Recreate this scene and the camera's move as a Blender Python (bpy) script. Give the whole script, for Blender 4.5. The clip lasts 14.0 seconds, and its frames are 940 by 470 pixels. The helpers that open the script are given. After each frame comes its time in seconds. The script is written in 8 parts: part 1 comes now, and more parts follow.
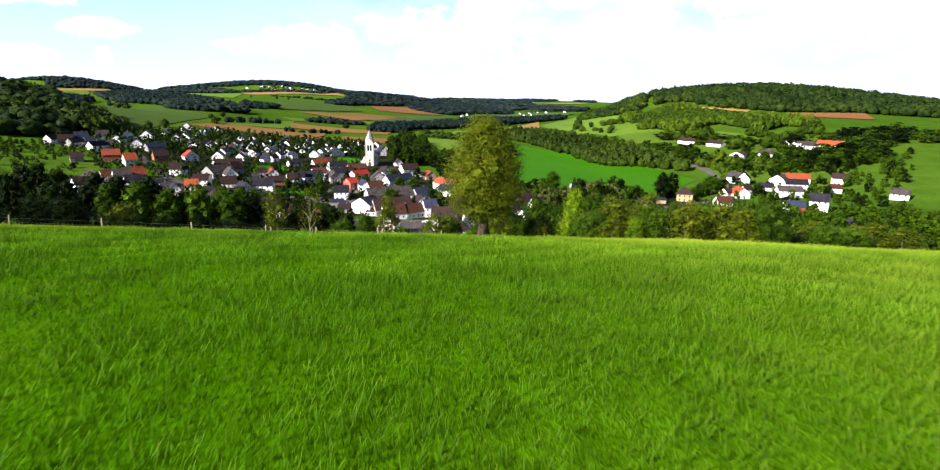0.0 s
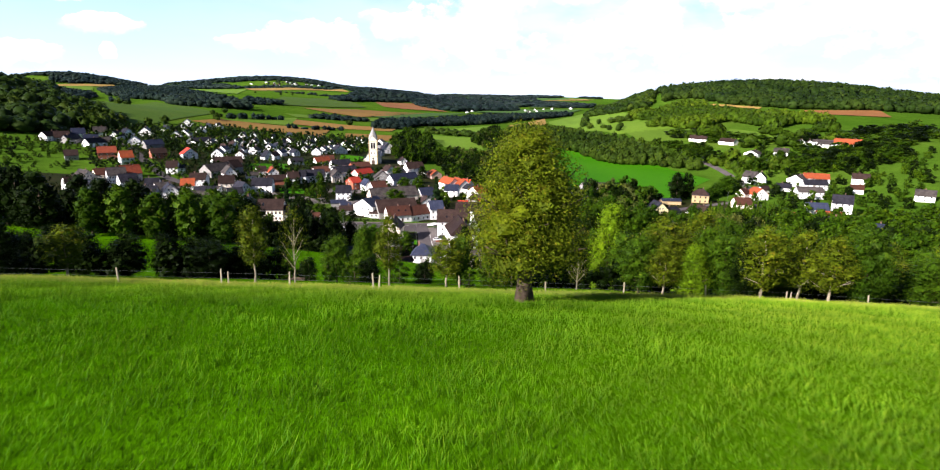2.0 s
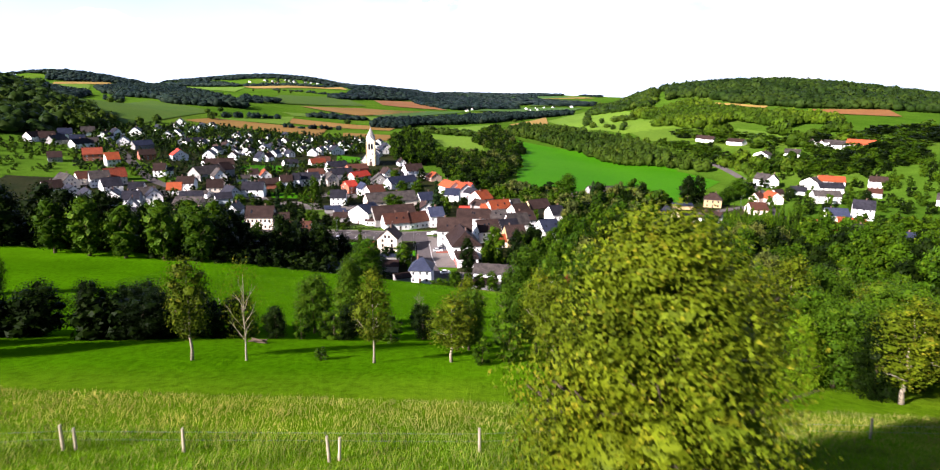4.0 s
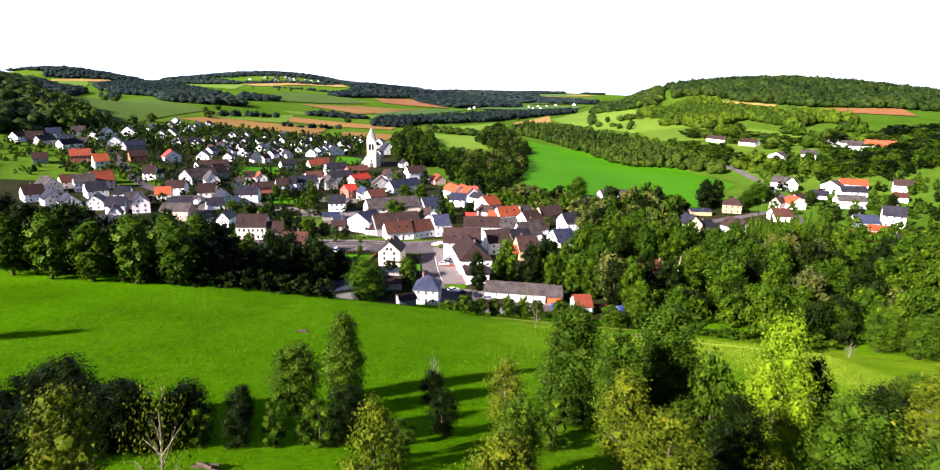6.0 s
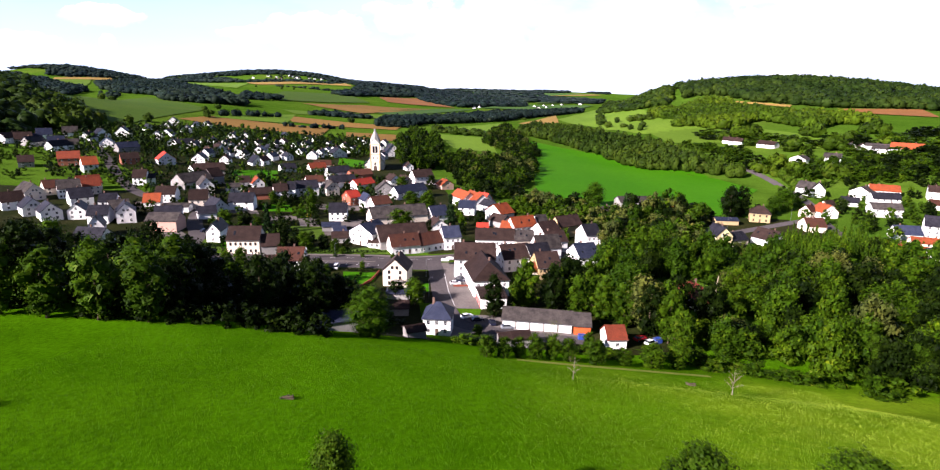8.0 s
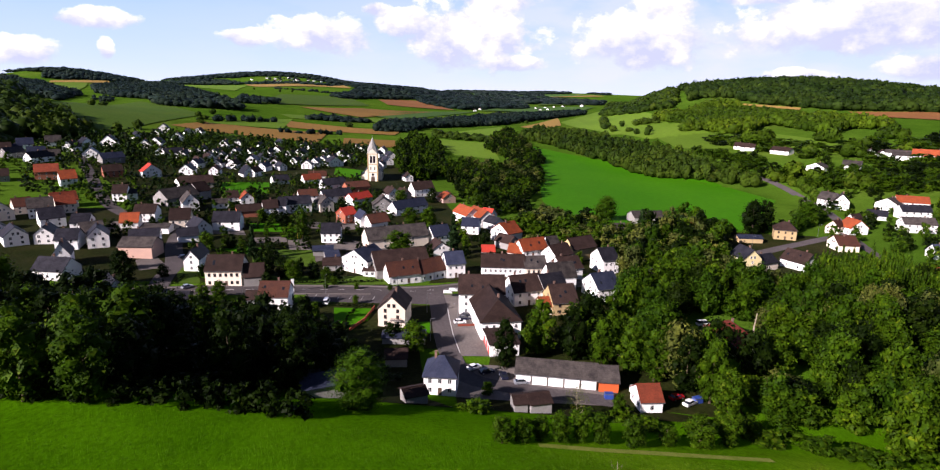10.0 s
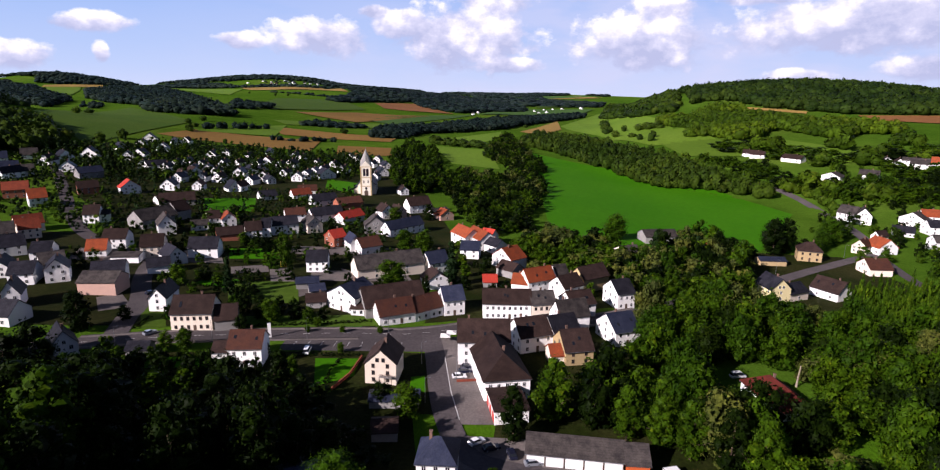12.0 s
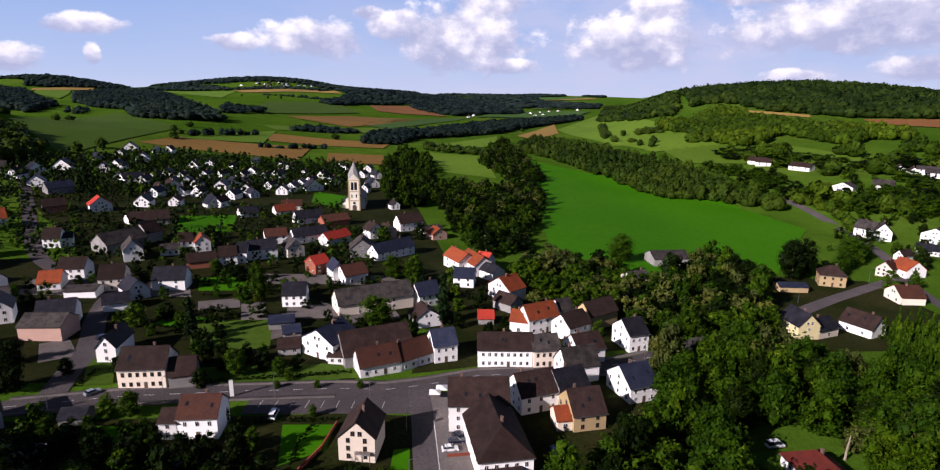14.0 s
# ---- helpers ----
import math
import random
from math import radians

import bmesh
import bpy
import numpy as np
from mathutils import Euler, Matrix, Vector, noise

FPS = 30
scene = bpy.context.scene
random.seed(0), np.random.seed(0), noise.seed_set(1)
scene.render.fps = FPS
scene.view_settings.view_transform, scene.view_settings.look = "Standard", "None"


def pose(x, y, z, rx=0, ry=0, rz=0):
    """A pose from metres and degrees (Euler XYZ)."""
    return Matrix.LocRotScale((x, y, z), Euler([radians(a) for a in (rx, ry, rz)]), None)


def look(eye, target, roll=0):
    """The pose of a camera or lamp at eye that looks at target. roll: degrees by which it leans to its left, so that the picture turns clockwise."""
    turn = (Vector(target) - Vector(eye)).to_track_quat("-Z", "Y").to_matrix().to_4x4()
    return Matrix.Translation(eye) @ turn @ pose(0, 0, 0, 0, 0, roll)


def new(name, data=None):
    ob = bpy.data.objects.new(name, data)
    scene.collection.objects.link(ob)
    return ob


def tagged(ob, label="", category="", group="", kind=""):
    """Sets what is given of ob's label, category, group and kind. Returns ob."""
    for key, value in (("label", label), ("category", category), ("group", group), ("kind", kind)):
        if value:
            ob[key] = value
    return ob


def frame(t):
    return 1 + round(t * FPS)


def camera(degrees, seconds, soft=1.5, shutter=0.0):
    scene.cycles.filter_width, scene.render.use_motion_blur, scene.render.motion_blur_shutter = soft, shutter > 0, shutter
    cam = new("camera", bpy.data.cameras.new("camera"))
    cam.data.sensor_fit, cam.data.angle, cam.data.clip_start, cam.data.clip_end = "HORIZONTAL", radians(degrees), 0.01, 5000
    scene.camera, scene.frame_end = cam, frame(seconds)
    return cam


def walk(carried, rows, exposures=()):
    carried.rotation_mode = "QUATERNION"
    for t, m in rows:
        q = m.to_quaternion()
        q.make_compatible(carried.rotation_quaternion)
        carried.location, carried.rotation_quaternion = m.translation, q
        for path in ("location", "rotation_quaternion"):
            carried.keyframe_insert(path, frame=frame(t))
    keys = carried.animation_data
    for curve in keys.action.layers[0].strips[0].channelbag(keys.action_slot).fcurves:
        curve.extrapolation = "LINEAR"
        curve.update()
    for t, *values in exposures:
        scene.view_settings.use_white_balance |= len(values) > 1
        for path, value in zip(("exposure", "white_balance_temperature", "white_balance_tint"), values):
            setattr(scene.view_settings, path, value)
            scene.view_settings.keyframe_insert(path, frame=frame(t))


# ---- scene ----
cam = camera(76.0, 14.0, soft=1.2, shutter=0.3)
PATH = [
    (0, (5.560, 8.791, 71.299), (5.598, 10.739, 70.849), 0.90),
    (0.5, (5.290, 13.011, 71.278), (5.325, 14.958, 70.824), 0.90),
    (1, (4.988, 17.234, 71.300), (5.017, 19.181, 70.843), 0.90),
    (1.5, (4.607, 21.655, 71.338), (4.632, 23.601, 70.878), 0.90),
    (2, (3.922, 26.411, 71.416), (3.946, 28.357, 70.954), 1.00),
    (2.5, (3.352, 31.516, 71.533), (3.378, 33.461, 71.069), 1.00),
    (3, (3.309, 36.907, 71.757), (3.335, 38.852, 71.292), 1.00),
    (5.5, (0.386, 64.720, 73.105), (0.410, 66.663, 72.630), 1.10),
    (6, (-0.699, 70.750, 73.174), (-0.676, 72.692, 72.698), 1.10),
    (6.5, (-1.782, 77.000, 73.192), (-1.759, 78.942, 72.715), 1.20),
    (7, (-2.792, 83.440, 73.261), (-2.772, 85.382, 72.783), 1.10),
    (7.5, (-3.792, 90.045, 73.407), (-3.776, 91.987, 72.929), 1.20),
    (8, (-4.716, 96.898, 73.783), (-4.704, 98.840, 73.303), 1.20),
    (10.5, (-7.143, 132.336, 79.624), (-7.132, 134.278, 79.147), 0.93),
    (11, (-7.356, 139.556, 80.976), (-7.345, 141.499, 80.500), 0.85),
    (11.5, (-7.328, 146.731, 82.098), (-7.315, 148.674, 81.624), 0.83),
    (12, (-7.375, 154.016, 83.540), (-7.359, 155.960, 83.066), 0.74),
    (12.5, (-7.054, 161.215, 84.616), (-7.037, 163.159, 84.143), 0.70),
    (13, (-7.000, 168.534, 86.084), (-6.981, 170.478, 85.612), 0.65),
    (13.5, (-6.625, 175.797, 87.407), (-6.603, 177.740, 86.935), 0.58),
    (14, (-6.087, 182.985, 89.093), (-6.059, 184.928, 88.621), 0.56),
]
walk(cam, [(t, look(eye, target, roll)) for t, eye, target, roll in PATH],
     exposures=[(0, 1.6, 6450, 18), (1.5, 1.55, 6450, 18), (3, 1.62, 6450, 18), (5.5, 2.19, 6500, 27), (7, 2.1, 6500, 27), (8, 1.63, 6450, 27), (10.4, 1.04, 6500, 27), (12, 0.72, 6350, 27), (14, 0.55, 6350, 27)])

# ---- light: afternoon sun over the camera's left shoulder, fair-weather sky ----
SUN_AZ = math.atan2(-0.79, -0.61)      # where the sun stands, from north (y) towards east (x)
SUN_EL = radians(27)
world = bpy.data.worlds.new("sky")
scene.world = world
world.use_nodes = True
wt = world.node_tree
sky = wt.nodes.new("ShaderNodeTexSky")
sky.sky_type, sky.sun_disc = "NISHITA", False
sky.sun_elevation, sky.sun_rotation = SUN_EL, SUN_AZ
sky.altitude, sky.air_density, sky.dust_density = 300, 0.5, 0.5
wt.links.new(sky.outputs[0], wt.nodes["Background"].inputs[0])
wt.nodes["Background"].inputs[1].default_value = 0.05
sun = new("sun", bpy.data.lights.new("sun", "SUN"))
sun.data.energy, sun.data.angle, sun.data.color = 5.0, radians(0.5), (1.0, 0.95, 0.88)
toward = Vector((math.sin(SUN_AZ) * math.cos(SUN_EL), math.cos(SUN_AZ) * math.cos(SUN_EL), math.sin(SUN_EL)))
sun.matrix_world = look(toward * 500, (0, 0, 0))


# ---- materials ----
def nodes_of(name):
    m = bpy.data.materials.new(name)
    m.use_nodes = True
    t = m.node_tree
    return m, t, t.nodes["Principled BSDF"]


def noise_node(t, scale, detail=4.0, rough=0.6, vec=None, stretch=None):
    n = t.nodes.new("ShaderNodeTexNoise")
    n.inputs["Scale"].default_value, n.inputs["Detail"].default_value, n.inputs["Roughness"].default_value = scale, detail, rough
    if vec is None:
        vec = t.nodes.new("ShaderNodeTexCoord").outputs["Object"]
    if stretch:
        mp = t.nodes.new("ShaderNodeMapping")
        mp.inputs["Scale"].default_value = stretch
        t.links.new(vec, mp.inputs[0])
        vec = mp.outputs[0]
    t.links.new(vec, n.inputs["Vector"])
    return n


def ramp(t, fac, stops):
    r = t.nodes.new("ShaderNodeValToRGB")
    while len(r.color_ramp.elements) < len(stops):
        r.color_ramp.elements.new(0.5)
    for e, (p, c) in zip(r.color_ramp.elements, stops):
        e.position, e.color = p, (*c, 1) if len(c) == 3 else c
    t.links.new(fac, r.inputs[0])
    return r.outputs[0]


def mix(t, kind, fac, a, b):
    m = t.nodes.new("ShaderNodeMix")
    m.data_type, m.blend_type = "RGBA", kind
    for sock, v in ((m.inputs[0], fac), (m.inputs[6], a), (m.inputs[7], b)):
        if hasattr(v, "links"):
            t.links.new(v, sock)
        else:
            sock.default_value = v if isinstance(v, (int, float)) else (*v, 1)
    return m.outputs[2]


def bump(t, bsdf, height_out, strength, dist):
    b = t.nodes.new("ShaderNodeBump")
    b.inputs["Strength"].default_value, b.inputs["Distance"].default_value = strength, dist
    t.links.new(height_out, b.inputs["Height"])
    t.links.new(b.outputs[0], bsdf.inputs["Normal"])


def grey(v):
    return (v, v, v)


def surface(name, c1, c2, big=0.15, small=4.0, rough=0.8, vary=0.25, relief=0.3, dist=0.02, metal=0.0, differ=True):
    """A weathered surface: two colours in broad patches, fine mottling, each object a little different."""
    m, t, p = nodes_of(name)
    a, b = noise_node(t, big, 5), noise_node(t, small, 6, 0.7)
    col = mix(t, "MIX", ramp(t, a.outputs[0], [(0.35, grey(0)), (0.65, grey(1))]), c1, c2)
    col = mix(t, "MULTIPLY", 1.0, col, ramp(t, b.outputs[0], [(0.25, grey(1 - vary * 1.6)), (0.75, grey(1.0 + vary * 0.4))]))
    if differ:
        info = t.nodes.new("ShaderNodeObjectInfo")
        col = mix(t, "MULTIPLY", 1.0, col, ramp(t, info.outputs["Random"], [(0, grey(0.78)), (1, grey(1.12))]))
    t.links.new(col, p.inputs["Base Color"])
    p.inputs["Roughness"].default_value, p.inputs["Metallic"].default_value = rough, metal
    p.inputs["Specular IOR Level"].default_value = 0.03 if rough > 0.8 else 0.5
    bump(t, p, b.outputs[0], relief, dist)
    return m


def roofing(name, c1, c2, rough=0.65, course=0.32):
    """Tiles or slates in courses down the slope, weathered in patches."""
    m, t, p = nodes_of(name)
    tc = t.nodes.new("ShaderNodeTexCoord").outputs["Object"]
    a, b = noise_node(t, 0.35, 6, 0.65, tc), noise_node(t, 3.0, 4, 0.6, tc)
    sep = t.nodes.new("ShaderNodeSeparateXYZ")
    t.links.new(tc, sep.inputs[0])
    wav = t.nodes.new("ShaderNodeMath")
    wav.operation = "FRACT"
    div = t.nodes.new("ShaderNodeMath")
    div.operation = "DIVIDE"
    t.links.new(sep.outputs[2], div.inputs[0])
    div.inputs[1].default_value = course * 0.65
    t.links.new(div.outputs[0], wav.inputs[0])
    col = mix(t, "MIX", ramp(t, a.outputs[0], [(0.38, grey(0)), (0.62, grey(1))]), c1, c2)
    col = mix(t, "MULTIPLY", 1.0, col, ramp(t, b.outputs[0], [(0.2, grey(0.6)), (0.8, grey(1.2))]))
    col = mix(t, "MULTIPLY", 1.0, col, ramp(t, wav.outputs[0], [(0.0, grey(0.72)), (0.25, grey(1.0)), (1.0, grey(1.0))]))
    info = t.nodes.new("ShaderNodeObjectInfo")
    col = mix(t, "MULTIPLY", 1.0, col, ramp(t, info.outputs["Random"], [(0, grey(0.7)), (1, grey(1.2))]))
    t.links.new(col, p.inputs["Base Color"])
    p.inputs["Roughness"].default_value = rough
    p.inputs["Specular IOR Level"].default_value = 0.06
    bump(t, p, wav.outputs[0], 0.5, 0.04)
    return m


def foliage(name, dark, light, warm, spread=0.6, meadow=False):
    """Leaves: each leaf its own tone between dark and light, some turning, light passing through."""
    m, t, p = nodes_of(name)
    geo = t.nodes.new("ShaderNodeNewGeometry")
    lump = noise_node(t, spread, 3)
    low = tuple(0.5 * a + 0.5 * b for a, b in zip(dark, light))
    col = ramp(t, geo.outputs["Random Per Island"], [(0.0, low), (0.5, light), (0.88, light), (1.0, warm)])
    col = mix(t, "MULTIPLY", 1.0, col, ramp(t, lump.outputs[0], [(0.3, grey(0.5)), (0.7, (1.35, 1.3, 1.2))]))
    stand = noise_node(t, spread * 0.16, 2)
    col = mix(t, "MULTIPLY", 1.0, col, ramp(t, stand.outputs[0], [(0.36, (0.62, 0.68, 0.75)), (0.5, grey(1.0)), (0.64, (1.5, 1.32, 1.1))]))
    info = t.nodes.new("ShaderNodeObjectInfo")
    col = mix(t, "MULTIPLY", 1.0, col, ramp(t, info.outputs["Random"], [(0, grey(0.7)), (1, (1.25, 1.15, 1.0))]))
    if meadow:
        col = mix(t, "MIX", dry_side(t, t.nodes.new("ShaderNodeTexCoord").outputs["Object"]), col, (0.170, 0.262, 0.018))
        # pale tips of its own, exaggerated; shade among the roots put into the colour
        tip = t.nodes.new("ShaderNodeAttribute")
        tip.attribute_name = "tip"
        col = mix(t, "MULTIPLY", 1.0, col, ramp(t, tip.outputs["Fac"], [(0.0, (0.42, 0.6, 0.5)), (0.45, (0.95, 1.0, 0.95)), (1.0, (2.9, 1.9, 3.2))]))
    t.links.new(col, p.inputs["Base Color"])
    p.inputs["Roughness"].default_value = 0.55
    p.inputs["Specular IOR Level"].default_value = 0.03
    tr = t.nodes.new("ShaderNodeBsdfTranslucent")
    t.links.new(col, tr.inputs[0])
    ms = t.nodes.new("ShaderNodeMixShader")
    ms.inputs[0].default_value = 0.12
    t.links.new(p.outputs[0], ms.inputs[1])
    t.links.new(tr.outputs[0], ms.inputs[2])
    t.links.new(ms.outputs[0], t.nodes["Material Output"].inputs[0])
    return m


def dry_side(t, tc):
    """How far the drier, yellower growth of the hill's eastern flank has the upper hand."""
    sep = t.nodes.new("ShaderNodeSeparateXYZ")
    t.links.new(tc, sep.inputs[0])
    patch = noise_node(t, 0.035, 4, 0.6, tc)

    def share(sock, a, b):
        n = t.nodes.new("ShaderNodeMapRange")
        n.inputs[1].default_value, n.inputs[2].default_value = a, b
        t.links.new(sock, n.inputs[0])
        return n.outputs[0]

    def times(a, b):
        n = t.nodes.new("ShaderNodeMath")
        n.operation = "MULTIPLY"
        t.links.new(a, n.inputs[0])
        t.links.new(b, n.inputs[1])
        return n.outputs[0]

    def most(a, b):
        n = t.nodes.new("ShaderNodeMath")
        n.operation = "MAXIMUM"
        t.links.new(a, n.inputs[0])
        t.links.new(b, n.inputs[1])
        return n.outputs[0]

    # seed heads pale the sward near the fence
    seeding = times(share(sep.outputs[1], 56, 76), share(sep.outputs[1], 98, 84))
    return most(times(seeding, share(patch.outputs[0], 0.2, 0.75)), times(times(share(sep.outputs[0], 0, 56), share(sep.outputs[1], 245, 225)), share(patch.outputs[0], 0.25, 0.6)))


def ground_material():
    """Meadow: broad patches of growth, mown streaks and fine tufts."""
    m, t, p = nodes_of("meadow_grass")
    tc = t.nodes.new("ShaderNodeTexCoord").outputs["Object"]
    far = noise_node(t, 0.004, 4, 0.55, tc)
    mid = noise_node(t, 0.045, 6, 0.65, tc)
    tuft = noise_node(t, 1.3, 6, 0.75, tc, (1.0, 0.55, 1.0))
    fine = noise_node(t, 9.0, 3, 0.7, tc, (1.0, 0.5, 1.0))
    col = ramp(t, far.outputs[0], [(0.35, (0.038, 0.140, 0.0)), (0.55, (0.056, 0.162, 0.001)), (0.7, (0.088, 0.180, 0.003))])
    col = mix(t, "MIX", dry_side(t, tc), col, (0.155, 0.265, 0.010))
    # haze put into the colour: a duller green over the valley below the hill
    sep = t.nodes.new("ShaderNodeSeparateXYZ")
    t.links.new(tc, sep.inputs[0])
    below = t.nodes.new("ShaderNodeMapRange")
    below.inputs[1].default_value, below.inputs[2].default_value = 250, 320
    t.links.new(sep.outputs[1], below.inputs[0])
    col = mix(t, "MIX", below.outputs[0], col, ramp(t, far.outputs[0], [(0.35, (0.044, 0.108, 0.008)), (0.55, (0.060, 0.128, 0.011)), (0.7, (0.086, 0.142, 0.017))]))
    col = mix(t, "MULTIPLY", 1.0, col, ramp(t, mid.outputs[0], [(0.3, (0.72, 0.75, 0.7)), (0.7, (1.18, 1.12, 1.1))]))
    col = mix(t, "MULTIPLY", 1.0, col, ramp(t, tuft.outputs[0], [(0.28, grey(0.55)), (0.55, grey(1.0)), (0.8, (1.25, 1.2, 1.1))]))
    col = mix(t, "MULTIPLY", 1.0, col, ramp(t, fine.outputs[0], [(0.3, grey(0.75)), (0.7, grey(1.15))]))
    t.links.new(col, p.inputs["Base Color"])
    p.inputs["Roughness"].default_value = 0.9
    p.inputs["Specular IOR Level"].default_value = 0.0
    bump(t, p, tuft.outputs[0], 0.6, 0.35)
    return m


def glass_pane(name):
    m, t, p = nodes_of(name)
    p.inputs["Base Color"].default_value = (0.012, 0.014, 0.018, 1)
    p.inputs["Roughness"].default_value = 0.06
    return m


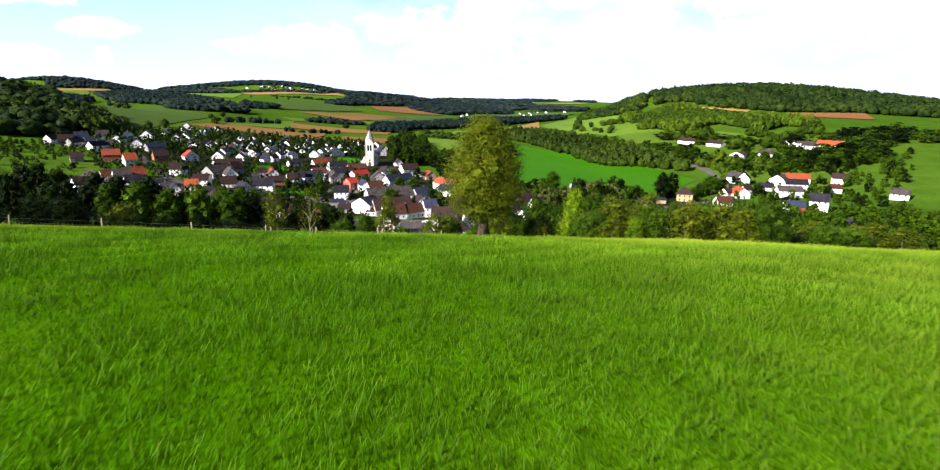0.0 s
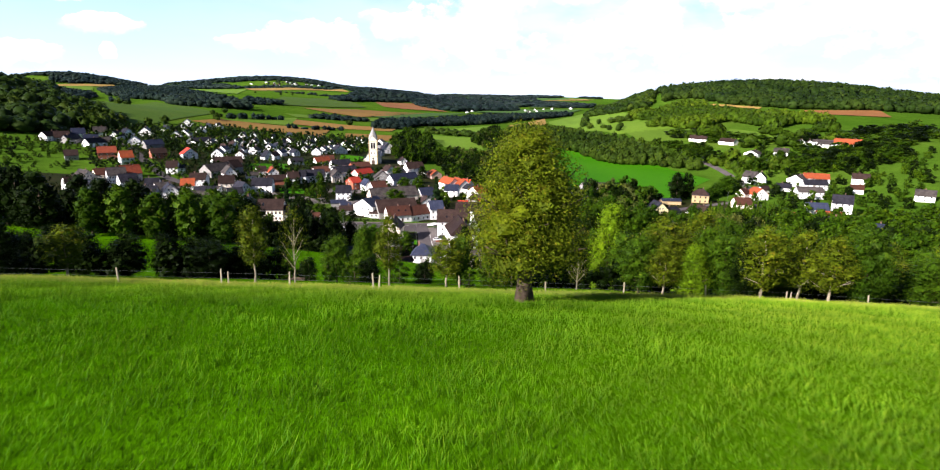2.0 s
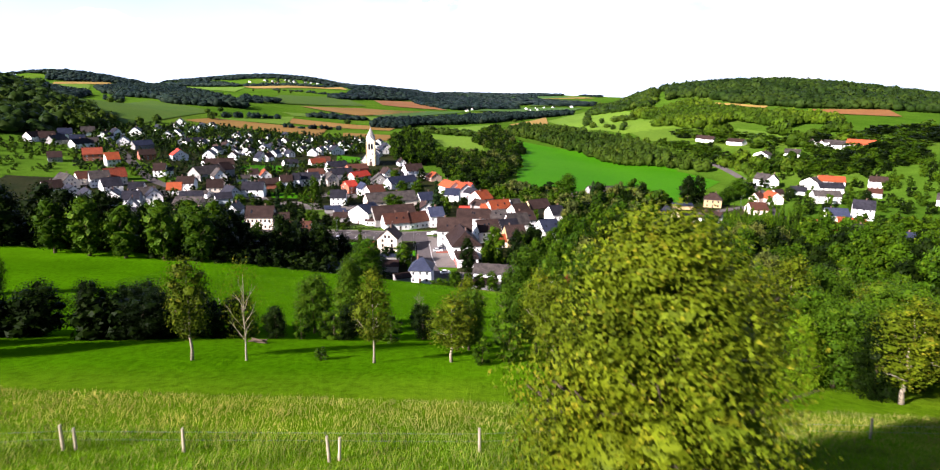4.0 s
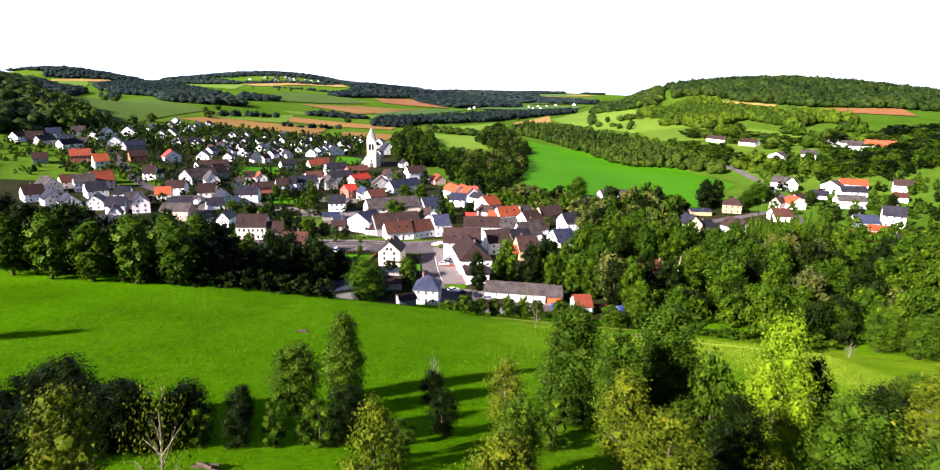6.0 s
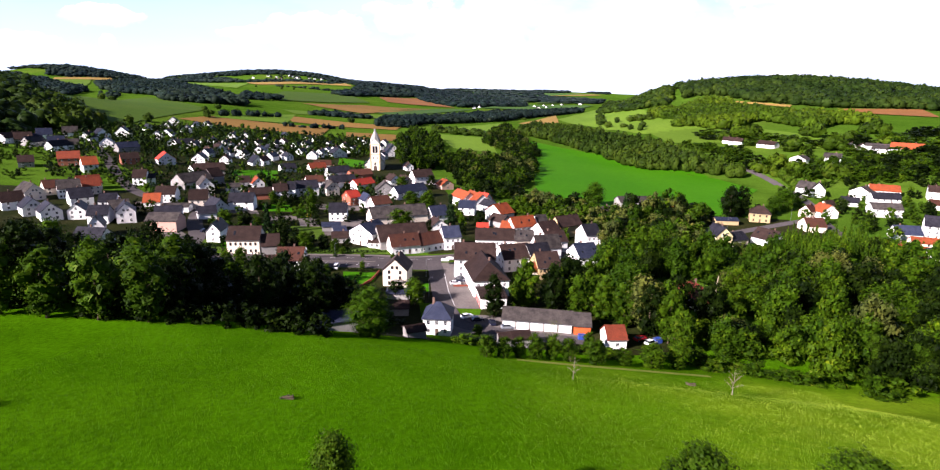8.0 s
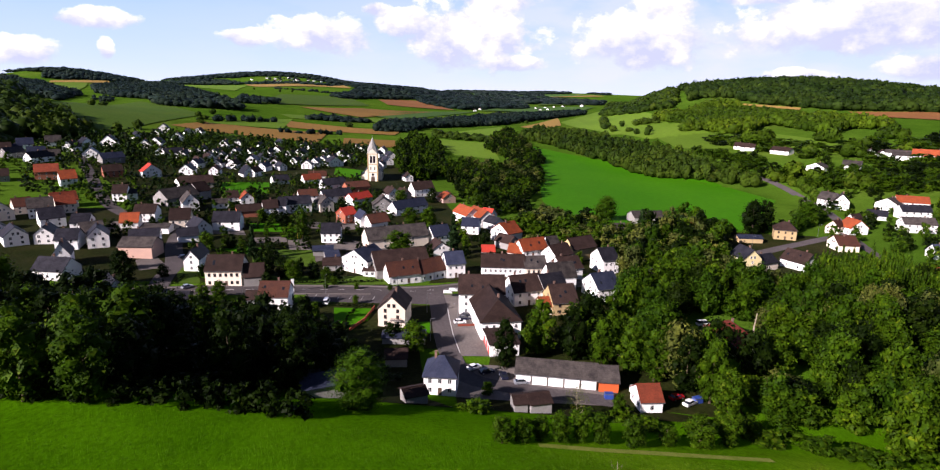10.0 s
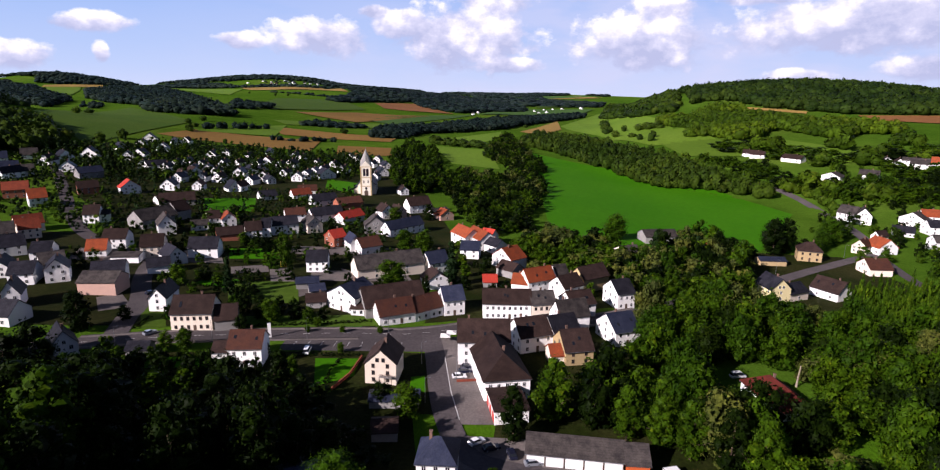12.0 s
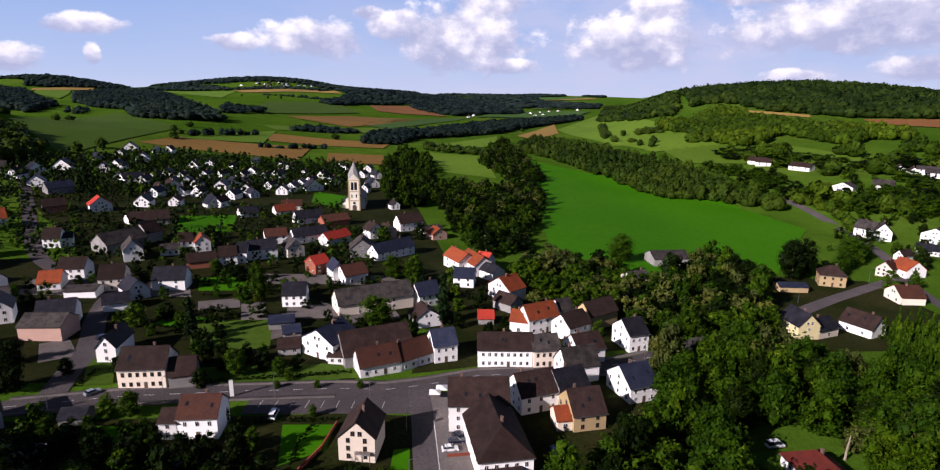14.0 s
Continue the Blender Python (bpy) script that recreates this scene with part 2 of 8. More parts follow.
M = {
    "meadow": ground_material(),
    "white": surface("white_render", (0.86, 0.85, 0.83), (0.78, 0.77, 0.75), 0.2, 3, 0.85, 0.08, 0.2, 0.01),
    "cream": surface("cream_render", (0.78, 0.68, 0.56), (0.71, 0.62, 0.51), 0.2, 3, 0.85, 0.10, 0.2, 0.01),
    "church_stone": surface("pale_church_stone", (0.82, 0.77, 0.64), (0.74, 0.69, 0.57), 0.2, 3, 0.85, 0.10, 0.2, 0.01),
    "pink": surface("salmon_render", (0.60, 0.38, 0.30), (0.52, 0.34, 0.28), 0.2, 3, 0.85, 0.10, 0.2, 0.01),
    "yellow": surface("yellow_render", (0.75, 0.66, 0.36), (0.68, 0.58, 0.32), 0.2, 3, 0.85, 0.08, 0.2, 0.01),
    "grey": surface("grey_render", (0.30, 0.29, 0.28), (0.22, 0.21, 0.20), 0.25, 3, 0.9, 0.2, 0.3, 0.02),
    "ochre": surface("ochre_stone", (0.50, 0.37, 0.19), (0.42, 0.31, 0.17), 0.25, 2.5, 0.9, 0.2, 0.4, 0.02),
    "brick": surface("red_brick", (0.34, 0.12, 0.07), (0.26, 0.10, 0.07), 0.25, 2.5, 0.9, 0.2, 0.4, 0.02),
    "orange": surface("orange_boards", (0.50, 0.10, 0.03), (0.42, 0.085, 0.03), 0.25, 2.5, 0.85, 0.15, 0.3, 0.02),
    "roof_slate": roofing("dark_slate", (0.014, 0.014, 0.019), (0.028, 0.027, 0.035), 0.5, 0.25),
    "roof_brown": roofing("brown_tiles", (0.026, 0.016, 0.014), (0.042, 0.026, 0.022)),
    "roof_red": roofing("bright_red_tiles", (0.46, 0.050, 0.030), (0.36, 0.045, 0.030)),
    "roof_darkred": roofing("weathered_red_tiles", (0.085, 0.034, 0.022), (0.060, 0.027, 0.021)),
    "roof_rust": roofing("rusty_red_sheets", (0.24, 0.055, 0.028), (0.17, 0.042, 0.024)),
    "roof_maroon": roofing("deep_red_tiles", (0.095, 0.018, 0.013), (0.068, 0.016, 0.012)),
    "roof_orange": roofing("orange_clay_tiles", (0.30, 0.066, 0.024), (0.21, 0.052, 0.024)),
    "roof_grey": roofing("grey_fibre_cement", (0.068, 0.058, 0.053), (0.030, 0.026, 0.026), 0.8, 0.5),
    "roof_blue": roofing("blue_black_slate", (0.022, 0.027, 0.050), (0.037, 0.043, 0.070), 0.4, 0.25),
    "frame": surface("white_window_frame", (0.75, 0.75, 0.74), (0.68, 0.68, 0.67), 0.5, 6, 0.5, 0.05, 0.1, 0.005),
    "dark_frame": surface("brown_window_frame", (0.10, 0.06, 0.04), (0.08, 0.05, 0.035), 0.5, 6, 0.6, 0.1, 0.1, 0.005),
    "pane": glass_pane("window_glass"),
    "chimney": surface("chimney_brick", (0.22, 0.13, 0.10), (0.15, 0.10, 0.08), 0.8, 6, 0.9, 0.3, 0.4, 0.02),
    "gutter": surface("zinc_gutter", (0.20, 0.21, 0.22), (0.14, 0.15, 0.16), 0.5, 5, 0.45, 0.15, 0.1, 0.005, 0.6),
    "asphalt": surface("worn_asphalt", (0.116, 0.100, 0.100), (0.088, 0.077, 0.079), 0.08, 1.2, 0.9, 0.25, 0.3, 0.02),
    "paving": surface("grey_paving", (0.165, 0.142, 0.132), (0.12, 0.106, 0.10), 0.15, 1.5, 0.9, 0.25, 0.3, 0.02),
    "paint": surface("road_marking", (0.62, 0.62, 0.60), (0.5, 0.5, 0.48), 0.5, 4, 0.8, 0.2, 0.1, 0.005),
    "stubble": surface("pale_stubble", (0.36, 0.235, 0.065), (0.30, 0.19, 0.055), 0.006, 0.15, 0.95, 0.2, 0.2, 0.1),
    "soil": surface("brown_ploughed_soil", (0.205, 0.118, 0.030), (0.165, 0.094, 0.026), 0.006, 0.15, 0.95, 0.2, 0.2, 0.1),
    "red_soil": surface("reddish_ploughed_soil", (0.22, 0.098, 0.035), (0.18, 0.080, 0.030), 0.006, 0.15, 0.95, 0.2, 0.2, 0.1),
    "light_crop": surface("pale_green_crop", (0.104, 0.182, 0.016), (0.080, 0.154, 0.012), 0.006, 0.2, 0.95, 0.2, 0.2, 0.1),
    "dark_crop": surface("deep_green_crop", (0.045, 0.10, 0.020), (0.055, 0.115, 0.022), 0.006, 0.2, 0.95, 0.2, 0.2, 0.1),
    "lush": surface("lush_green_ley", (0.027, 0.136, 0.0), (0.036, 0.150, 0.001), 0.012, 0.25, 0.95, 0.15, 0.2, 0.1, 0.0, False),
    "pasture": surface("hillside_pasture", (0.050, 0.102, 0.010), (0.064, 0.112, 0.012), 0.02, 0.3, 0.95, 0.25, 0.3, 0.1),
    # garden green and soil, darkened to carry the shade between houses
    "garden": surface("shaded_garden_growth", (0.013, 0.021, 0.003), (0.030, 0.031, 0.009), 0.06, 0.9, 0.95, 0.45, 0.6, 0.25),
    "car_white": surface("white_car_paint", (0.78, 0.78, 0.78), (0.74, 0.74, 0.74), 0.5, 6, 0.25, 0.03, 0.0, 0.005),
    "car_dark": surface("dark_blue_car_paint", (0.012, 0.014, 0.03), (0.014, 0.016, 0.034), 0.5, 6, 0.25, 0.03, 0.0, 0.005),
    "car_silver": surface("silver_car_paint", (0.42, 0.45, 0.50), (0.40, 0.43, 0.48), 0.5, 6, 0.3, 0.03, 0.0, 0.005, 0.5),
    "car_red": surface("red_car_paint", (0.42, 0.015, 0.02), (0.38, 0.015, 0.02), 0.5, 6, 0.25, 0.03, 0.0, 0.005),
    "rubber": surface("black_rubber", (0.012, 0.012, 0.012), (0.016, 0.016, 0.016), 0.5, 6, 0.85, 0.1, 0.1, 0.005),
    "lamp_glass": surface("lamp_glass", (0.6, 0.6, 0.58), (0.55, 0.55, 0.53), 0.5, 6, 0.2, 0.03, 0.0, 0.005),
    "tarp_blue": surface("blue_tarpaulin", (0.02, 0.06, 0.30), (0.02, 0.05, 0.24), 0.6, 5, 0.5, 0.15, 0.3, 0.02),
    "canvas": surface("white_canvas", (0.80, 0.78, 0.74), (0.74, 0.72, 0.68), 0.6, 5, 0.8, 0.1, 0.3, 0.02),
    "bin_yellow": surface("yellow_painted_steel", (0.62, 0.46, 0.02), (0.54, 0.40, 0.02), 0.6, 5, 0.5, 0.15, 0.2, 0.01),
    "red_wall": surface("red_brick_paving", (0.30, 0.075, 0.045), (0.22, 0.06, 0.04), 0.3, 3, 0.9, 0.25, 0.4, 0.02),
    "red_door": surface("red_painted_steel", (0.42, 0.035, 0.02), (0.36, 0.03, 0.02), 0.5, 5, 0.5, 0.1, 0.1, 0.01),
    "dry_grass": surface("dry_grass_strip", (0.22, 0.24, 0.050), (0.15, 0.20, 0.025), 0.25, 1.5, 0.95, 0.2, 0.5, 0.1),
    "bark": surface("grey_bark", (0.115, 0.085, 0.060), (0.075, 0.056, 0.042), 0.8, 7, 0.95, 0.4, 0.8, 0.05),
    "pale_bark": surface("pale_bark", (0.34, 0.29, 0.22), (0.22, 0.18, 0.13), 0.8, 7, 0.95, 0.4, 0.8, 0.05),
    "post": surface("weathered_post_wood", (0.40, 0.34, 0.24), (0.28, 0.24, 0.17), 0.8, 8, 0.9, 0.3, 0.4, 0.01),
    "leaf_olive": foliage("olive_pear_leaves", (0.013, 0.031, 0.002), (0.066, 0.100, 0.004), (0.120, 0.122, 0.009)),
    "leaf_green": foliage("green_leaves", (0.006, 0.021, 0.001), (0.030, 0.072, 0.003), (0.060, 0.102, 0.006)),
    "leaf_wood": foliage("woodland_leaves", (0.004, 0.013, 0.001), (0.026, 0.064, 0.002), (0.060, 0.102, 0.004)),
    # near-black green: the wood's deep shade is put into the leaf colour
    "leaf_dark": foliage("dark_shaded_leaves", (0.0012, 0.0034, 0.0006), (0.0052, 0.0135, 0.0012), (0.011, 0.023, 0.002)),
    "leaf_bright": foliage("bright_maple_leaves", (0.035, 0.080, 0.002), (0.080, 0.160, 0.004), (0.12, 0.19, 0.008)),
    "leaf_willow": foliage("silvery_willow_leaves", (0.02, 0.034, 0.006), (0.06, 0.082, 0.018), (0.095, 0.11, 0.034)),
    "leaf_conifer": foliage("conifer_needles", (0.005, 0.015, 0.006), (0.014, 0.034, 0.01), (0.022, 0.042, 0.012)),
    "leaf_linden": foliage("linden_leaves", (0.006, 0.020, 0.001), (0.021, 0.058, 0.002), (0.038, 0.078, 0.004)),
    "leaf_forest": foliage("forest_leaves", (0.007, 0.019, 0.003), (0.028, 0.058, 0.006), (0.046, 0.074, 0.008), 0.07),
    "leaf_slope": foliage("hillside_leaves", (0.010, 0.028, 0.002), (0.033, 0.070, 0.004), (0.054, 0.090, 0.008), 0.07),
    "leaf_plateau": foliage("beech_leaves", (0.005, 0.014, 0.003), (0.015, 0.034, 0.006), (0.024, 0.046, 0.007), 0.07),
    # haze of the distance put into the leaf colour as a bluish cast
    "leaf_far_haze": foliage("far_leaves_haze_blue", (0.005, 0.012, 0.010), (0.012, 0.025, 0.022), (0.020, 0.034, 0.024), 0.03),
    "leaf_bronze": foliage("bronze_leaves", (0.03, 0.022, 0.008), (0.075, 0.055, 0.016), (0.1, 0.065, 0.02)),
    "dry_blade": foliage("dry_grass_blades", (0.12, 0.15, 0.030), (0.21, 0.23, 0.060), (0.30, 0.28, 0.11), 0.25),
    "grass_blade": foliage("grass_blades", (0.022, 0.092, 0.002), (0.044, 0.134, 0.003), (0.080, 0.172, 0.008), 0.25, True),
}


# ---- small modelling kit ----
def mesh_from(name, verts, faces, material, smooth_faces=False):
    me = bpy.data.meshes.new(name)
    me.from_pydata([tuple(v) for v in verts], [], faces)
    for mm in material if isinstance(material, (list, tuple)) else [material]:
        me.materials.append(mm)
    if smooth_faces:
        me.polygons.foreach_set("use_smooth", [True] * len(me.polygons))
    me.update()
    return me


def part(name, me, parent, label="", m=None):
    ob = new(name, me)
    ob.parent = parent
    if m is not None:
        ob.matrix_basis = m
    return tagged(ob, label)


def box_arrays(x0, x1, y0, y1, z0, z1):
    v = [(x, y, z) for z in (z0, z1) for y in (y0, y1) for x in (x0, x1)]
    f = [(0, 2, 3, 1), (4, 5, 7, 6), (0, 1, 5, 4), (2, 6, 7, 3), (0, 4, 6, 2), (1, 3, 7, 5)]
    return v, f


def joined(*pieces):
    verts, faces = [], []
    for v, f in pieces:
        n = len(verts)
        verts += list(v)
        faces += [tuple(i + n for i in q) for q in f]
    return verts, faces


def extruded(profile, a, b, axis):
    """A closed profile (u, z), swept from a to b along x (axis 0) or y (axis 1)."""
    n = len(profile)
    pt = (lambda s, u, z: (s, u, z)) if axis == 0 else (lambda s, u, z: (u, s, z))
    v = [pt(a, u, z) for u, z in profile] + [pt(b, u, z) for u, z in profile]
    f = [tuple(range(n)), tuple(range(2 * n - 1, n - 1, -1))]
    f += [(i, i + n, (i + 1) % n + n, (i + 1) % n) for i in range(n)]
    if axis == 0:
        f = [q[::-1] for q in f]
    return v, f


def tube(points, radii, n=7):
    verts, faces = [], []
    for k, (p, r) in enumerate(zip(points, radii)):
        p = Vector(p)
        d = (Vector(points[min(k + 1, len(points) - 1)]) - Vector(points[max(k - 1, 0)])).normalized()
        a = d.orthogonal().normalized()
        b = d.cross(a)
        for i in range(n):
            w = 2 * math.pi * i / n
            verts.append(p + (a * math.cos(w) + b * math.sin(w)) * r)
        if k:
            o = (k - 1) * n
            faces += [(o + i, o + (i + 1) % n, o + n + (i + 1) % n, o + n + i) for i in range(n)]
    faces.append(tuple(range(len(verts) - n, len(verts))))
    faces.append(tuple(range(n - 1, -1, -1)))
    return verts, faces


CACHE = {}


def cached(key, make):
    if key not in CACHE:
        CACHE[key] = make()
    return CACHE[key]


# ---- terrain: one sheet from the pasture on the hill to the horizon ----
def smooth(a, b, v):
    t = np.clip((v - a) / (b - a), 0, 1)
    return t * t * (3 - 2 * t)


HILL_S = (-600, -200, 0, 25, 45, 60, 72, 92, 110, 130, 184, 213, 236, 262, 275)
HILL_Z = (60, 70, 67.2, 65.1, 62.3, 59.5, 56.2, 49.0, 44.3, 38.6, 25.3, 19.0, 9.5, 0.0, -1.5)


def hill_profile(s):
    return sum(np.interp(s + d, HILL_S, HILL_Z) for d in (-6, -3, 0, 3, 6)) / 5 + 1.5


def bell(x, y, cx, cy, sx, sy, a):
    return a * np.exp(-((x - cx) / sx) ** 2 - ((y - cy) / sy) ** 2)


def height(x, y):
    """The ground's height at any place of the plan."""
    x, y = np.asarray(x, float), np.asarray(y, float)
    s = y + x * (0.05 + 0.20 * smooth(100, 220, y))
    # the hill the camera starts from, its foot at the back of the village
    z = hill_profile(s) - 0.03 * np.clip(x - 28, 0, 60) * smooth(115, 85, y)
    # the pasture falls away in a shallow hollow below the orchard
    z = z - 2.3 * smooth(104, 142, y) * smooth(238, 214, y)
    # the village rises gently to the west
    z = z - 1.5 + 0.034 * np.clip(-x - 20, 0, 500) * smooth(240, 330, y) + 0.04 * np.clip(-x - 200, 0, 250) * smooth(380, 600, y)
    # water meadow and river flats
    z = z - 4.0 * smooth(60, 170, x) * smooth(300, 420, y) - bell(x, y, 110, 720, 120, 260, 5.0)
    # eastern hill with its wooded plateau
    u = (x - 250) * 0.75 + (y - 640) * 0.45
    east = smooth(40, 330, x - 0.34 * np.clip(y - 1000, 0, 5000))
    z = z + 70 * (1 - np.exp(-np.clip(u, 0, 3000) / 380)) * east
    z = z + bell(x, y, 780, 1540, 360, 330, 40) * smooth(250, 600, x)
    z = z - 0.034 * np.clip(x - 680, 0, 2500) * smooth(600, 1000, y) * smooth(3200, 2400, y) + bell(x, y, 480, 1800, 90, 260, 5)
    # western slopes
    v = (-x - 330) * 0.9 + (y - 900) * 0.3
    z = z + 16 * (1 - np.exp(-np.clip(v, 0, 3000) / 500)) * smooth(-150, -420, x + 0.22 * np.clip(y - 900, 0, 3000))
    z = z + bell(x, y, -700, 800, 210, 220, 46)
    # the valley floor climbs slowly northward, to low far ridges
    z = z + 0.006 * np.clip(y - 700, 0, 5000)
    z = z + bell(x, y, -1990, 3120, 330, 330, 71)
    z = z + bell(x, y, -1330, 4280, 600, 480, 80) + bell(x, y, -520, 3150, 330, 420, 34)
    z = z + bell(x, y, 560, 4750, 1050, 1000, 28)
    return z


def ground_at(x, y):
    return float(height(x, y))


def graded(stops):
    """Coordinates from (start, end, step) stretches."""
    out = []
    for a, b, s in stops:
        out += list(np.arange(a, b, s))
    return np.array(out + [stops[-1][1]])


def grid_mesh(name, xs, ys, zs, material):
    nx, ny = len(xs), len(ys)
    gx, gy = np.meshgrid(xs, ys)
    co = np.stack([gx, gy, zs], -1).reshape(-1, 3)
    i = (np.arange(ny - 1)[:, None] * nx + np.arange(nx - 1)[None]).ravel()
    quads = np.stack([i, i + 1, i + nx + 1, i + nx], -1)
    return quads_mesh(name, co, quads, material, True)


def quads_mesh(name, co, quads, material, smooth_faces=False, k=4):
    me = bpy.data.meshes.new(name)
    me.vertices.add(len(co))
    me.vertices.foreach_set("co", np.asarray(co, np.float32).ravel())
    me.loops.add(quads.size)
    me.loops.foreach_set("vertex_index", np.asarray(quads, np.int32).ravel())
    me.polygons.add(len(quads))
    me.polygons.foreach_set("loop_start", np.arange(0, quads.size, k, dtype=np.int32))
    if smooth_faces:
        me.polygons.foreach_set("use_smooth", np.ones(len(quads), bool))
    me.materials.append(material)
    me.update(calc_edges=True)
    return me


XS = graded([(-4600, -1400, 160), (-1400, -600, 40), (-600, -200, 12), (-200, 200, 4), (200, 700, 12), (700, 1500, 40), (1500, 4600, 160)])
YS = graded([(-700, -40, 60), (-40, 330, 3), (330, 900, 7), (900, 1800, 20), (1800, 4850, 60)])
GX, GY = np.meshgrid(XS, YS)
tagged(new("ground", grid_mesh("ground", XS, YS, height(GX, GY), M["meadow"])),
       "rolling green meadow land of the valley and its hills", "ground", kind="structure")


def sheet(name, corners, material, label, lift=0.12, step=8.0):
    """A field, lawn or road surface: a four-cornered sheet laid over the ground."""
    c = [Vector((*p, 0)) for p in corners]
    nu = max(2, int(max((c[1] - c[0]).length, (c[2] - c[3]).length) / step))
    nv = max(2, int(max((c[3] - c[0]).length, (c[2] - c[1]).length) / step))
    u, v = np.meshgrid(np.linspace(0, 1, nu + 1), np.linspace(0, 1, nv + 1))
    px = (1 - v) * ((1 - u) * c[0].x + u * c[1].x) + v * ((1 - u) * c[3].x + u * c[2].x)
    py = (1 - v) * ((1 - u) * c[0].y + u * c[1].y) + v * ((1 - u) * c[3].y + u * c[2].y)
    co = np.stack([px, py, height(px, py) + lift], -1).reshape(-1, 3)
    i = (np.arange(nv)[:, None] * (nu + 1) + np.arange(nu)[None]).ravel()
    me = quads_mesh(name, co, np.stack([i, i + 1, i + nu + 2, i + nu + 1], -1), material, True)
    return tagged(new(name, me), label, name, kind="structure")


def ribbon(name, line, width, material, label, lift=0.10, step=4.0):
    """A road or path of even width along a bent line."""
    pts = [np.array(p, float) for p in line]
    path = []
    for k in range(len(pts) - 1):
        p0, p1, p2, p3 = pts[max(k - 1, 0)], pts[k], pts[k + 1], pts[min(k + 2, len(pts) - 1)]
        n = max(2, int(np.linalg.norm(p2 - p1) / step))
        for s in np.linspace(0, 1, n, endpoint=False):
            path.append(0.5 * (2 * p1 + (p2 - p0) * s + (2 * p0 - 5 * p1 + 4 * p2 - p3) * s * s + (3 * p1 - p0 - 3 * p2 + p3) * s ** 3))
    path.append(pts[-1])
    path = np.array(path)
    d = np.gradient(path, axis=0)
    d /= np.linalg.norm(d, axis=1)[:, None]
    nrm = np.stack([-d[:, 1], d[:, 0]], -1)
    rows = [path + nrm * (width * k) for k in (-0.5, 0, 0.5)]
    xy = np.stack(rows, 1).reshape(-1, 2)
    co = np.concatenate([xy, (height(xy[:, 0], xy[:, 1]) + lift)[:, None]], 1)
    n = len(path)
    i = (np.arange(n - 1)[:, None] * 3 + np.arange(2)[None]).ravel()
    me = quads_mesh(name, co, np.stack([i, i + 3, i + 4, i + 1], -1)[:, ::-1], material)
    return tagged(new(name, me), label, name, kind="structure")




# ---- houses ----
def window_meshes(w, h, frame):
    def frame_mesh():
        b, o = 0.07, 0.06
        ps = [box_arrays(-w / 2 - b, w / 2 + b, -o, 0.02, h, h + b), box_arrays(-w / 2 - b, w / 2 + b, -o - 0.06, 0.02, -b, 0),
              box_arrays(-w / 2 - b, -w / 2, -o, 0.02, 0, h), box_arrays(w / 2, w / 2 + b, -o, 0.02, 0, h),
              box_arrays(-0.035, 0.035, -o + 0.02, 0.02, 0, h)]
        return mesh_from("window", *joined(*ps), M[frame])
    return (cached(("win", w, h, frame), frame_mesh),
            cached(("pane", w, h), lambda: mesh_from("pane", *box_arrays(-w / 2, w / 2, -0.03, 0.02, 0, h), M["pane"])))


def add_window(parent, m, w=1.0, h=1.3, frame="frame", near=False):
    f, p = window_meshes(w, h, frame)
    win = part("window", f, parent, m=m)
    part("pane", p, win, "dark glass pane")
    return win


WALL_WORDS = {"white": "white rendered", "cream": "cream rendered", "pink": "salmon-pink rendered", "yellow": "pale yellow rendered",
              "grey": "grey weathered", "ochre": "ochre stone", "brick": "red brick", "orange": "orange boarded"}
ROOF_WORDS = {"slate": "dark slate", "brown": "brown tiled", "red": "bright red tiled", "maroon": "deep red tiled", "rust": "rusty red sheet", "darkred": "weathered dark red tiled",
              "orange": "orange clay tiled", "grey": "grey fibre-cement", "blue": "blue-black slate"}
rng_house = random.Random(11)


HOUSES, SPANS = [], {}


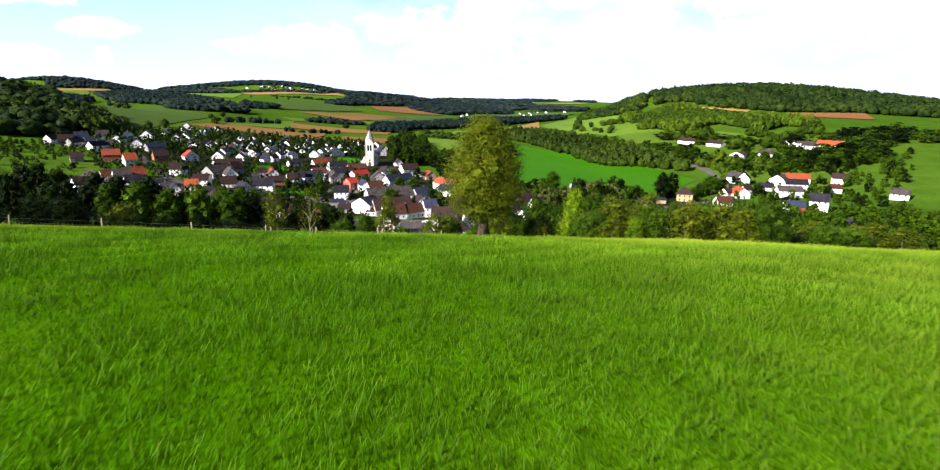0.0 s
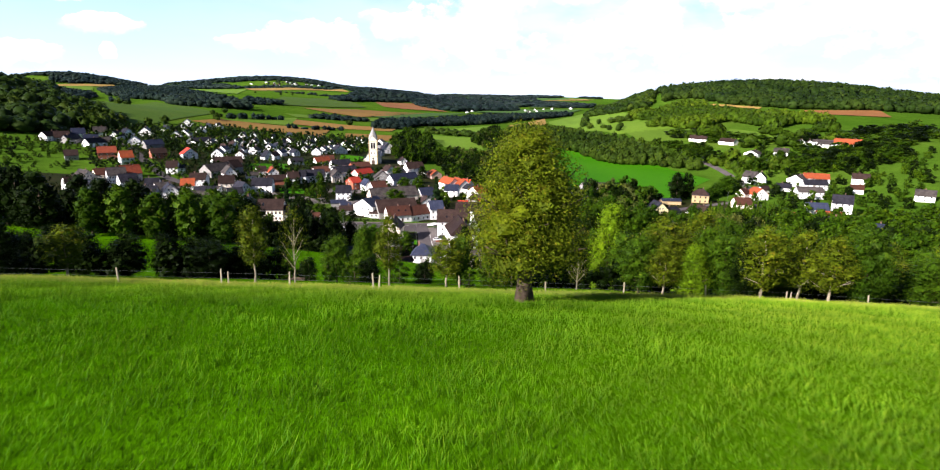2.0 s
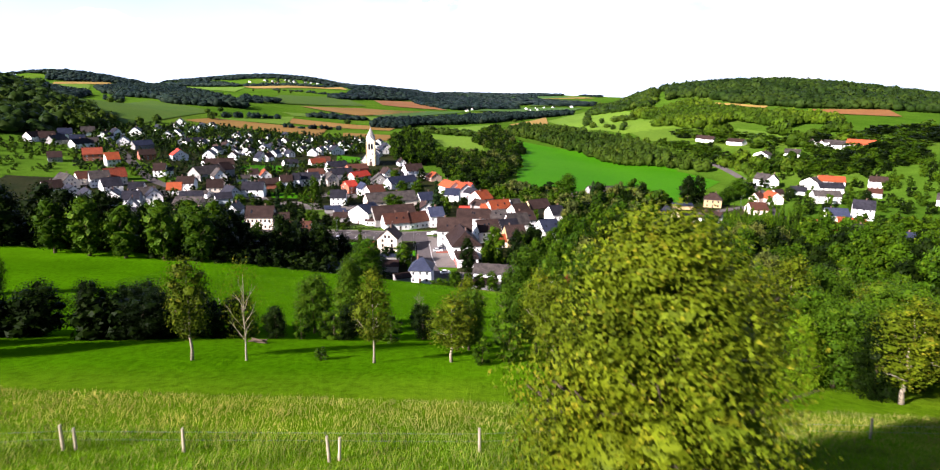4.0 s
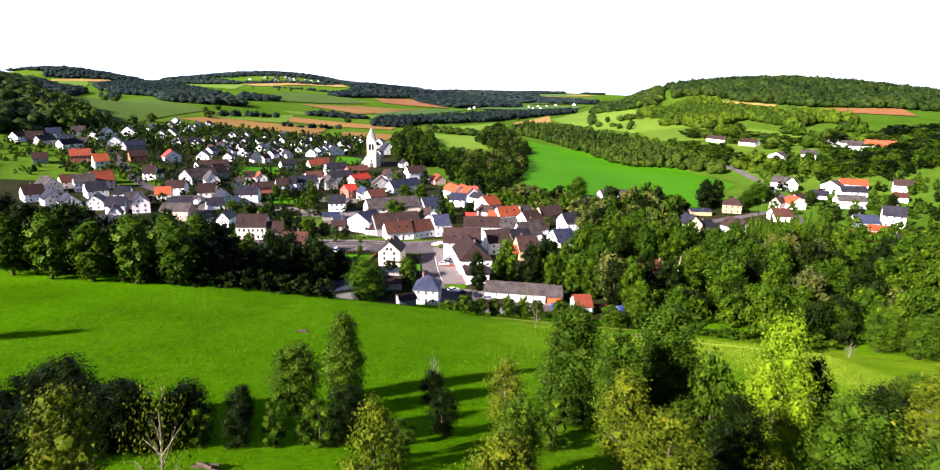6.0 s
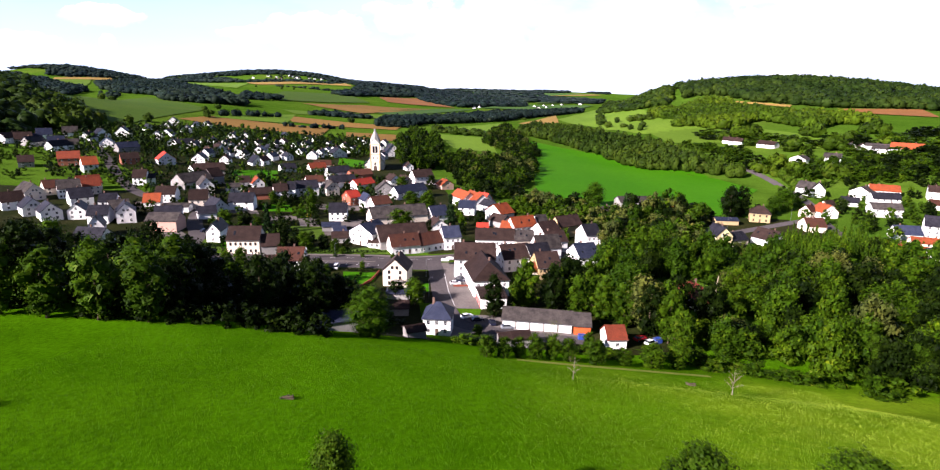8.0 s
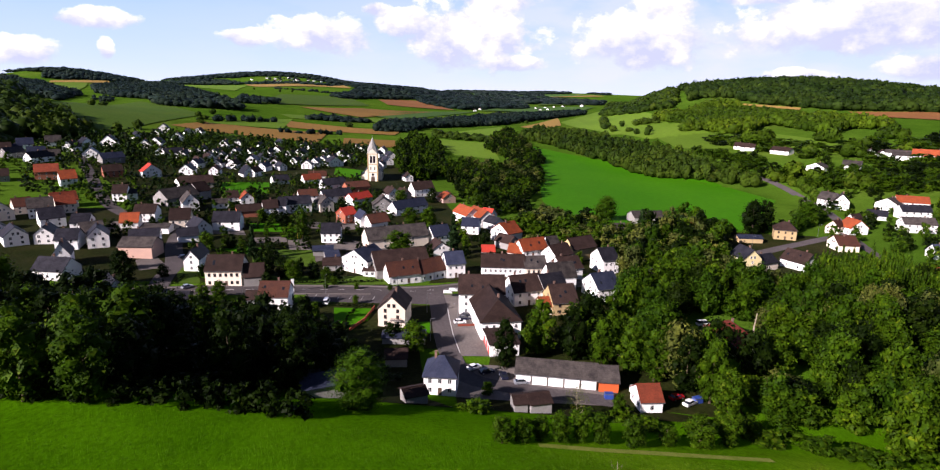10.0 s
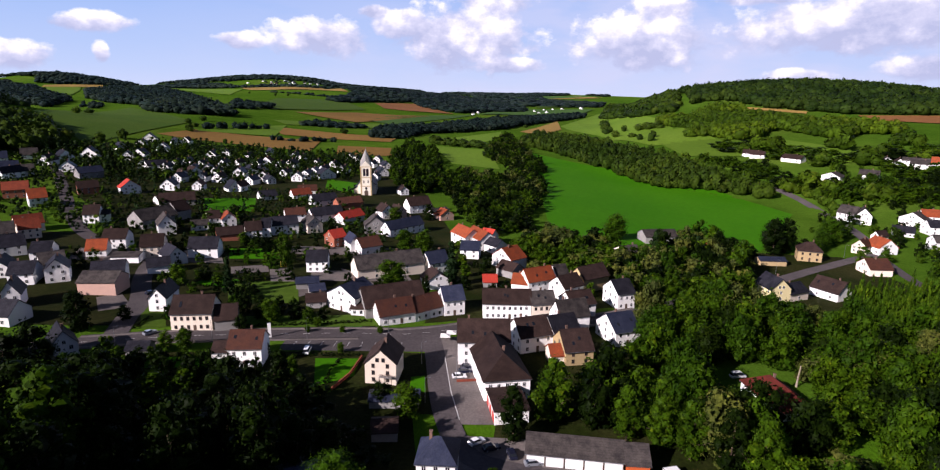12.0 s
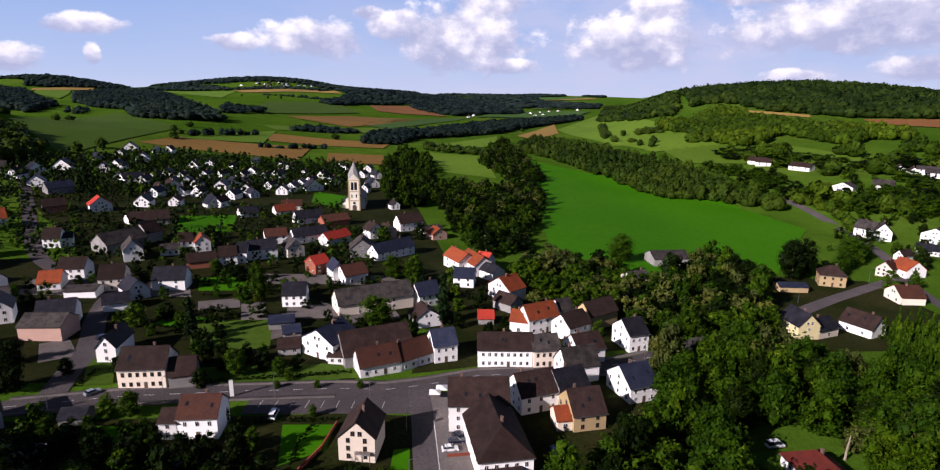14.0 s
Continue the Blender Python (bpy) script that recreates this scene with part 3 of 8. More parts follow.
def house(x, y, turn, w, d, eave, rise, way, wall, roof, bays=3, storeys=2, near=False, balcony=False, garage=False, doors=0):
    """A house whose front's middle stands at x, y. way: s ridge along the front, f gable to the front, H hipped, h hipped at the front end of a deep wing."""
    m = pose(x, y, 0, 0, 0, turn)
    corners = [m @ Vector((sx * w / 2, yy, 0)) for sx in (-1, 1) for yy in (0, d)]
    zs = [ground_at(c.x, c.y) for c in corners]
    z0 = (zs[0] + zs[2]) / 2
    foot = min(zs) - z0 - 0.6
    kind = "house" if bays else ("shed" if d * w < 110 else "barn")
    root = new(kind)
    root.matrix_world = pose(x, y, z0, 0, 0, turn)
    size = "long " if w > 14 else ("small " if w < 8 else "")
    tagged(root, f"{size}{WALL_WORDS[wall]} {kind} with {ROOF_WORDS[roof]} roof", kind, group="village houses")
    HOUSES.append(root)
    SPANS[root.name] = (w, d, turn)
    hw, th, ov, og = w / 2, 0.24, 0.45, 0.35
    rm = M["roof_" + roof]
    top = eave + rise
    if way in "sf":
        axis = 0 if way == "s" else 1
        half = d / 2 if way == "s" else w / 2
        c0 = d / 2 if way == "s" else 0.0
        lo, hi = (-hw, hw) if way == "s" else (0, d)
        prof = [(c0 - half, foot), (c0 + half, foot), (c0 + half, eave - th), (c0, top - th), (c0 - half, eave - th)]
        part("wall", mesh_from("wall", *extruded(prof, lo, hi, axis), M[wall]), root)
        sl = rise / half
        e = ov * sl
        rp = [(c0 - half - ov, eave - e - th), (c0, top - th), (c0 + half + ov, eave - e - th),
              (c0 + half + ov, eave - e), (c0, top), (c0 - half - ov, eave - e)]
        part("roof", mesh_from("roof", *extruded(rp, lo - og, hi + og, axis), rm), root)
        # ridge cap
        rc = [(c0 - 0.16, top - 0.05), (c0 + 0.16, top - 0.05), (c0, top + 0.09)]
        part("ridge_cap", mesh_from("ridge_cap", *extruded(rc, lo - og, hi + og, axis), rm), root)
    else:
        v, f = box_arrays(-hw, hw, 0, d, foot, eave - 0.1)
        part("wall", mesh_from("wall", v, f, M[wall]), root)
        a, b = -hw - ov, hw + ov
        if way == "H":
            ins = min(w, d) * 0.42
            r1, r2 = (-hw + ins, d / 2), (hw - ins, d / 2)
        else:
            r1, r2 = (0, w * 0.42), (0, d)
        y0, y1 = -ov, d + (ov if way == "H" else 0)
        ez = eave - 0.15
        v = [(a, y0, ez), (b, y0, ez), (b, y1, ez), (a, y1, ez), (*r1, top), (*r2, top)]
        v += [(p, q, z - th) for p, q, z in v[:4]]
        if way == "H":
            f = [(0, 1, 5, 4), (1, 2, 5), (2, 3, 4, 5), (3, 0, 4)]
        else:
            f = [(0, 1, 4), (1, 2, 5, 4), (2, 3, 5), (3, 0, 4, 5)]
        f += [(0, 6, 7, 1), (1, 7, 8, 2), (2, 8, 9, 3), (3, 9, 6, 0), (9, 8, 7, 6)]
        part("roof", mesh_from("roof", v, f, rm), root)
    # chimney on the ridge
    if bays and w > 6:
        cx, cy = (rng_house.uniform(-0.3, 0.3) * w, d / 2 + 0.4) if way in "sH" else (0.5, d * rng_house.uniform(0.35, 0.7))
        hgt = top + 0.9
        cv = joined(box_arrays(-0.32, 0.32, -0.28, 0.28, top - 1.4, hgt), box_arrays(-0.4, 0.4, -0.36, 0.36, hgt, hgt + 0.12))
        part("chimney", mesh_from("chimney", *cv, M["chimney"]), root, m=pose(cx, cy, 0))
    frame = "frame" if wall not in ("cream", "ochre") or not near else "dark_frame"
    ww, wh = (0.85, 1.2) if near else (1.0, 1.2)
    # windows of the front
    st = (eave - 0.5) / max(1, storeys)
    for s in range(storeys):
        for k in range(bays):
            px = (k + 0.5) / bays * w * 0.92 - w * 0.46
            if near and s == 0 and k == bays // 2 and bays > 2:
                door = part("door", mesh_from("door", *box_arrays(-0.5, 0.5, -0.06, 0.02, 0, 2.1), M["dark_frame"]), root, m=pose(px, 0, 0.1))
                part("handle", mesh_from("handle", *box_arrays(0.33, 0.45, -0.11, -0.06, 1.0, 1.04), M["gutter"]), door, "metal handle")
                continue
            if st * s + 0.9 + wh < eave:
                add_window(root, pose(px, 0, st * s + 0.95), ww, wh, frame, near)
    if bays and way == "f":
        for sx in ((-0.9, 0.9) if w > 8.5 else (0,)):
            add_window(root, pose(sx, 0, eave + 0.15), 0.9, 1.15, frame, near)
    # windows of the western side
    if bays:
        n = 2 if d < 11 else 3
        for s in range(storeys):
            for k in range(n):
                if st * s + 0.9 + wh < eave and (near or (k + s) % 2 == 0):
                    py = (k + 0.5) / n * d
                    add_window(root, pose(-hw, py, st * s + 0.95, 0, 0, -90), ww, wh, frame, near)
        if way == "s" and rise > 3:
            add_window(root, pose(-hw, d / 2, eave + 0.3, 0, 0, -90), 0.9, 1.1, frame, near)
    if near:
        for sy in ((-ov,) if way != "f" else ()):
            gv = tube([(-hw - og, sy - 0.06, eave - ov * rise / (d / 2) - 0.12), (hw + og, sy - 0.06, eave - ov * rise / (d / 2) - 0.12)], [0.09, 0.09], 6)
            part("gutter", mesh_from("gutter", *gv, M["gutter"]), root)
        if way == "s" and w > 9 and bays:
            for k in range(2):
                px, t = rng_house.uniform(-0.35, 0.35) * w, rng_house.uniform(0.3, 0.6)
                sl = math.degrees(math.atan2(rise, d / 2))
                rv = box_arrays(-0.4, 0.4, -0.55, 0.55, 0.0, 0.08)
                part("roof_window", mesh_from("roof_window", *rv, M["pane"]), root, "dark glass roof window",
                     m=pose(px, t * d / 2, eave + t * rise + 0.02, sl))
    if garage:
        for k in range(3):
            part("garage_door", mesh_from("garage_door", *box_arrays(-1.4, 1.4, -0.08, 0.02, 0, 2.6), M["red_door"]), root, "red garage door", m=pose(-hw, 2.2 + k * 4.0, 0.1, 0, 0, -90))
    if doors:
        for k in range(doors):
            part("sliding_door", mesh_from("sliding_door", *box_arrays(-w / doors * 0.46, w / doors * 0.46, -0.09, 0.02, 0, 2.7), M["frame"]), root, "pale grey sliding door", m=pose(-hw + w / doors * (k + 0.5), 0, 0.05))
            part("door_post", mesh_from("door_post", *box_arrays(-0.12, 0.12, -0.14, 0.02, -0.4, 3.0), M["dark_frame"]), root, "dark door post", m=pose(-hw + w / doors * (k + 1) - 0.12, 0, 0))
        part("fascia", mesh_from("fascia", *box_arrays(-hw, hw, -0.16, 0.02, 2.85, 3.3), M["dark_frame"]), root, "dark fascia board")
    if balcony:
        bal = part("balcony", mesh_from("balcony", *box_arrays(-0.2, 3.6, -1.4, 0, 2.75, 2.93), M["grey"]), root)
        rails = [box_arrays(-0.2, 3.6, -1.4, -1.34, 3.8, 3.87)] + [box_arrays(k * 0.19 - 0.2, k * 0.19 - 0.16, -1.4, -1.36, 2.93, 3.8) for k in range(21)]
        part("balustrade", mesh_from("balustrade", *joined(*rails), M["dark_frame"]), bal, "dark metal balustrade")
        for k in range(2):
            part("post", mesh_from("post", *box_arrays(-0.15 + k * 3.6, 0.0 + k * 3.6, -1.35, -1.2, -0.5, 2.75), M["dark_frame"]), bal)
    return root


# ---- trees ----
def trunk_arrays(h, r, seed, limbs=7,  clear=0.25, spread=0.28, lean=0.03):
    rg = random.Random(seed)
    pts, rad = [], []
    dx, dy = rg.uniform(-lean, lean), rg.uniform(-lean, lean)
    n = 7
    for k in range(n):
        s = k / (n - 1)
        pts.append((dx * h * s + rg.uniform(-0.012, 0.012) * h * (k > 0), dy * h * s + rg.uniform(-0.012, 0.012) * h * (k > 0), s * h * 0.86 - 0.3))
        rad.append(r * (1.35 if k == 0 else 1) * (1 - 0.86 * s))
    pieces = [tube(pts, rad, 7)]
    for k in range(limbs):
        s = clear + (0.8 - clear) * (k + rg.random()) / limbs
        i = min(int(s * (n - 1)), n - 2)
        base = Vector(pts[i]).lerp(Vector(pts[i + 1]), s * (n - 1) - i)
        a = k * 2.4 + rg.uniform(-0.5, 0.5)
        ln = spread * h * (1.15 - 0.7 * s) * rg.uniform(0.8, 1.2)
        tip = base + Vector((math.cos(a) * ln, math.sin(a) * ln, ln * rg.uniform(0.5, 1.1)))
        mid = base.lerp(tip, 0.5) + Vector((rg.uniform(-1, 1), rg.uniform(-1, 1), rg.uniform(-0.2, 0.8))) * ln * 0.12
        rr = r * (1 - 0.8 * s) * 0.55
        pieces.append(tube([base, mid, tip], [rr, rr * 0.65, rr * 0.2], 5))
        for _ in range(2 if limbs > 5 else 0):
            t2 = mid.lerp(tip, rg.random()) + Vector((rg.uniform(-1, 1), rg.uniform(-1, 1), rg.uniform(0, 1))) * ln * 0.45
            pieces.append(tube([mid, mid.lerp(t2, 0.5), t2], [rr * 0.5, rr * 0.3, rr * 0.1], 4))
    return joined(*pieces)


ICO = bmesh.new()
bmesh.ops.create_icosphere(ICO, subdivisions=1, radius=1.0)
ICO_V = np.array([v.co[:] for v in ICO.verts])
ICO_F = np.array([[v.index for v in f.verts] for f in ICO.faces])
ICO.free()


def crown_arrays(h, w, seed, lobes, leaves, leaf, low=0.22, shape="oval", core=0.62, droop=0.0):
    """Vertices and quads of a crown: lobes set in an envelope, covered with leaves, with a leafy core in each lobe."""
    rg = np.random.default_rng(seed)
    zc = []
    for k in range(lobes):
        s = (k + rg.random()) / lobes                 # 0 at the foot of the crown, 1 at its tip
        if shape == "oval":
            env = np.sin(np.pi * np.clip(0.12 + 0.80 * s, 0, 1)) ** 0.7
        elif shape == "cone":
            env = 1.05 - 0.95 * s
        elif shape == "pear":
            env = np.interp(s, [0, 0.2, 0.45, 0.7, 0.88, 1], [0.82, 1.0, 0.93, 0.7, 0.56, 0.3])
        else:
            env = np.sqrt(np.clip(1 - (1.6 * s - 0.75) ** 2, 0.05, 1))
        lr = w * 0.5 * (0.34 + 0.16 * rg.random()) * (0.6 + 0.5 * env)
        a, q = k * 2.399 + rg.uniform(-0.4, 0.4), np.sqrt(rg.uniform(0.3, 1.0))
        rad = max(0.0, w * 0.5 * env - lr * 0.75) * q
        zc.append((rad * np.cos(a), rad * np.sin(a), h * (low + (1 - low) * s) - lr * 0.35 * s, lr))
    zc = np.array(zc)
    per = np.maximum(4, (leaves * zc[:, 3] ** 2 / (zc[:, 3] ** 2).sum()).astype(int))
    cen, nor = [], []
    for (cx, cy, cz, lr), n in zip(zc, per):
        d = rg.normal(size=(n, 3))
        d /= np.linalg.norm(d, axis=1)[:, None]
        rr = lr * (0.66 + 0.46 * rg.random(n) ** 1.4)
        rr *= 1 + 0.34 * np.sin(d[:, 0] * 5 + cx * 3) * np.sin(d[:, 1] * 5 + cy * 3) * np.sin(d[:, 2] * 6)
        p = np.stack([cx + d[:, 0] * rr, cy + d[:, 1] * rr, cz + d[:, 2] * rr * 0.85 - droop * rr * rg.random(n)], -1)
        cen.append(p)
        nor.append(d + rg.normal(size=(n, 3)) * 0.42 + np.array([0, 0, 0.1]))
    cen, nor = np.concatenate(cen), np.concatenate(nor)
    cen[:, 2] = np.maximum(cen[:, 2], 0.15)
    nor /= np.linalg.norm(nor, axis=1)[:, None]
    t = np.cross(nor, rg.normal(size=nor.shape))
    t /= np.linalg.norm(t, axis=1)[:, None]
    b = np.cross(nor, t)
    sz = (leaf * (0.6 + 0.8 * rg.random(len(cen))))[:, None]
    leaf3 = np.stack([cen - t * sz * 1.2, cen + t * sz * 0.6 - b * sz * 0.75, cen + t * sz * 0.6 + b * sz * 0.75], 1)
    co = leaf3.reshape(-1, 3)
    tris = [np.arange(len(co)).reshape(-1, 3)]
    if core:
        for cx, cy, cz, lr in zc:
            bump_r = 1 + 0.24 * rg.normal(size=(len(ICO_V), 1))
            ball = ICO_V * bump_r * lr * core * np.array([1, 1, 0.85]) + np.array([cx, cy, max(cz, lr * core)])
            tris.append(np.arange(ICO_F.size).reshape(-1, 3) + len(co))
            co = np.concatenate([co, ball[ICO_F].reshape(-1, 3)])
    return co, np.zeros((0, 4), int), np.concatenate(tris)


def crown_mesh(name, arrays, material):
    co, quads, tris = arrays
    me = bpy.data.meshes.new(name)
    me.vertices.add(len(co))
    me.vertices.foreach_set("co", np.asarray(co, np.float32).ravel())
    nq, nt = len(quads), len(tris)
    idx = quads.ravel() if not nt else np.concatenate([quads.ravel(), tris.ravel()])
    me.loops.add(len(idx))
    me.loops.foreach_set("vertex_index", idx.astype(np.int32))
    me.polygons.add(nq + nt)
    me.polygons.foreach_set("loop_start", np.concatenate([np.arange(nq) * 4, nq * 4 + np.arange(nt) * 3]).astype(np.int32))
    me.materials.append(material)
    me.update(calc_edges=True)
    return me


# kind: leaves, leaf size (for a tree 10 m high), lobes, shape, low, leaf material, bark, words
TREES = {
    "pear": (62000, 0.05, 64, "pear", 0.25, "leaf_olive", "bark", "old pear tree with dense olive-green crown and gnarled trunk"),
    "orchard": (5600, 0.095, 26, "oval", 0.27, "leaf_olive", "pale_bark", "slender fruit tree with thin olive-green crown"),
    "sparse": (1500, 0.09, 24, "oval", 0.25, "leaf_olive", "pale_bark", "half-bare old fruit tree with few leaves"),
    "bare": (160, 0.12, 14, "oval", 0.25, "leaf_bronze", "pale_bark", "young leafless tree in the pasture"),
    "round": (11000, 0.108, 26, "round", 0.16, "leaf_green", "bark", "round-crowned broadleaf tree in full green leaf"),
    "slim": (21000, 0.088, 40, "pear", 0.06, "leaf_green", "bark", "tall slim broadleaf tree in green leaf"),
    "bright": (17000, 0.092, 32, "pear", 0.10, "leaf_bright", "bark", "bright yellow-green maple tree in full leaf"),
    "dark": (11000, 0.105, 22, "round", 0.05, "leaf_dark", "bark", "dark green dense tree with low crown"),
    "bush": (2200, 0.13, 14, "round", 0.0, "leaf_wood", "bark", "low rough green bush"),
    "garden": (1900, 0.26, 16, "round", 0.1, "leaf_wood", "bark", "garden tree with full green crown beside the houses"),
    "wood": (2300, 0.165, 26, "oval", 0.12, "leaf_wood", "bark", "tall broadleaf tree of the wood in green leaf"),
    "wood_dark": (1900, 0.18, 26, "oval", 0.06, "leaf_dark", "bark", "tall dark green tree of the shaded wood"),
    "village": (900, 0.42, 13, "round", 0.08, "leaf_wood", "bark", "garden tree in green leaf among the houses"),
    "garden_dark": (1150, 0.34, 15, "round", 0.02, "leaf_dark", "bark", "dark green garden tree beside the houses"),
    "linden": (14000, 0.085, 34, "oval", 0.03, "leaf_linden", "bark", "large dark green rounded tree at the pasture edge"),
    "willow": (1300, 0.38, 15, "round", 0.04, "leaf_willow", "bark", "silvery green willow by the river"),
    "conifer": (1100, 0.36, 18, "cone", 0.06, "leaf_conifer", "bark", "dark conifer with a narrow pointed crown"),
}
rng_tree = random.Random(3)


def tree(x, y, kind, h, w):
    """A tree of that height and crown width: trunk with limbs, and a leafy crown."""
    leaves, leaf, lobes, shape, low, lm, bm_, words = TREES[kind]
    many = 1 if kind in ("pear",) else 3
    k = rng_tree.randrange(many)
    ratio = w / h
    key = (kind, k)
    base_w = {"pear": 6.4, "slim": 5.2, "conifer": 4.2, "orchard": 5.4, "wood": 7.0, "wood_dark": 7.0}.get(kind, 7.5)
    tm = cached(("trunk", *key), lambda: mesh_from("trunk", *trunk_arrays(10, 0.42 if kind == "pear" else (0.17 if kind in ("orchard", "sparse", "bare") else 0.24),
                hash_of(kind) + k, 12 if kind in ("sparse", "bare", "pear") else (7 if kind in ("orchard", "round", "slim", "bright") else 4), 0.22, 0.12 if kind == "conifer" else (0.2 if kind in ("orchard", "round", "slim") else 0.30)), M[bm_], True))
    cm = cached(("crown", *key), lambda: crown_mesh("crown", crown_arrays(10, base_w, hash_of(kind) + k, lobes, leaves, leaf, low, shape,
                0 if kind in ("sparse", "bare") else (0.38 if kind in ("orchard", "pear", "bright") else (0.46 if kind in ("slim", "round", "dark", "linden") else 0.56)), 0.5 if kind == "willow" else 0.0), M[lm]))
    root = new("bush" if kind == "bush" else "tree")
    sx = w / base_w
    root.matrix_world = pose(x, y, ground_at(x, y) - 0.05, 0, 0, rng_tree.uniform(0, 360)) @ Matrix.Diagonal((sx, sx, h / 10, 1))
    tagged(root, words, "bush" if kind == "bush" else "tree")
    part("trunk", tm, root)
    part("crown", cm, root)
    return root


def hash_of(word):
    return sum(ord(c) * (i + 3) for i, c in enumerate(word))


def inside(px, py, poly):
    c = False
    for (x1, y1), (x2, y2) in zip(poly, poly[1:] + poly[:1]):
        if (y1 > py) != (y2 > py) and px < (x2 - x1) * (py - y1) / (y2 - y1) + x1:
            c = not c
    return c


def scatter(poly, gap, seed, jitter=0.45):
    rg = random.Random(seed)
    xs, ys = [p[0] for p in poly], [p[1] for p in poly]
    out = []
    y = min(ys)
    row = 0
    while y <= max(ys):
        x = min(xs) + (gap / 2 if row % 2 else 0)
        while x <= max(xs):
            px, py = x + rg.uniform(-jitter, jitter) * gap, y + rg.uniform(-jitter, jitter) * gap
            if inside(px, py, poly):
                out.append((px, py))
            x += gap
        y += gap * 0.87
        row += 1
    return out


def mass(places, label, seed, name="woodland", leaves=170, lobes=6):
    """Many trees (x, y, height, width, kind) as one mass for each sort of leaf."""
    rg = np.random.default_rng(seed)
    by = {}
    for p in places:
        by.setdefault(TREES[p[4]][5], []).append(p)
    for lm, group in sorted(by.items()):
        shape = TREES[group[0][4]][3]
        lib = [crown_arrays(1.0, 1.0, seed * 5 + k, lobes, leaves, min(0.066, 1.4 / leaves ** 0.5), 0.02, shape, 0.58 if leaves >= 150 else 0.76) for k in range(6)]
        cos, quads, tris, n = [], [], [], 0
        for px, py, h, w, _ in group:
            co, q, t = lib[rg.integers(6)]
            a = rg.uniform(0, 6.28)
            c, sn = np.cos(a), np.sin(a)
            cos.append(np.stack([(co[:, 0] * c - co[:, 1] * sn) * w + px, (co[:, 0] * sn + co[:, 1] * c) * w + py, co[:, 2] * h + ground_at(px, py) - 0.3], -1))
            quads.append(q + n)
            tris.append(t + n)
            n += len(co)
        tagged(new(name, crown_mesh(name, (np.concatenate(cos), np.concatenate(quads), np.concatenate(tris)), M[lm])), label, name.replace("_", " "), kind="stuff")


CLEARINGS = [(-170, 562, 13), (-47, 322, 10), (-21, 316, 5), (77, 292, 6), (67, 305, 9), (70, 318, 6), (89.0, 319.4, 8), (83.9, 329.5, 5), (92.0, 322.4, 5), (40.6, 265.2, 7), (20.3, 273.3, 9)]


def clear_of_houses(px, py, near=7.5):
    if any((px - cx) ** 2 + (py - cy) ** 2 < r * r for cx, cy, r in CLEARINGS):
        return False
    for h_ in HOUSES:
        w, d, a = SPANS[h_.name]
        d, a = d / 2, radians(a)
        if (h_.location.x - math.sin(a) * d - px) ** 2 + (h_.location.y + math.cos(a) * d - py) ** 2 < (near + w * 0.35) ** 2:
            return False
    return True


def wood(poly, gap, kinds, h, seed, ratio=0.62, label="", leaves=170, lobes=6):
    rg = random.Random(seed)
    if label:
        out = []
        for px, py in scatter(poly, gap, seed):
            if not clear_of_houses(px, py):
                continue
            hh = h * rg.uniform(0.5, 1.2)
            out.append((px, py, hh, max(gap * 1.25, hh * ratio) * rg.uniform(0.85, 1.15), rg.choice(kinds)))
        return mass(out, label, seed, "woodland", leaves, lobes)
    for px, py in scatter(poly, gap, seed):
        if not clear_of_houses(px, py):
            continue
        hh = h * rg.uniform(0.62, 1.15)
        tree(px, py, rg.choice(kinds), hh, max(gap * 0.95, hh * ratio) * rg.uniform(0.8, 1.15))


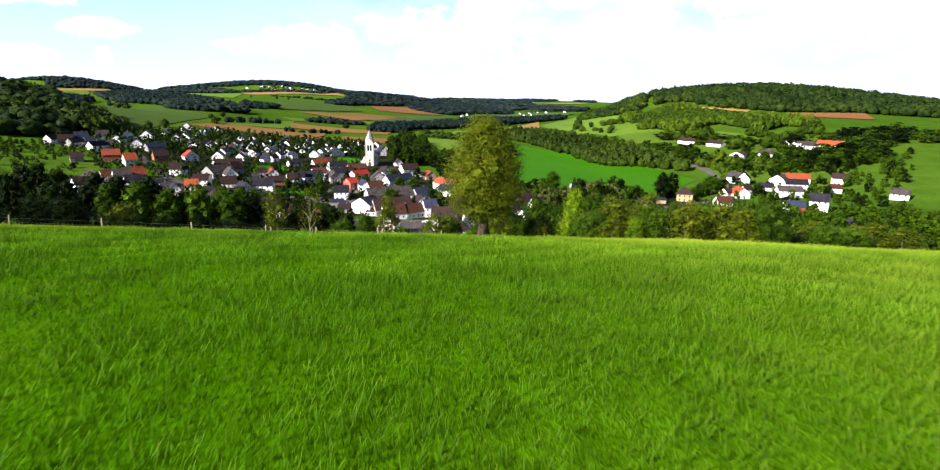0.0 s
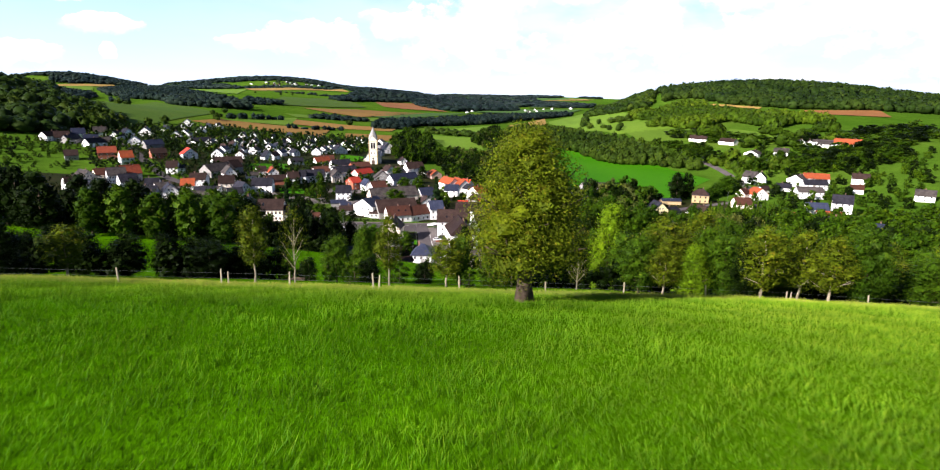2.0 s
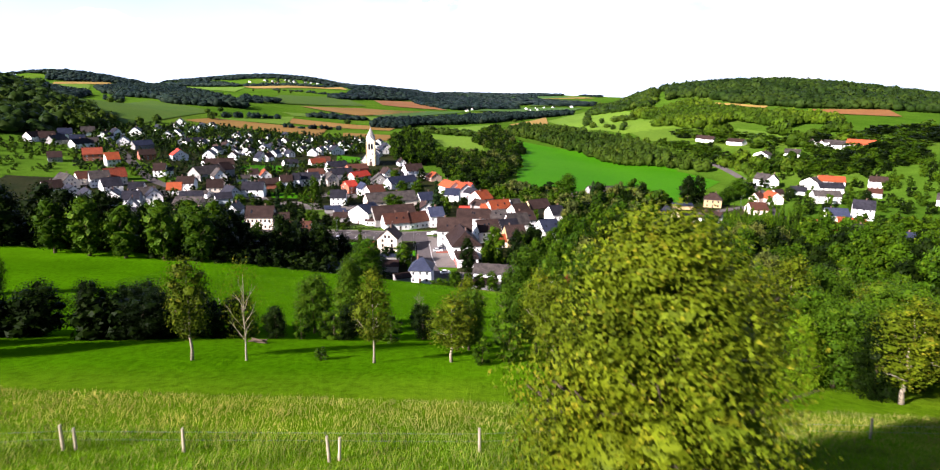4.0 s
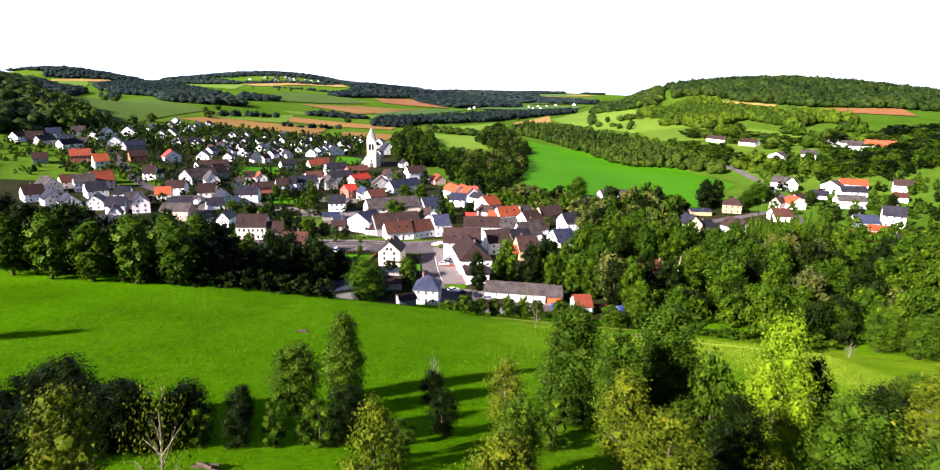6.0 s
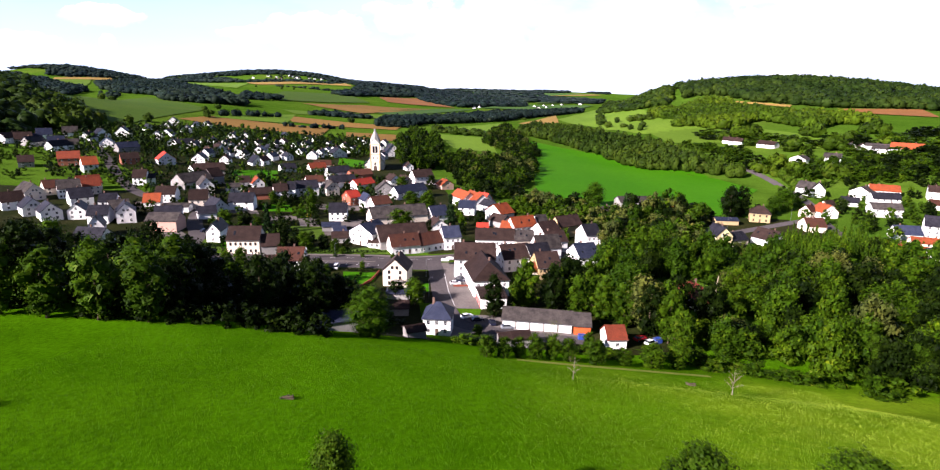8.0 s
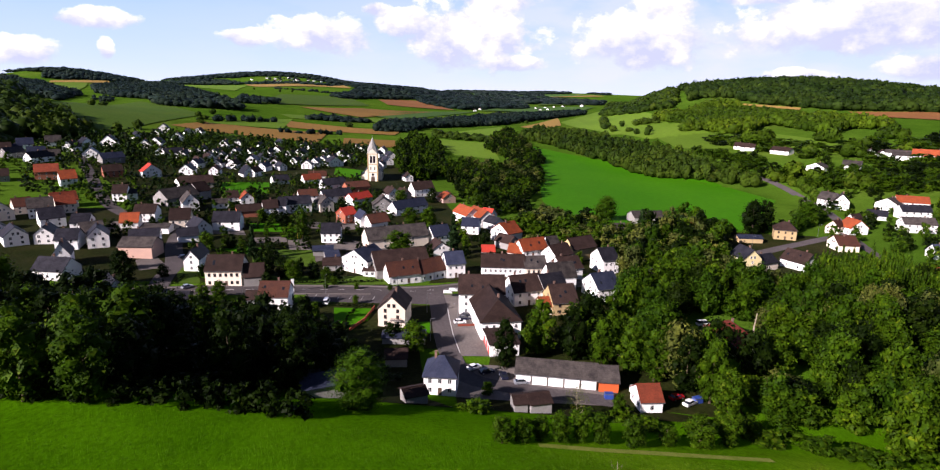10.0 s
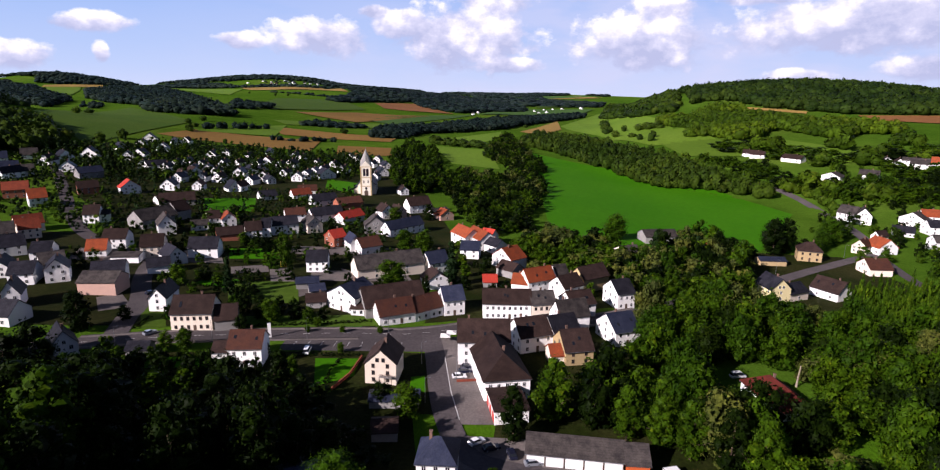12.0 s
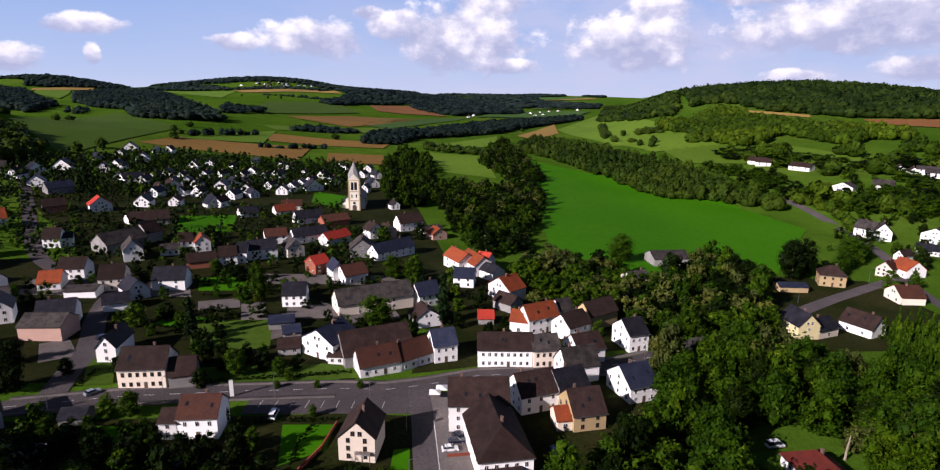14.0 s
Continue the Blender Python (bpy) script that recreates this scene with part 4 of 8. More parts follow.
def forest(places, h, material, label, seed, leaves=24, w=10.0, slim=False):
    """Far woodland as one mass: rounded crowns shoulder to shoulder, each a lumpy head with leafy sprays on it."""
    rg = np.random.default_rng(seed)
    lib = []
    for k in range(10):
        co = ICO_V * (1 + 0.16 * rg.normal(size=(len(ICO_V), 1))) * np.array([0.5, 0.5, 0.5]) + np.array([0, 0, 0.5])
        if slim:
            co[:, :2] *= np.clip(1.25 - 0.8 * co[:, 2:], 0.35, 1.1)
        tris = [ICO_F]
        d = rg.normal(size=(leaves, 3))
        d[:, 2] = np.abs(d[:, 2]) - 0.25
        d /= np.linalg.norm(d, axis=1)[:, None]
        cen = d * (0.46 + 0.1 * rg.random((leaves, 1))) + np.array([0, 0, 0.5])
        t = np.cross(d + 0.5 * rg.normal(size=d.shape), rg.normal(size=d.shape))
        t /= np.linalg.norm(t, axis=1)[:, None]
        q = np.cross(d, t)
        sz = 0.11 * (0.7 + 0.7 * rg.random((leaves, 1)))
        spray = np.stack([cen - t * sz * 1.2, cen + t * sz * 0.7 - q * sz, cen + t * sz * 0.7 + q * sz + d * sz * 0.6], 1).reshape(-1, 3)
        tris.append(np.arange(leaves * 3).reshape(-1, 3) + len(co))
        lib.append((np.concatenate([co, spray]), np.concatenate(tris)))
    pts = np.array(places, float)
    zs = height(pts[:, 0], pts[:, 1])
    cos, tris, n = [], [], 0
    for (px, py), pz in zip(pts, zs):
        co, t = lib[rg.integers(10)]
        hh, ww, a = h * rg.uniform(0.62, 1.34), w * rg.uniform(0.85, 1.3), rg.uniform(0, 6.28)
        c, sn = np.cos(a), np.sin(a)
        cos.append(np.stack([(co[:, 0] * c - co[:, 1] * sn) * ww + px, (co[:, 0] * sn + co[:, 1] * c) * ww + py, co[:, 2] * hh + pz - 0.8], -1))
        tris.append(t + n)
        n += len(co)
    me = crown_mesh("woodland", (np.concatenate(cos), np.zeros((0, 4), int), np.concatenate(tris)), material)
    return tagged(new("woodland", me), label, "woodland", kind="stuff")


def canopy(poly, gap, h, material, label, seed, leaves=24):
    """Closed woodland over a stretch of the plan."""
    return forest(scatter(poly, gap, seed, 0.36), h, M[material], label, seed, leaves, gap * 1.3)


def along(line, gap, spread, seed):
    rg = random.Random(seed)
    out = []
    for (x1, y1), (x2, y2) in zip(line, line[1:]):
        n = max(1, int(math.hypot(x2 - x1, y2 - y1) / gap))
        for k in range(n):
            s = (k + rg.random()) / n
            out.append((x1 + (x2 - x1) * s + rg.uniform(-spread, spread), y1 + (y2 - y1) * s + rg.uniform(-spread, spread)))
    return out



def hedge(line, h, w, label, leaves=110, lobes=3):
    """A hedge along a line: close-set leafy clumps with an uneven top."""
    rg = random.Random(hash_of(label))
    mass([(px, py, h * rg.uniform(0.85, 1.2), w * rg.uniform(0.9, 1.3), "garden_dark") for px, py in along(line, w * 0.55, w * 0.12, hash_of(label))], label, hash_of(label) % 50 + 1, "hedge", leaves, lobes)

# ---- fields ----
def field(corners, mat, label, lift=0.5, step=14):
    sheet("field", corners, M[mat], label, lift, step)


field([(-383.5, 896), (-378.9, 989), (-214.1, 1021), (-198.0, 895)], "soil", "brown harvested field behind the village", 0.8, 14)
field([(-179.9, 970), (-108.5, 972), (-97.4, 882), (-161.8, 874)], "soil", "small brown harvested field behind the church", 0.8, 14)
field([(-324.9, 1161), (-116.6, 1142), (-119.6, 1054), (-281.5, 1057)], "soil", "tan harvested field between hedges", 0.9, 14)
field([(-396.2, 1538), (-292.7, 1738), (-100.7, 1822), (-233.7, 1412)], "soil", "wide brown stubble field on the valley floor", 1.5, 30)
field([(-339.6, 2389), (-214.7, 2588), (-44.9, 1986), (-264.8, 2076)], "red_soil", "reddish ploughed field below the far woods", 2, 30)
field([(-40.6, 3135), (274.9, 3891), (234.7, 3349), (-11.2, 2788)], "stubble", "distant pale stubble field", 3, 50)
field([(-1250, 3560), (-865, 3860), (-527, 2867), (-1096, 3293)], "stubble", "pale stubble field on the western slope", 3, 40)
field([(-1800, 2790), (-1650, 2960), (-1600, 2890), (-1770, 2730)], "stubble", "pale stubble strip below the wooded ridge", 3, 40)
field([(97.4, 1346), (233.4, 1772), (196.5, 1459), (124.7, 1299)], "stubble", "sandy stubble corner at the foot of the eastern meadow", 1, 14)
field([(499, 1261), (551, 1155), (535, 1131), (489, 1237)], "stubble", "narrow stubble strip below the wooded plateau", 1.2, 14)
field([(587, 1083), (695, 1042), (644, 939), (571, 1031)], "red_soil", "reddish ploughed field below the wooded plateau", 1.2, 14)
field([(395.4, 4008), (744, 4279), (854, 4047), (440.1, 3756)], "stubble", "distant pale field in the open valley", 4, 60)
field([(276.9, 1747), (337.5, 1214), (275.3, 944), (211.6, 1067)], "light_crop", "light green meadow with single trees", 1, 14)
field([(252.2, 969), (341.8, 935), (300.2, 822), (250.1, 866)], "light_crop", "light green meadow below the slope wood", 1, 14)
field([(384.0, 896), (411.9, 811), (372.0, 744), (341.5, 812)], "light_crop", "light green hillside meadow", 1, 14)
field([(-1797, 2800), (-1672, 2836), (-1206, 2032), (-1700, 2653)], "light_crop", "light green field below the wooded ridge", 2, 30)
field([(-1493, 3252), (-1226, 3527), (-847, 2344), (-1191, 2836)], "light_crop", "light green field on the western rise", 2, 30)
field([(-223.7, 1491), (-206.8, 1736), (29.1, 1981), (-154.1, 1421)], "dark_crop", "deep green crop field", 1.5, 30)
field([(-471, 1468), (-617, 2138), (-469, 2430), (-295.0, 1907)], "pasture", "green meadow on the rising ground", 2, 30)
field([(-359.0, 1091), (-316.0, 1203), (-281.6, 1027), (-372.8, 980)], "light_crop", "narrow green meadow behind the village", 1, 20)
field([(-363.4, 1282), (-169.2, 1447), (-154.0, 1323), (-323.0, 1221)], "light_crop", "narrow green meadow between hedges", 1, 20)
field([(26.0, 1980), (168.6, 2471), (493, 2569), (354.0, 2133)], "dark_crop", "deep green water meadows beside the distant hamlet", 3, 40)
field([(-143.8, 2901), (329.5, 4111), (900, 4258), (322.7, 3626)], "dark_crop", "deep green fields far up the valley", 5, 60)
field([(333.1, 3399), (619, 3587), (526, 2858), (280.6, 2665)], "pasture", "green meadow beside the distant hamlet", 3, 40)
field([(82.8, 978), (219.1, 754), (241.5, 601), (165.9, 493)], "lush", "lush green water meadow beside the river", 0.25, 14)
field([(82.8, 978), (165.9, 493), (80.6, 469), (45.3, 511)], "lush", "lush green water meadow beside the river", 0.25, 14)
field([(-525, 889), (-658, 1346), (-422.5, 1082), (-384.6, 760)], "pasture", "green hillside pasture above the houses", 0.8, 14)
field([(-59.1, 1130), (60.0, 1326), (50.8, 1158), (-32.9, 1037)], "light_crop", "pale green meadow beyond the river trees", 0.8, 14)
field([(209.8, 1569), (464, 2279), (322.1, 1110), (214.8, 1119)], "light_crop", "light green meadow below the eastern wood", 1, 14)
field([(223.5, 1044), (329.1, 1079), (317.6, 941), (240.1, 957)], "light_crop", "light green meadow with scattered trees", 1, 14)

# ---- roads, yards and lawns ----

# garden sheets whose dark colour stands in for shade among the houses
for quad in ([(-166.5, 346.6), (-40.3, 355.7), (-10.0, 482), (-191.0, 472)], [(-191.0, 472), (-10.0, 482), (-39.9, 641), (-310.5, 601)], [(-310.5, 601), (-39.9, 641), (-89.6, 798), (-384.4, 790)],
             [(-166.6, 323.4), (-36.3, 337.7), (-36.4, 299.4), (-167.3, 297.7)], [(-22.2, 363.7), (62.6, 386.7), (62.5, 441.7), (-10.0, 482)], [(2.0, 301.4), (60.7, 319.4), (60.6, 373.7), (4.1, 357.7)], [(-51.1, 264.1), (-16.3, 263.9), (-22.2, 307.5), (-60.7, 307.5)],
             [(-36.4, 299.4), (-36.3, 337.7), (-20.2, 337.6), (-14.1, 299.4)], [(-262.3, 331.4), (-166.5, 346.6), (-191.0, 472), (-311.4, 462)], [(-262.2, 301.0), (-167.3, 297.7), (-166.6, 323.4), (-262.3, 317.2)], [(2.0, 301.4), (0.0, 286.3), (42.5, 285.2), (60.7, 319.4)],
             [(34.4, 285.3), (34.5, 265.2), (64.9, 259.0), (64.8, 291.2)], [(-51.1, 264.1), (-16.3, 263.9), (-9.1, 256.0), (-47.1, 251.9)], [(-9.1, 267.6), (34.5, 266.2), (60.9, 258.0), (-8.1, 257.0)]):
    sheet("garden_ground", quad, M["garden"], "overgrown garden ground between the houses, darkened for shade", 0.09, 5)
for quad in ([(-191.3, 421.8), (-120.8, 426.8), (-130.8, 446.8), (-197.2, 441.8)], [(-75.5, 406.8), (-30.2, 411.8), (-36.2, 426.8), (-78.5, 421.8)], [(-96.5, 447.8), (-30.1, 454), (-40.1, 468), (-104.5, 462)], [(-62.5, 377.8), (-24.1, 385.8), (-28.2, 395.8), (-64.5, 389.8)], [(-150.2, 375.7), (-143.1, 380.8), (-132.1, 367.7), (-141.2, 361.7)],
             [(-80.6, 399.8), (-74.5, 405.8), (-66.5, 394.8), (-74.6, 385.8)], [(-66.4, 427.8), (-58.4, 421.8), (-46.3, 405.8), (-54.4, 401.8)], [(-97.6, 420.8), (-89.6, 425.8), (-81.6, 404.8), (-90.7, 400.8)], [(-115.8, 421.8), (-100.6, 427.8), (-96.6, 416.8), (-111.8, 411.8)]):
    sheet("yard", quad, M["paving"], "grey paved yard between houses", 0.15, 4)

ribbon("road", [(-171.6, 323.4), (-132.3, 334.6), (-104.0, 342.7), (-73.7, 347.7), (-44.4, 351.7), (-29.2, 352.2), (-15.1, 356.7), (0.1, 362.7), (20.2, 364.7), (40.4, 368.7), (62.6, 378.7), (85.8, 393.7), (134.0, 425.6)],
       7.5, M["asphalt"], "grey asphalt main road through the village", 0.2)
ribbon("street", [(-19.1, 352.7), (-16.6, 334.6), (-14.1, 311.5), (-11.1, 294.4), (-6.1, 280.4), (6.1, 274.3), (34.5, 267.2)], 6.5, M["asphalt"], "asphalt side street down to the yards", 0.23)
ribbon("street", [(-366.1, 678), (-283.7, 565), (-239.0, 502), (-206.1, 464), (-173.0, 441.8), (-156.0, 429.8), (-151.0, 415.8), (-144.1, 397.8), (-136.1, 381.8), (-130.1, 367.7), (-128.1, 356.7), (-123.2, 339.6)], 7.5, M["asphalt"], "asphalt village street climbing westward", 0.2)
ribbon("road", [(241.0, 862), (258.1, 740), (270.2, 687), (269.4, 623), (258.7, 566), (243.0, 515), (230.0, 489), (194.0, 466), (165.0, 448.3), (134.0, 425.6)],
       7.0, M["asphalt"], "asphalt valley road on the far bank", 0.14)
ribbon("street", [(230.0, 489), (215.2, 441.1), (206.5, 391.2)], 5.5, M["asphalt"], "asphalt lane between the eastern houses", 0.12)
sheet("pavement", [(-13.1, 331.6), (-1.0, 331.6), (1.0, 294.4), (-11.1, 294.4)], M["paving"], "grey paved yard in front of the white hall", 0.19, 3)
sheet("pavement", [(-9.1, 266.7), (34.5, 265.2), (34.4, 285.3), (-9.1, 289.4)], M["paving"], "grey gravelled yard around the long shed", 0.15, 3)
sheet("pavement", [(-16.1, 349.7), (-3.0, 353.7), (0.0, 331.6), (-13.1, 331.6)], M["paving"], "grey paved forecourt beside the hall", 0.17, 3)
sheet("pavement", [(-67.7, 335.2), (-20.2, 338.7), (-20.2, 350.7), (-67.6, 345.7)], M["asphalt"], "asphalt parking bays along the main road", 0.17, 3)
for a, b, c, d in (((-54.5, 330.6), (-40.4, 331.6), (-40.4, 319.6), (-50.5, 312.5)), ((-23.2, 320.6), (-19.2, 321.6), (-18.2, 311.5), (-23.2, 311.5)), ((-79.7, 360.7), (-44.4, 360.7), (-44.4, 357.2), (-76.7, 353.7)),
                   ((-131.8, 694), (-100.9, 679), (-92.0, 628), (-123.0, 645)), ((-187.4, 573), (-164.3, 584), (-148.4, 545), (-162.6, 532)), ((-125.7, 445.8), (-108.6, 451), (-104.6, 439.8), (-121.8, 435.8)), ((-118.9, 406.8), (-104.8, 403.8), (-100.8, 391.8), (-121.9, 395.8)), ((-117.0, 367.8), (-106.9, 363.7), (-105.0, 353.7), (-117.0, 357.7)), ((-111.1, 326.6), (-87.9, 327.6), (-83.9, 321.5), (-109.1, 318.5))):
    sheet("lawn", [a, b, c, d], M["lush"], "mown green lawn among the houses", 0.15, 3)

for quad, mat, words in (([(-128.3, 452.5), (-104.5, 456.1), (-97.7, 437.9), (-121.1, 434.5)], "lush", "mown green lawn among the houses"), ([(-109.5, 401.1), (-80.2, 404.8), (-72.7, 378.5), (-99.2, 375.7)], "pasture", "rough green grass garden behind the main road"), ([(-90.7, 362.2), (-41.1, 369.9), (-38.7, 359.1), (-86.4, 351.2)], "pasture", "green verge along the main road"), ([(-128.9, 367.7), (-120.9, 369.3), (-110.7, 349.6), (-118.8, 348.2)], "pasture", "green garden beside the cream house")):
    sheet("lawn", quad, M[mat], words, 0.19, 3)
sheet("lawn", [(-194.9, 580.5), (-160.8, 588.9), (-145.8, 542.9), (-177.2, 536.0)], M["lush"], "green lawn between the village houses", 0.15, 4)
sheet("garden_ground", [(120, 388), (207, 396), (205, 480), (152, 492)], M["garden"], "overgrown garden ground between the houses, darkened for shade", 0.09, 5)


# ---- church ----
def church(x, y, turn):
    z = ground_at(x, y) - 0.3
    root = new("church")
    root.matrix_world = pose(x, y, z, 0, 0, turn)
    tagged(root, "cream village church with tall tower, slate spire and nave", "church")
    w = 4.1
    tower = part("tower", mesh_from("tower", *box_arrays(-w, w, -w, w, -2, 23), M["church_stone"]), root)
    for z0, z1 in ((7.4, 7.9), (14.2, 14.7), (22.6, 23.1)):
        part("stringcourse", mesh_from("stringcourse", *box_arrays(-w - 0.27, w + 0.27, -w - 0.27, w + 0.27, z0, z1), M["ochre"]), tower, "ochre stone band")
    for qx in (-1, 1):
        for qy in (-1, 1):
            part("quoin", mesh_from("quoin", *box_arrays(-0.45, 0.45, -0.45, 0.45, -2, 23), M["ochre"]), tower, "ochre stone corner", m=pose(qx * (w - 0.3), qy * (w - 0.3), 0))
    # four gables carry the spire
    gv, gf = [], []
    for k in range(4):
        a = k * math.pi / 2
        c, s = math.cos(a), math.sin(a)
        pts = [(-w, -w - 0.05, 23), (w, -w - 0.05, 23), (0, -w - 0.05, 27.5), (0, 0, 27.5)]
        n = len(gv)
        gv += [(p * c - q * s, p * s + q * c, r) for p, q, r in pts]
        gf += [(n, n + 1, n + 2), (n, n + 2, n + 3), (n + 1, n + 3, n + 2)]
    part("gable", mesh_from("gable", gv, gf, M["church_stone"]), tower)
    sv = [(-w, -w, 23.1), (0, -w, 27.2), (w, -w, 23.1), (w, 0, 27.2), (w, w, 23.1), (0, w, 27.2), (-w, w, 23.1), (-w, 0, 27.2), (0, 0, 36.5)]
    part("spire", mesh_from("spire", sv, [(k, (k + 1) % 8, 8) for k in range(8)], M["spire"]), tower, "pale slate spire on four gables")
    cross = joined(box_arrays(-0.07, 0.07, -0.07, 0.07, 36.3, 38.2), box_arrays(-0.5, 0.5, -0.07, 0.07, 37.3, 37.45))
    part("cross", mesh_from("cross", *cross, M["gutter"]), tower, "dark metal cross")
    for face in range(4):
        r = pose(0, 0, 0, 0, 0, 90 * face)
        for sx in (-1.25, 1.25):
            part("louvre", mesh_from("louvre", *box_arrays(-0.95, 0.95, -w - 0.12, -w + 0.05, 15.6, 21.4), M["pane"]), tower, "dark belfry louvre", m=r @ pose(sx, 0, 0))
        for sx in (-1.6, 1.6):
            part("window", mesh_from("window", *box_arrays(-0.4, 0.4, -w - 0.08, -w + 0.05, 10, 12.2), M["pane"]), tower, m=r @ pose(sx, 0, 0))
    av = [(-1.5, 0)] + [(1.5 * math.cos(math.pi - k * math.pi / 8), 3.0 + 1.5 * math.sin(math.pi - k * math.pi / 8)) for k in range(9)] + [(1.5, 0)]
    part("portal", mesh_from("portal", *extruded(av, -w - 0.1, -w + 0.1, 1), M["dark_frame"]), tower, "dark arched portal")
    cv = [(1.0 * math.cos(k * math.pi / 6), 5.9 + 1.0 * math.sin(k * math.pi / 6)) for k in range(12)]
    part("rose_window", mesh_from("rose_window", *extruded(cv, -w - 0.1, -w + 0.1, 1), M["pane"]), tower, "dark round window")
    prof = [(-7, -2), (7, -2), (7, 8), (0, 14.2), (-7, 8)]
    nave = part("nave", mesh_from("nave", *extruded(prof, 2, 30, 1), M["church_stone"]), root)
    rp = [(-7.6, 7.3), (0, 14.3), (7.6, 7.3), (7.6, 7.6), (0, 14.65), (-7.6, 7.6)]
    part("nave_roof", mesh_from("nave_roof", *extruded(rp, 1.6, 30.4, 1), M["roof_slate"]), root)
    for k in range(5):
        for sx in (-1, 1):
            part("window", mesh_from("window", *box_arrays(-0.08, 0.08, -0.6, 0.6, 2.5, 6.4), M["pane"]), nave, m=pose(7.0 * sx, 6 + k * 5, 0))
    aisle = [(-7, -2), (-10.2, -2), (-10.2, 4.2), (-7, 6.2)]
    part("aisle", mesh_from("aisle", *extruded(aisle[::-1], 2.5, 24, 1), M["church_stone"]), root)
    ar = [(-10.7, 4.0), (-6.9, 6.4), (-6.9, 6.7), (-10.7, 4.3)]
    part("aisle_roof", mesh_from("aisle_roof", *extruded(ar, 2.2, 24.3, 1), M["roof_slate"]), root)


M["spire"] = roofing("pale_slate", (0.34, 0.33, 0.31), (0.26, 0.255, 0.24), 0.5, 0.3)
church(-86.0, 627, 5)
# ---- houses: place, turn, width, depth, eaves, rise, ridge way, wall, roof, bays, storeys ----
house(-31.7, 315.3, -5, 9.2, 11.5, 7, 4.2, "f", "cream", "brown", 2, 3, near=True, balcony=True)
house(-31.9, 361.8, 25, 13.5, 9, 4.2, 4.5, "s", "white", "darkred", 4, 1, near=True)
house(-23.0, 366.7, 38, 6.5, 9, 4.0, 4.3, "s", "white", "darkred", 2, 1, near=True)
house(-17.9, 370.6, 36, 5.7, 9, 4.2, 4.5, "s", "white", "darkred", 2, 1, near=True)
house(-11.1, 372.6, 18, 8.2, 10, 6.5, 4.2, "s", "white", "blue", 3, 2, near=True)
house(-33.2, 370.0, 24, 23.7, 14, 5.0, 6.0, "s", "grey", "brown", 0, 1)
house(-54.7, 372.6, -31, 14.2, 13, 6.5, 4.0, "f", "white", "blue", 3, 2, near=True)
house(-47.6, 368.1, -4, 5.4, 7, 3.2, 1.8, "s", "white", "brown", 2, 1)
house(-100.9, 347.7, 5, 13.6, 11, 6.6, 4.8, "s", "cream", "brown", 6, 2, near=True)
house(-89.6, 349.0, 16, 7.4, 9, 4.5, 4, "s", "grey", "brown", 0, 1)
house(-73.8, 322.7, 4, 10.0, 10, 6.3, 4, "s", "white", "darkred", 3, 2, near=True)
house(-81.2, 322.1, 4, 4.5, 8, 5.0, 2, "s", "white", "brown", 1, 2, near=True)
house(-108.5, 326.4, 6, 6.5, 6, 2.6, 1.6, "s", "grey", "slate", 0, 1)
house(-120.4, 363.7, 5, 6.1, 13, 5.6, 3.6, "f", "white", "slate", 1, 2, near=True)
house(-151.2, 378.0, 2, 14.5, 11, 5.5, 3, "s", "pink", "grey", 0, 2)
house(-153.3, 389.8, 20, 12.3, 10, 6, 3.5, "s", "white", "slate", 2, 2)
house(-1.0, 329.6, 1, 16.4, 12, 8.2, 5.2, "s", "white", "brown", 4, 3, near=True)
house(4.9, 307.7, 9.5, 13.2, 22, 6.4, 5.5, "h", "white", "brown", 5, 2, near=True)
house(8.8, 369.0, -1, 18.3, 10, 6.6, 4.2, "s", "white", "brown", 8, 2, near=True)
house(22.9, 369.2, 10, 9.3, 10, 6.6, 3.6, "s", "cream", "grey", 4, 2, near=True)
house(29.5, 371.7, 10, 3.2, 6, 4.0, 1.5, "s", "white", "grey", 1, 1)
house(25.9, 399.5, 26, 13.4, 9, 6.5, 4.5, "s", "white", "orange", 4, 2, near=True)
house(16.0, 398.8, -18, 7.0, 8, 5, 3.2, "s", "white", "orange", 1, 1)
house(35.8, 406.7, 21, 6.0, 8, 7, 3.5, "s", "white", "grey", 2, 2)
house(38.8, 372.4, 20, 10.3, 11, 5.5, 4, "s", "white", "brown", 2, 2, near=True)
house(38.6, 393.0, 34, 10.8, 10, 6, 4, "s", "white", "brown", 2, 2)
house(57.8, 382.6, 17, 7.8, 12, 6.8, 4.2, "s", "white", "slate", 3, 2, near=True)
house(50.4, 405.0, 33, 14.9, 9, 6.5, 4.5, "s", "ochre", "brown", 0, 2)
house(17.2, 340.1, 20, 12.4, 11, 6, 4.8, "s", "white", "brown", 3, 2, near=True)
house(27.7, 342.6, 22, 9.9, 11, 6, 4.8, "s", "white", "slate", 2, 2)
house(29.4, 330.3, 12, 9.4, 12, 5.2, 5.0, "s", "ochre", "brown", 2, 2, near=True)
house(22.6, 330.2, 8, 4.5, 7, 3.6, 2.4, "s", "cream", "orange", 1, 1)
house(48.9, 346.2, 19, 9.6, 13, 5.5, 4.6, "s", "white", "blue", 3, 2, near=True)
house(32.9, 358.3, 18, 11.7, 9, 6, 5, "s", "white", "grey", 1, 2)
house(-127.7, 322.7, 41, 7.2, 10, 5, 4.5, "f", "white", "slate", 2, 2)
house(-174.6, 390.8, 30, 8.6, 12, 6, 4, "f", "white", "slate", 2, 2)
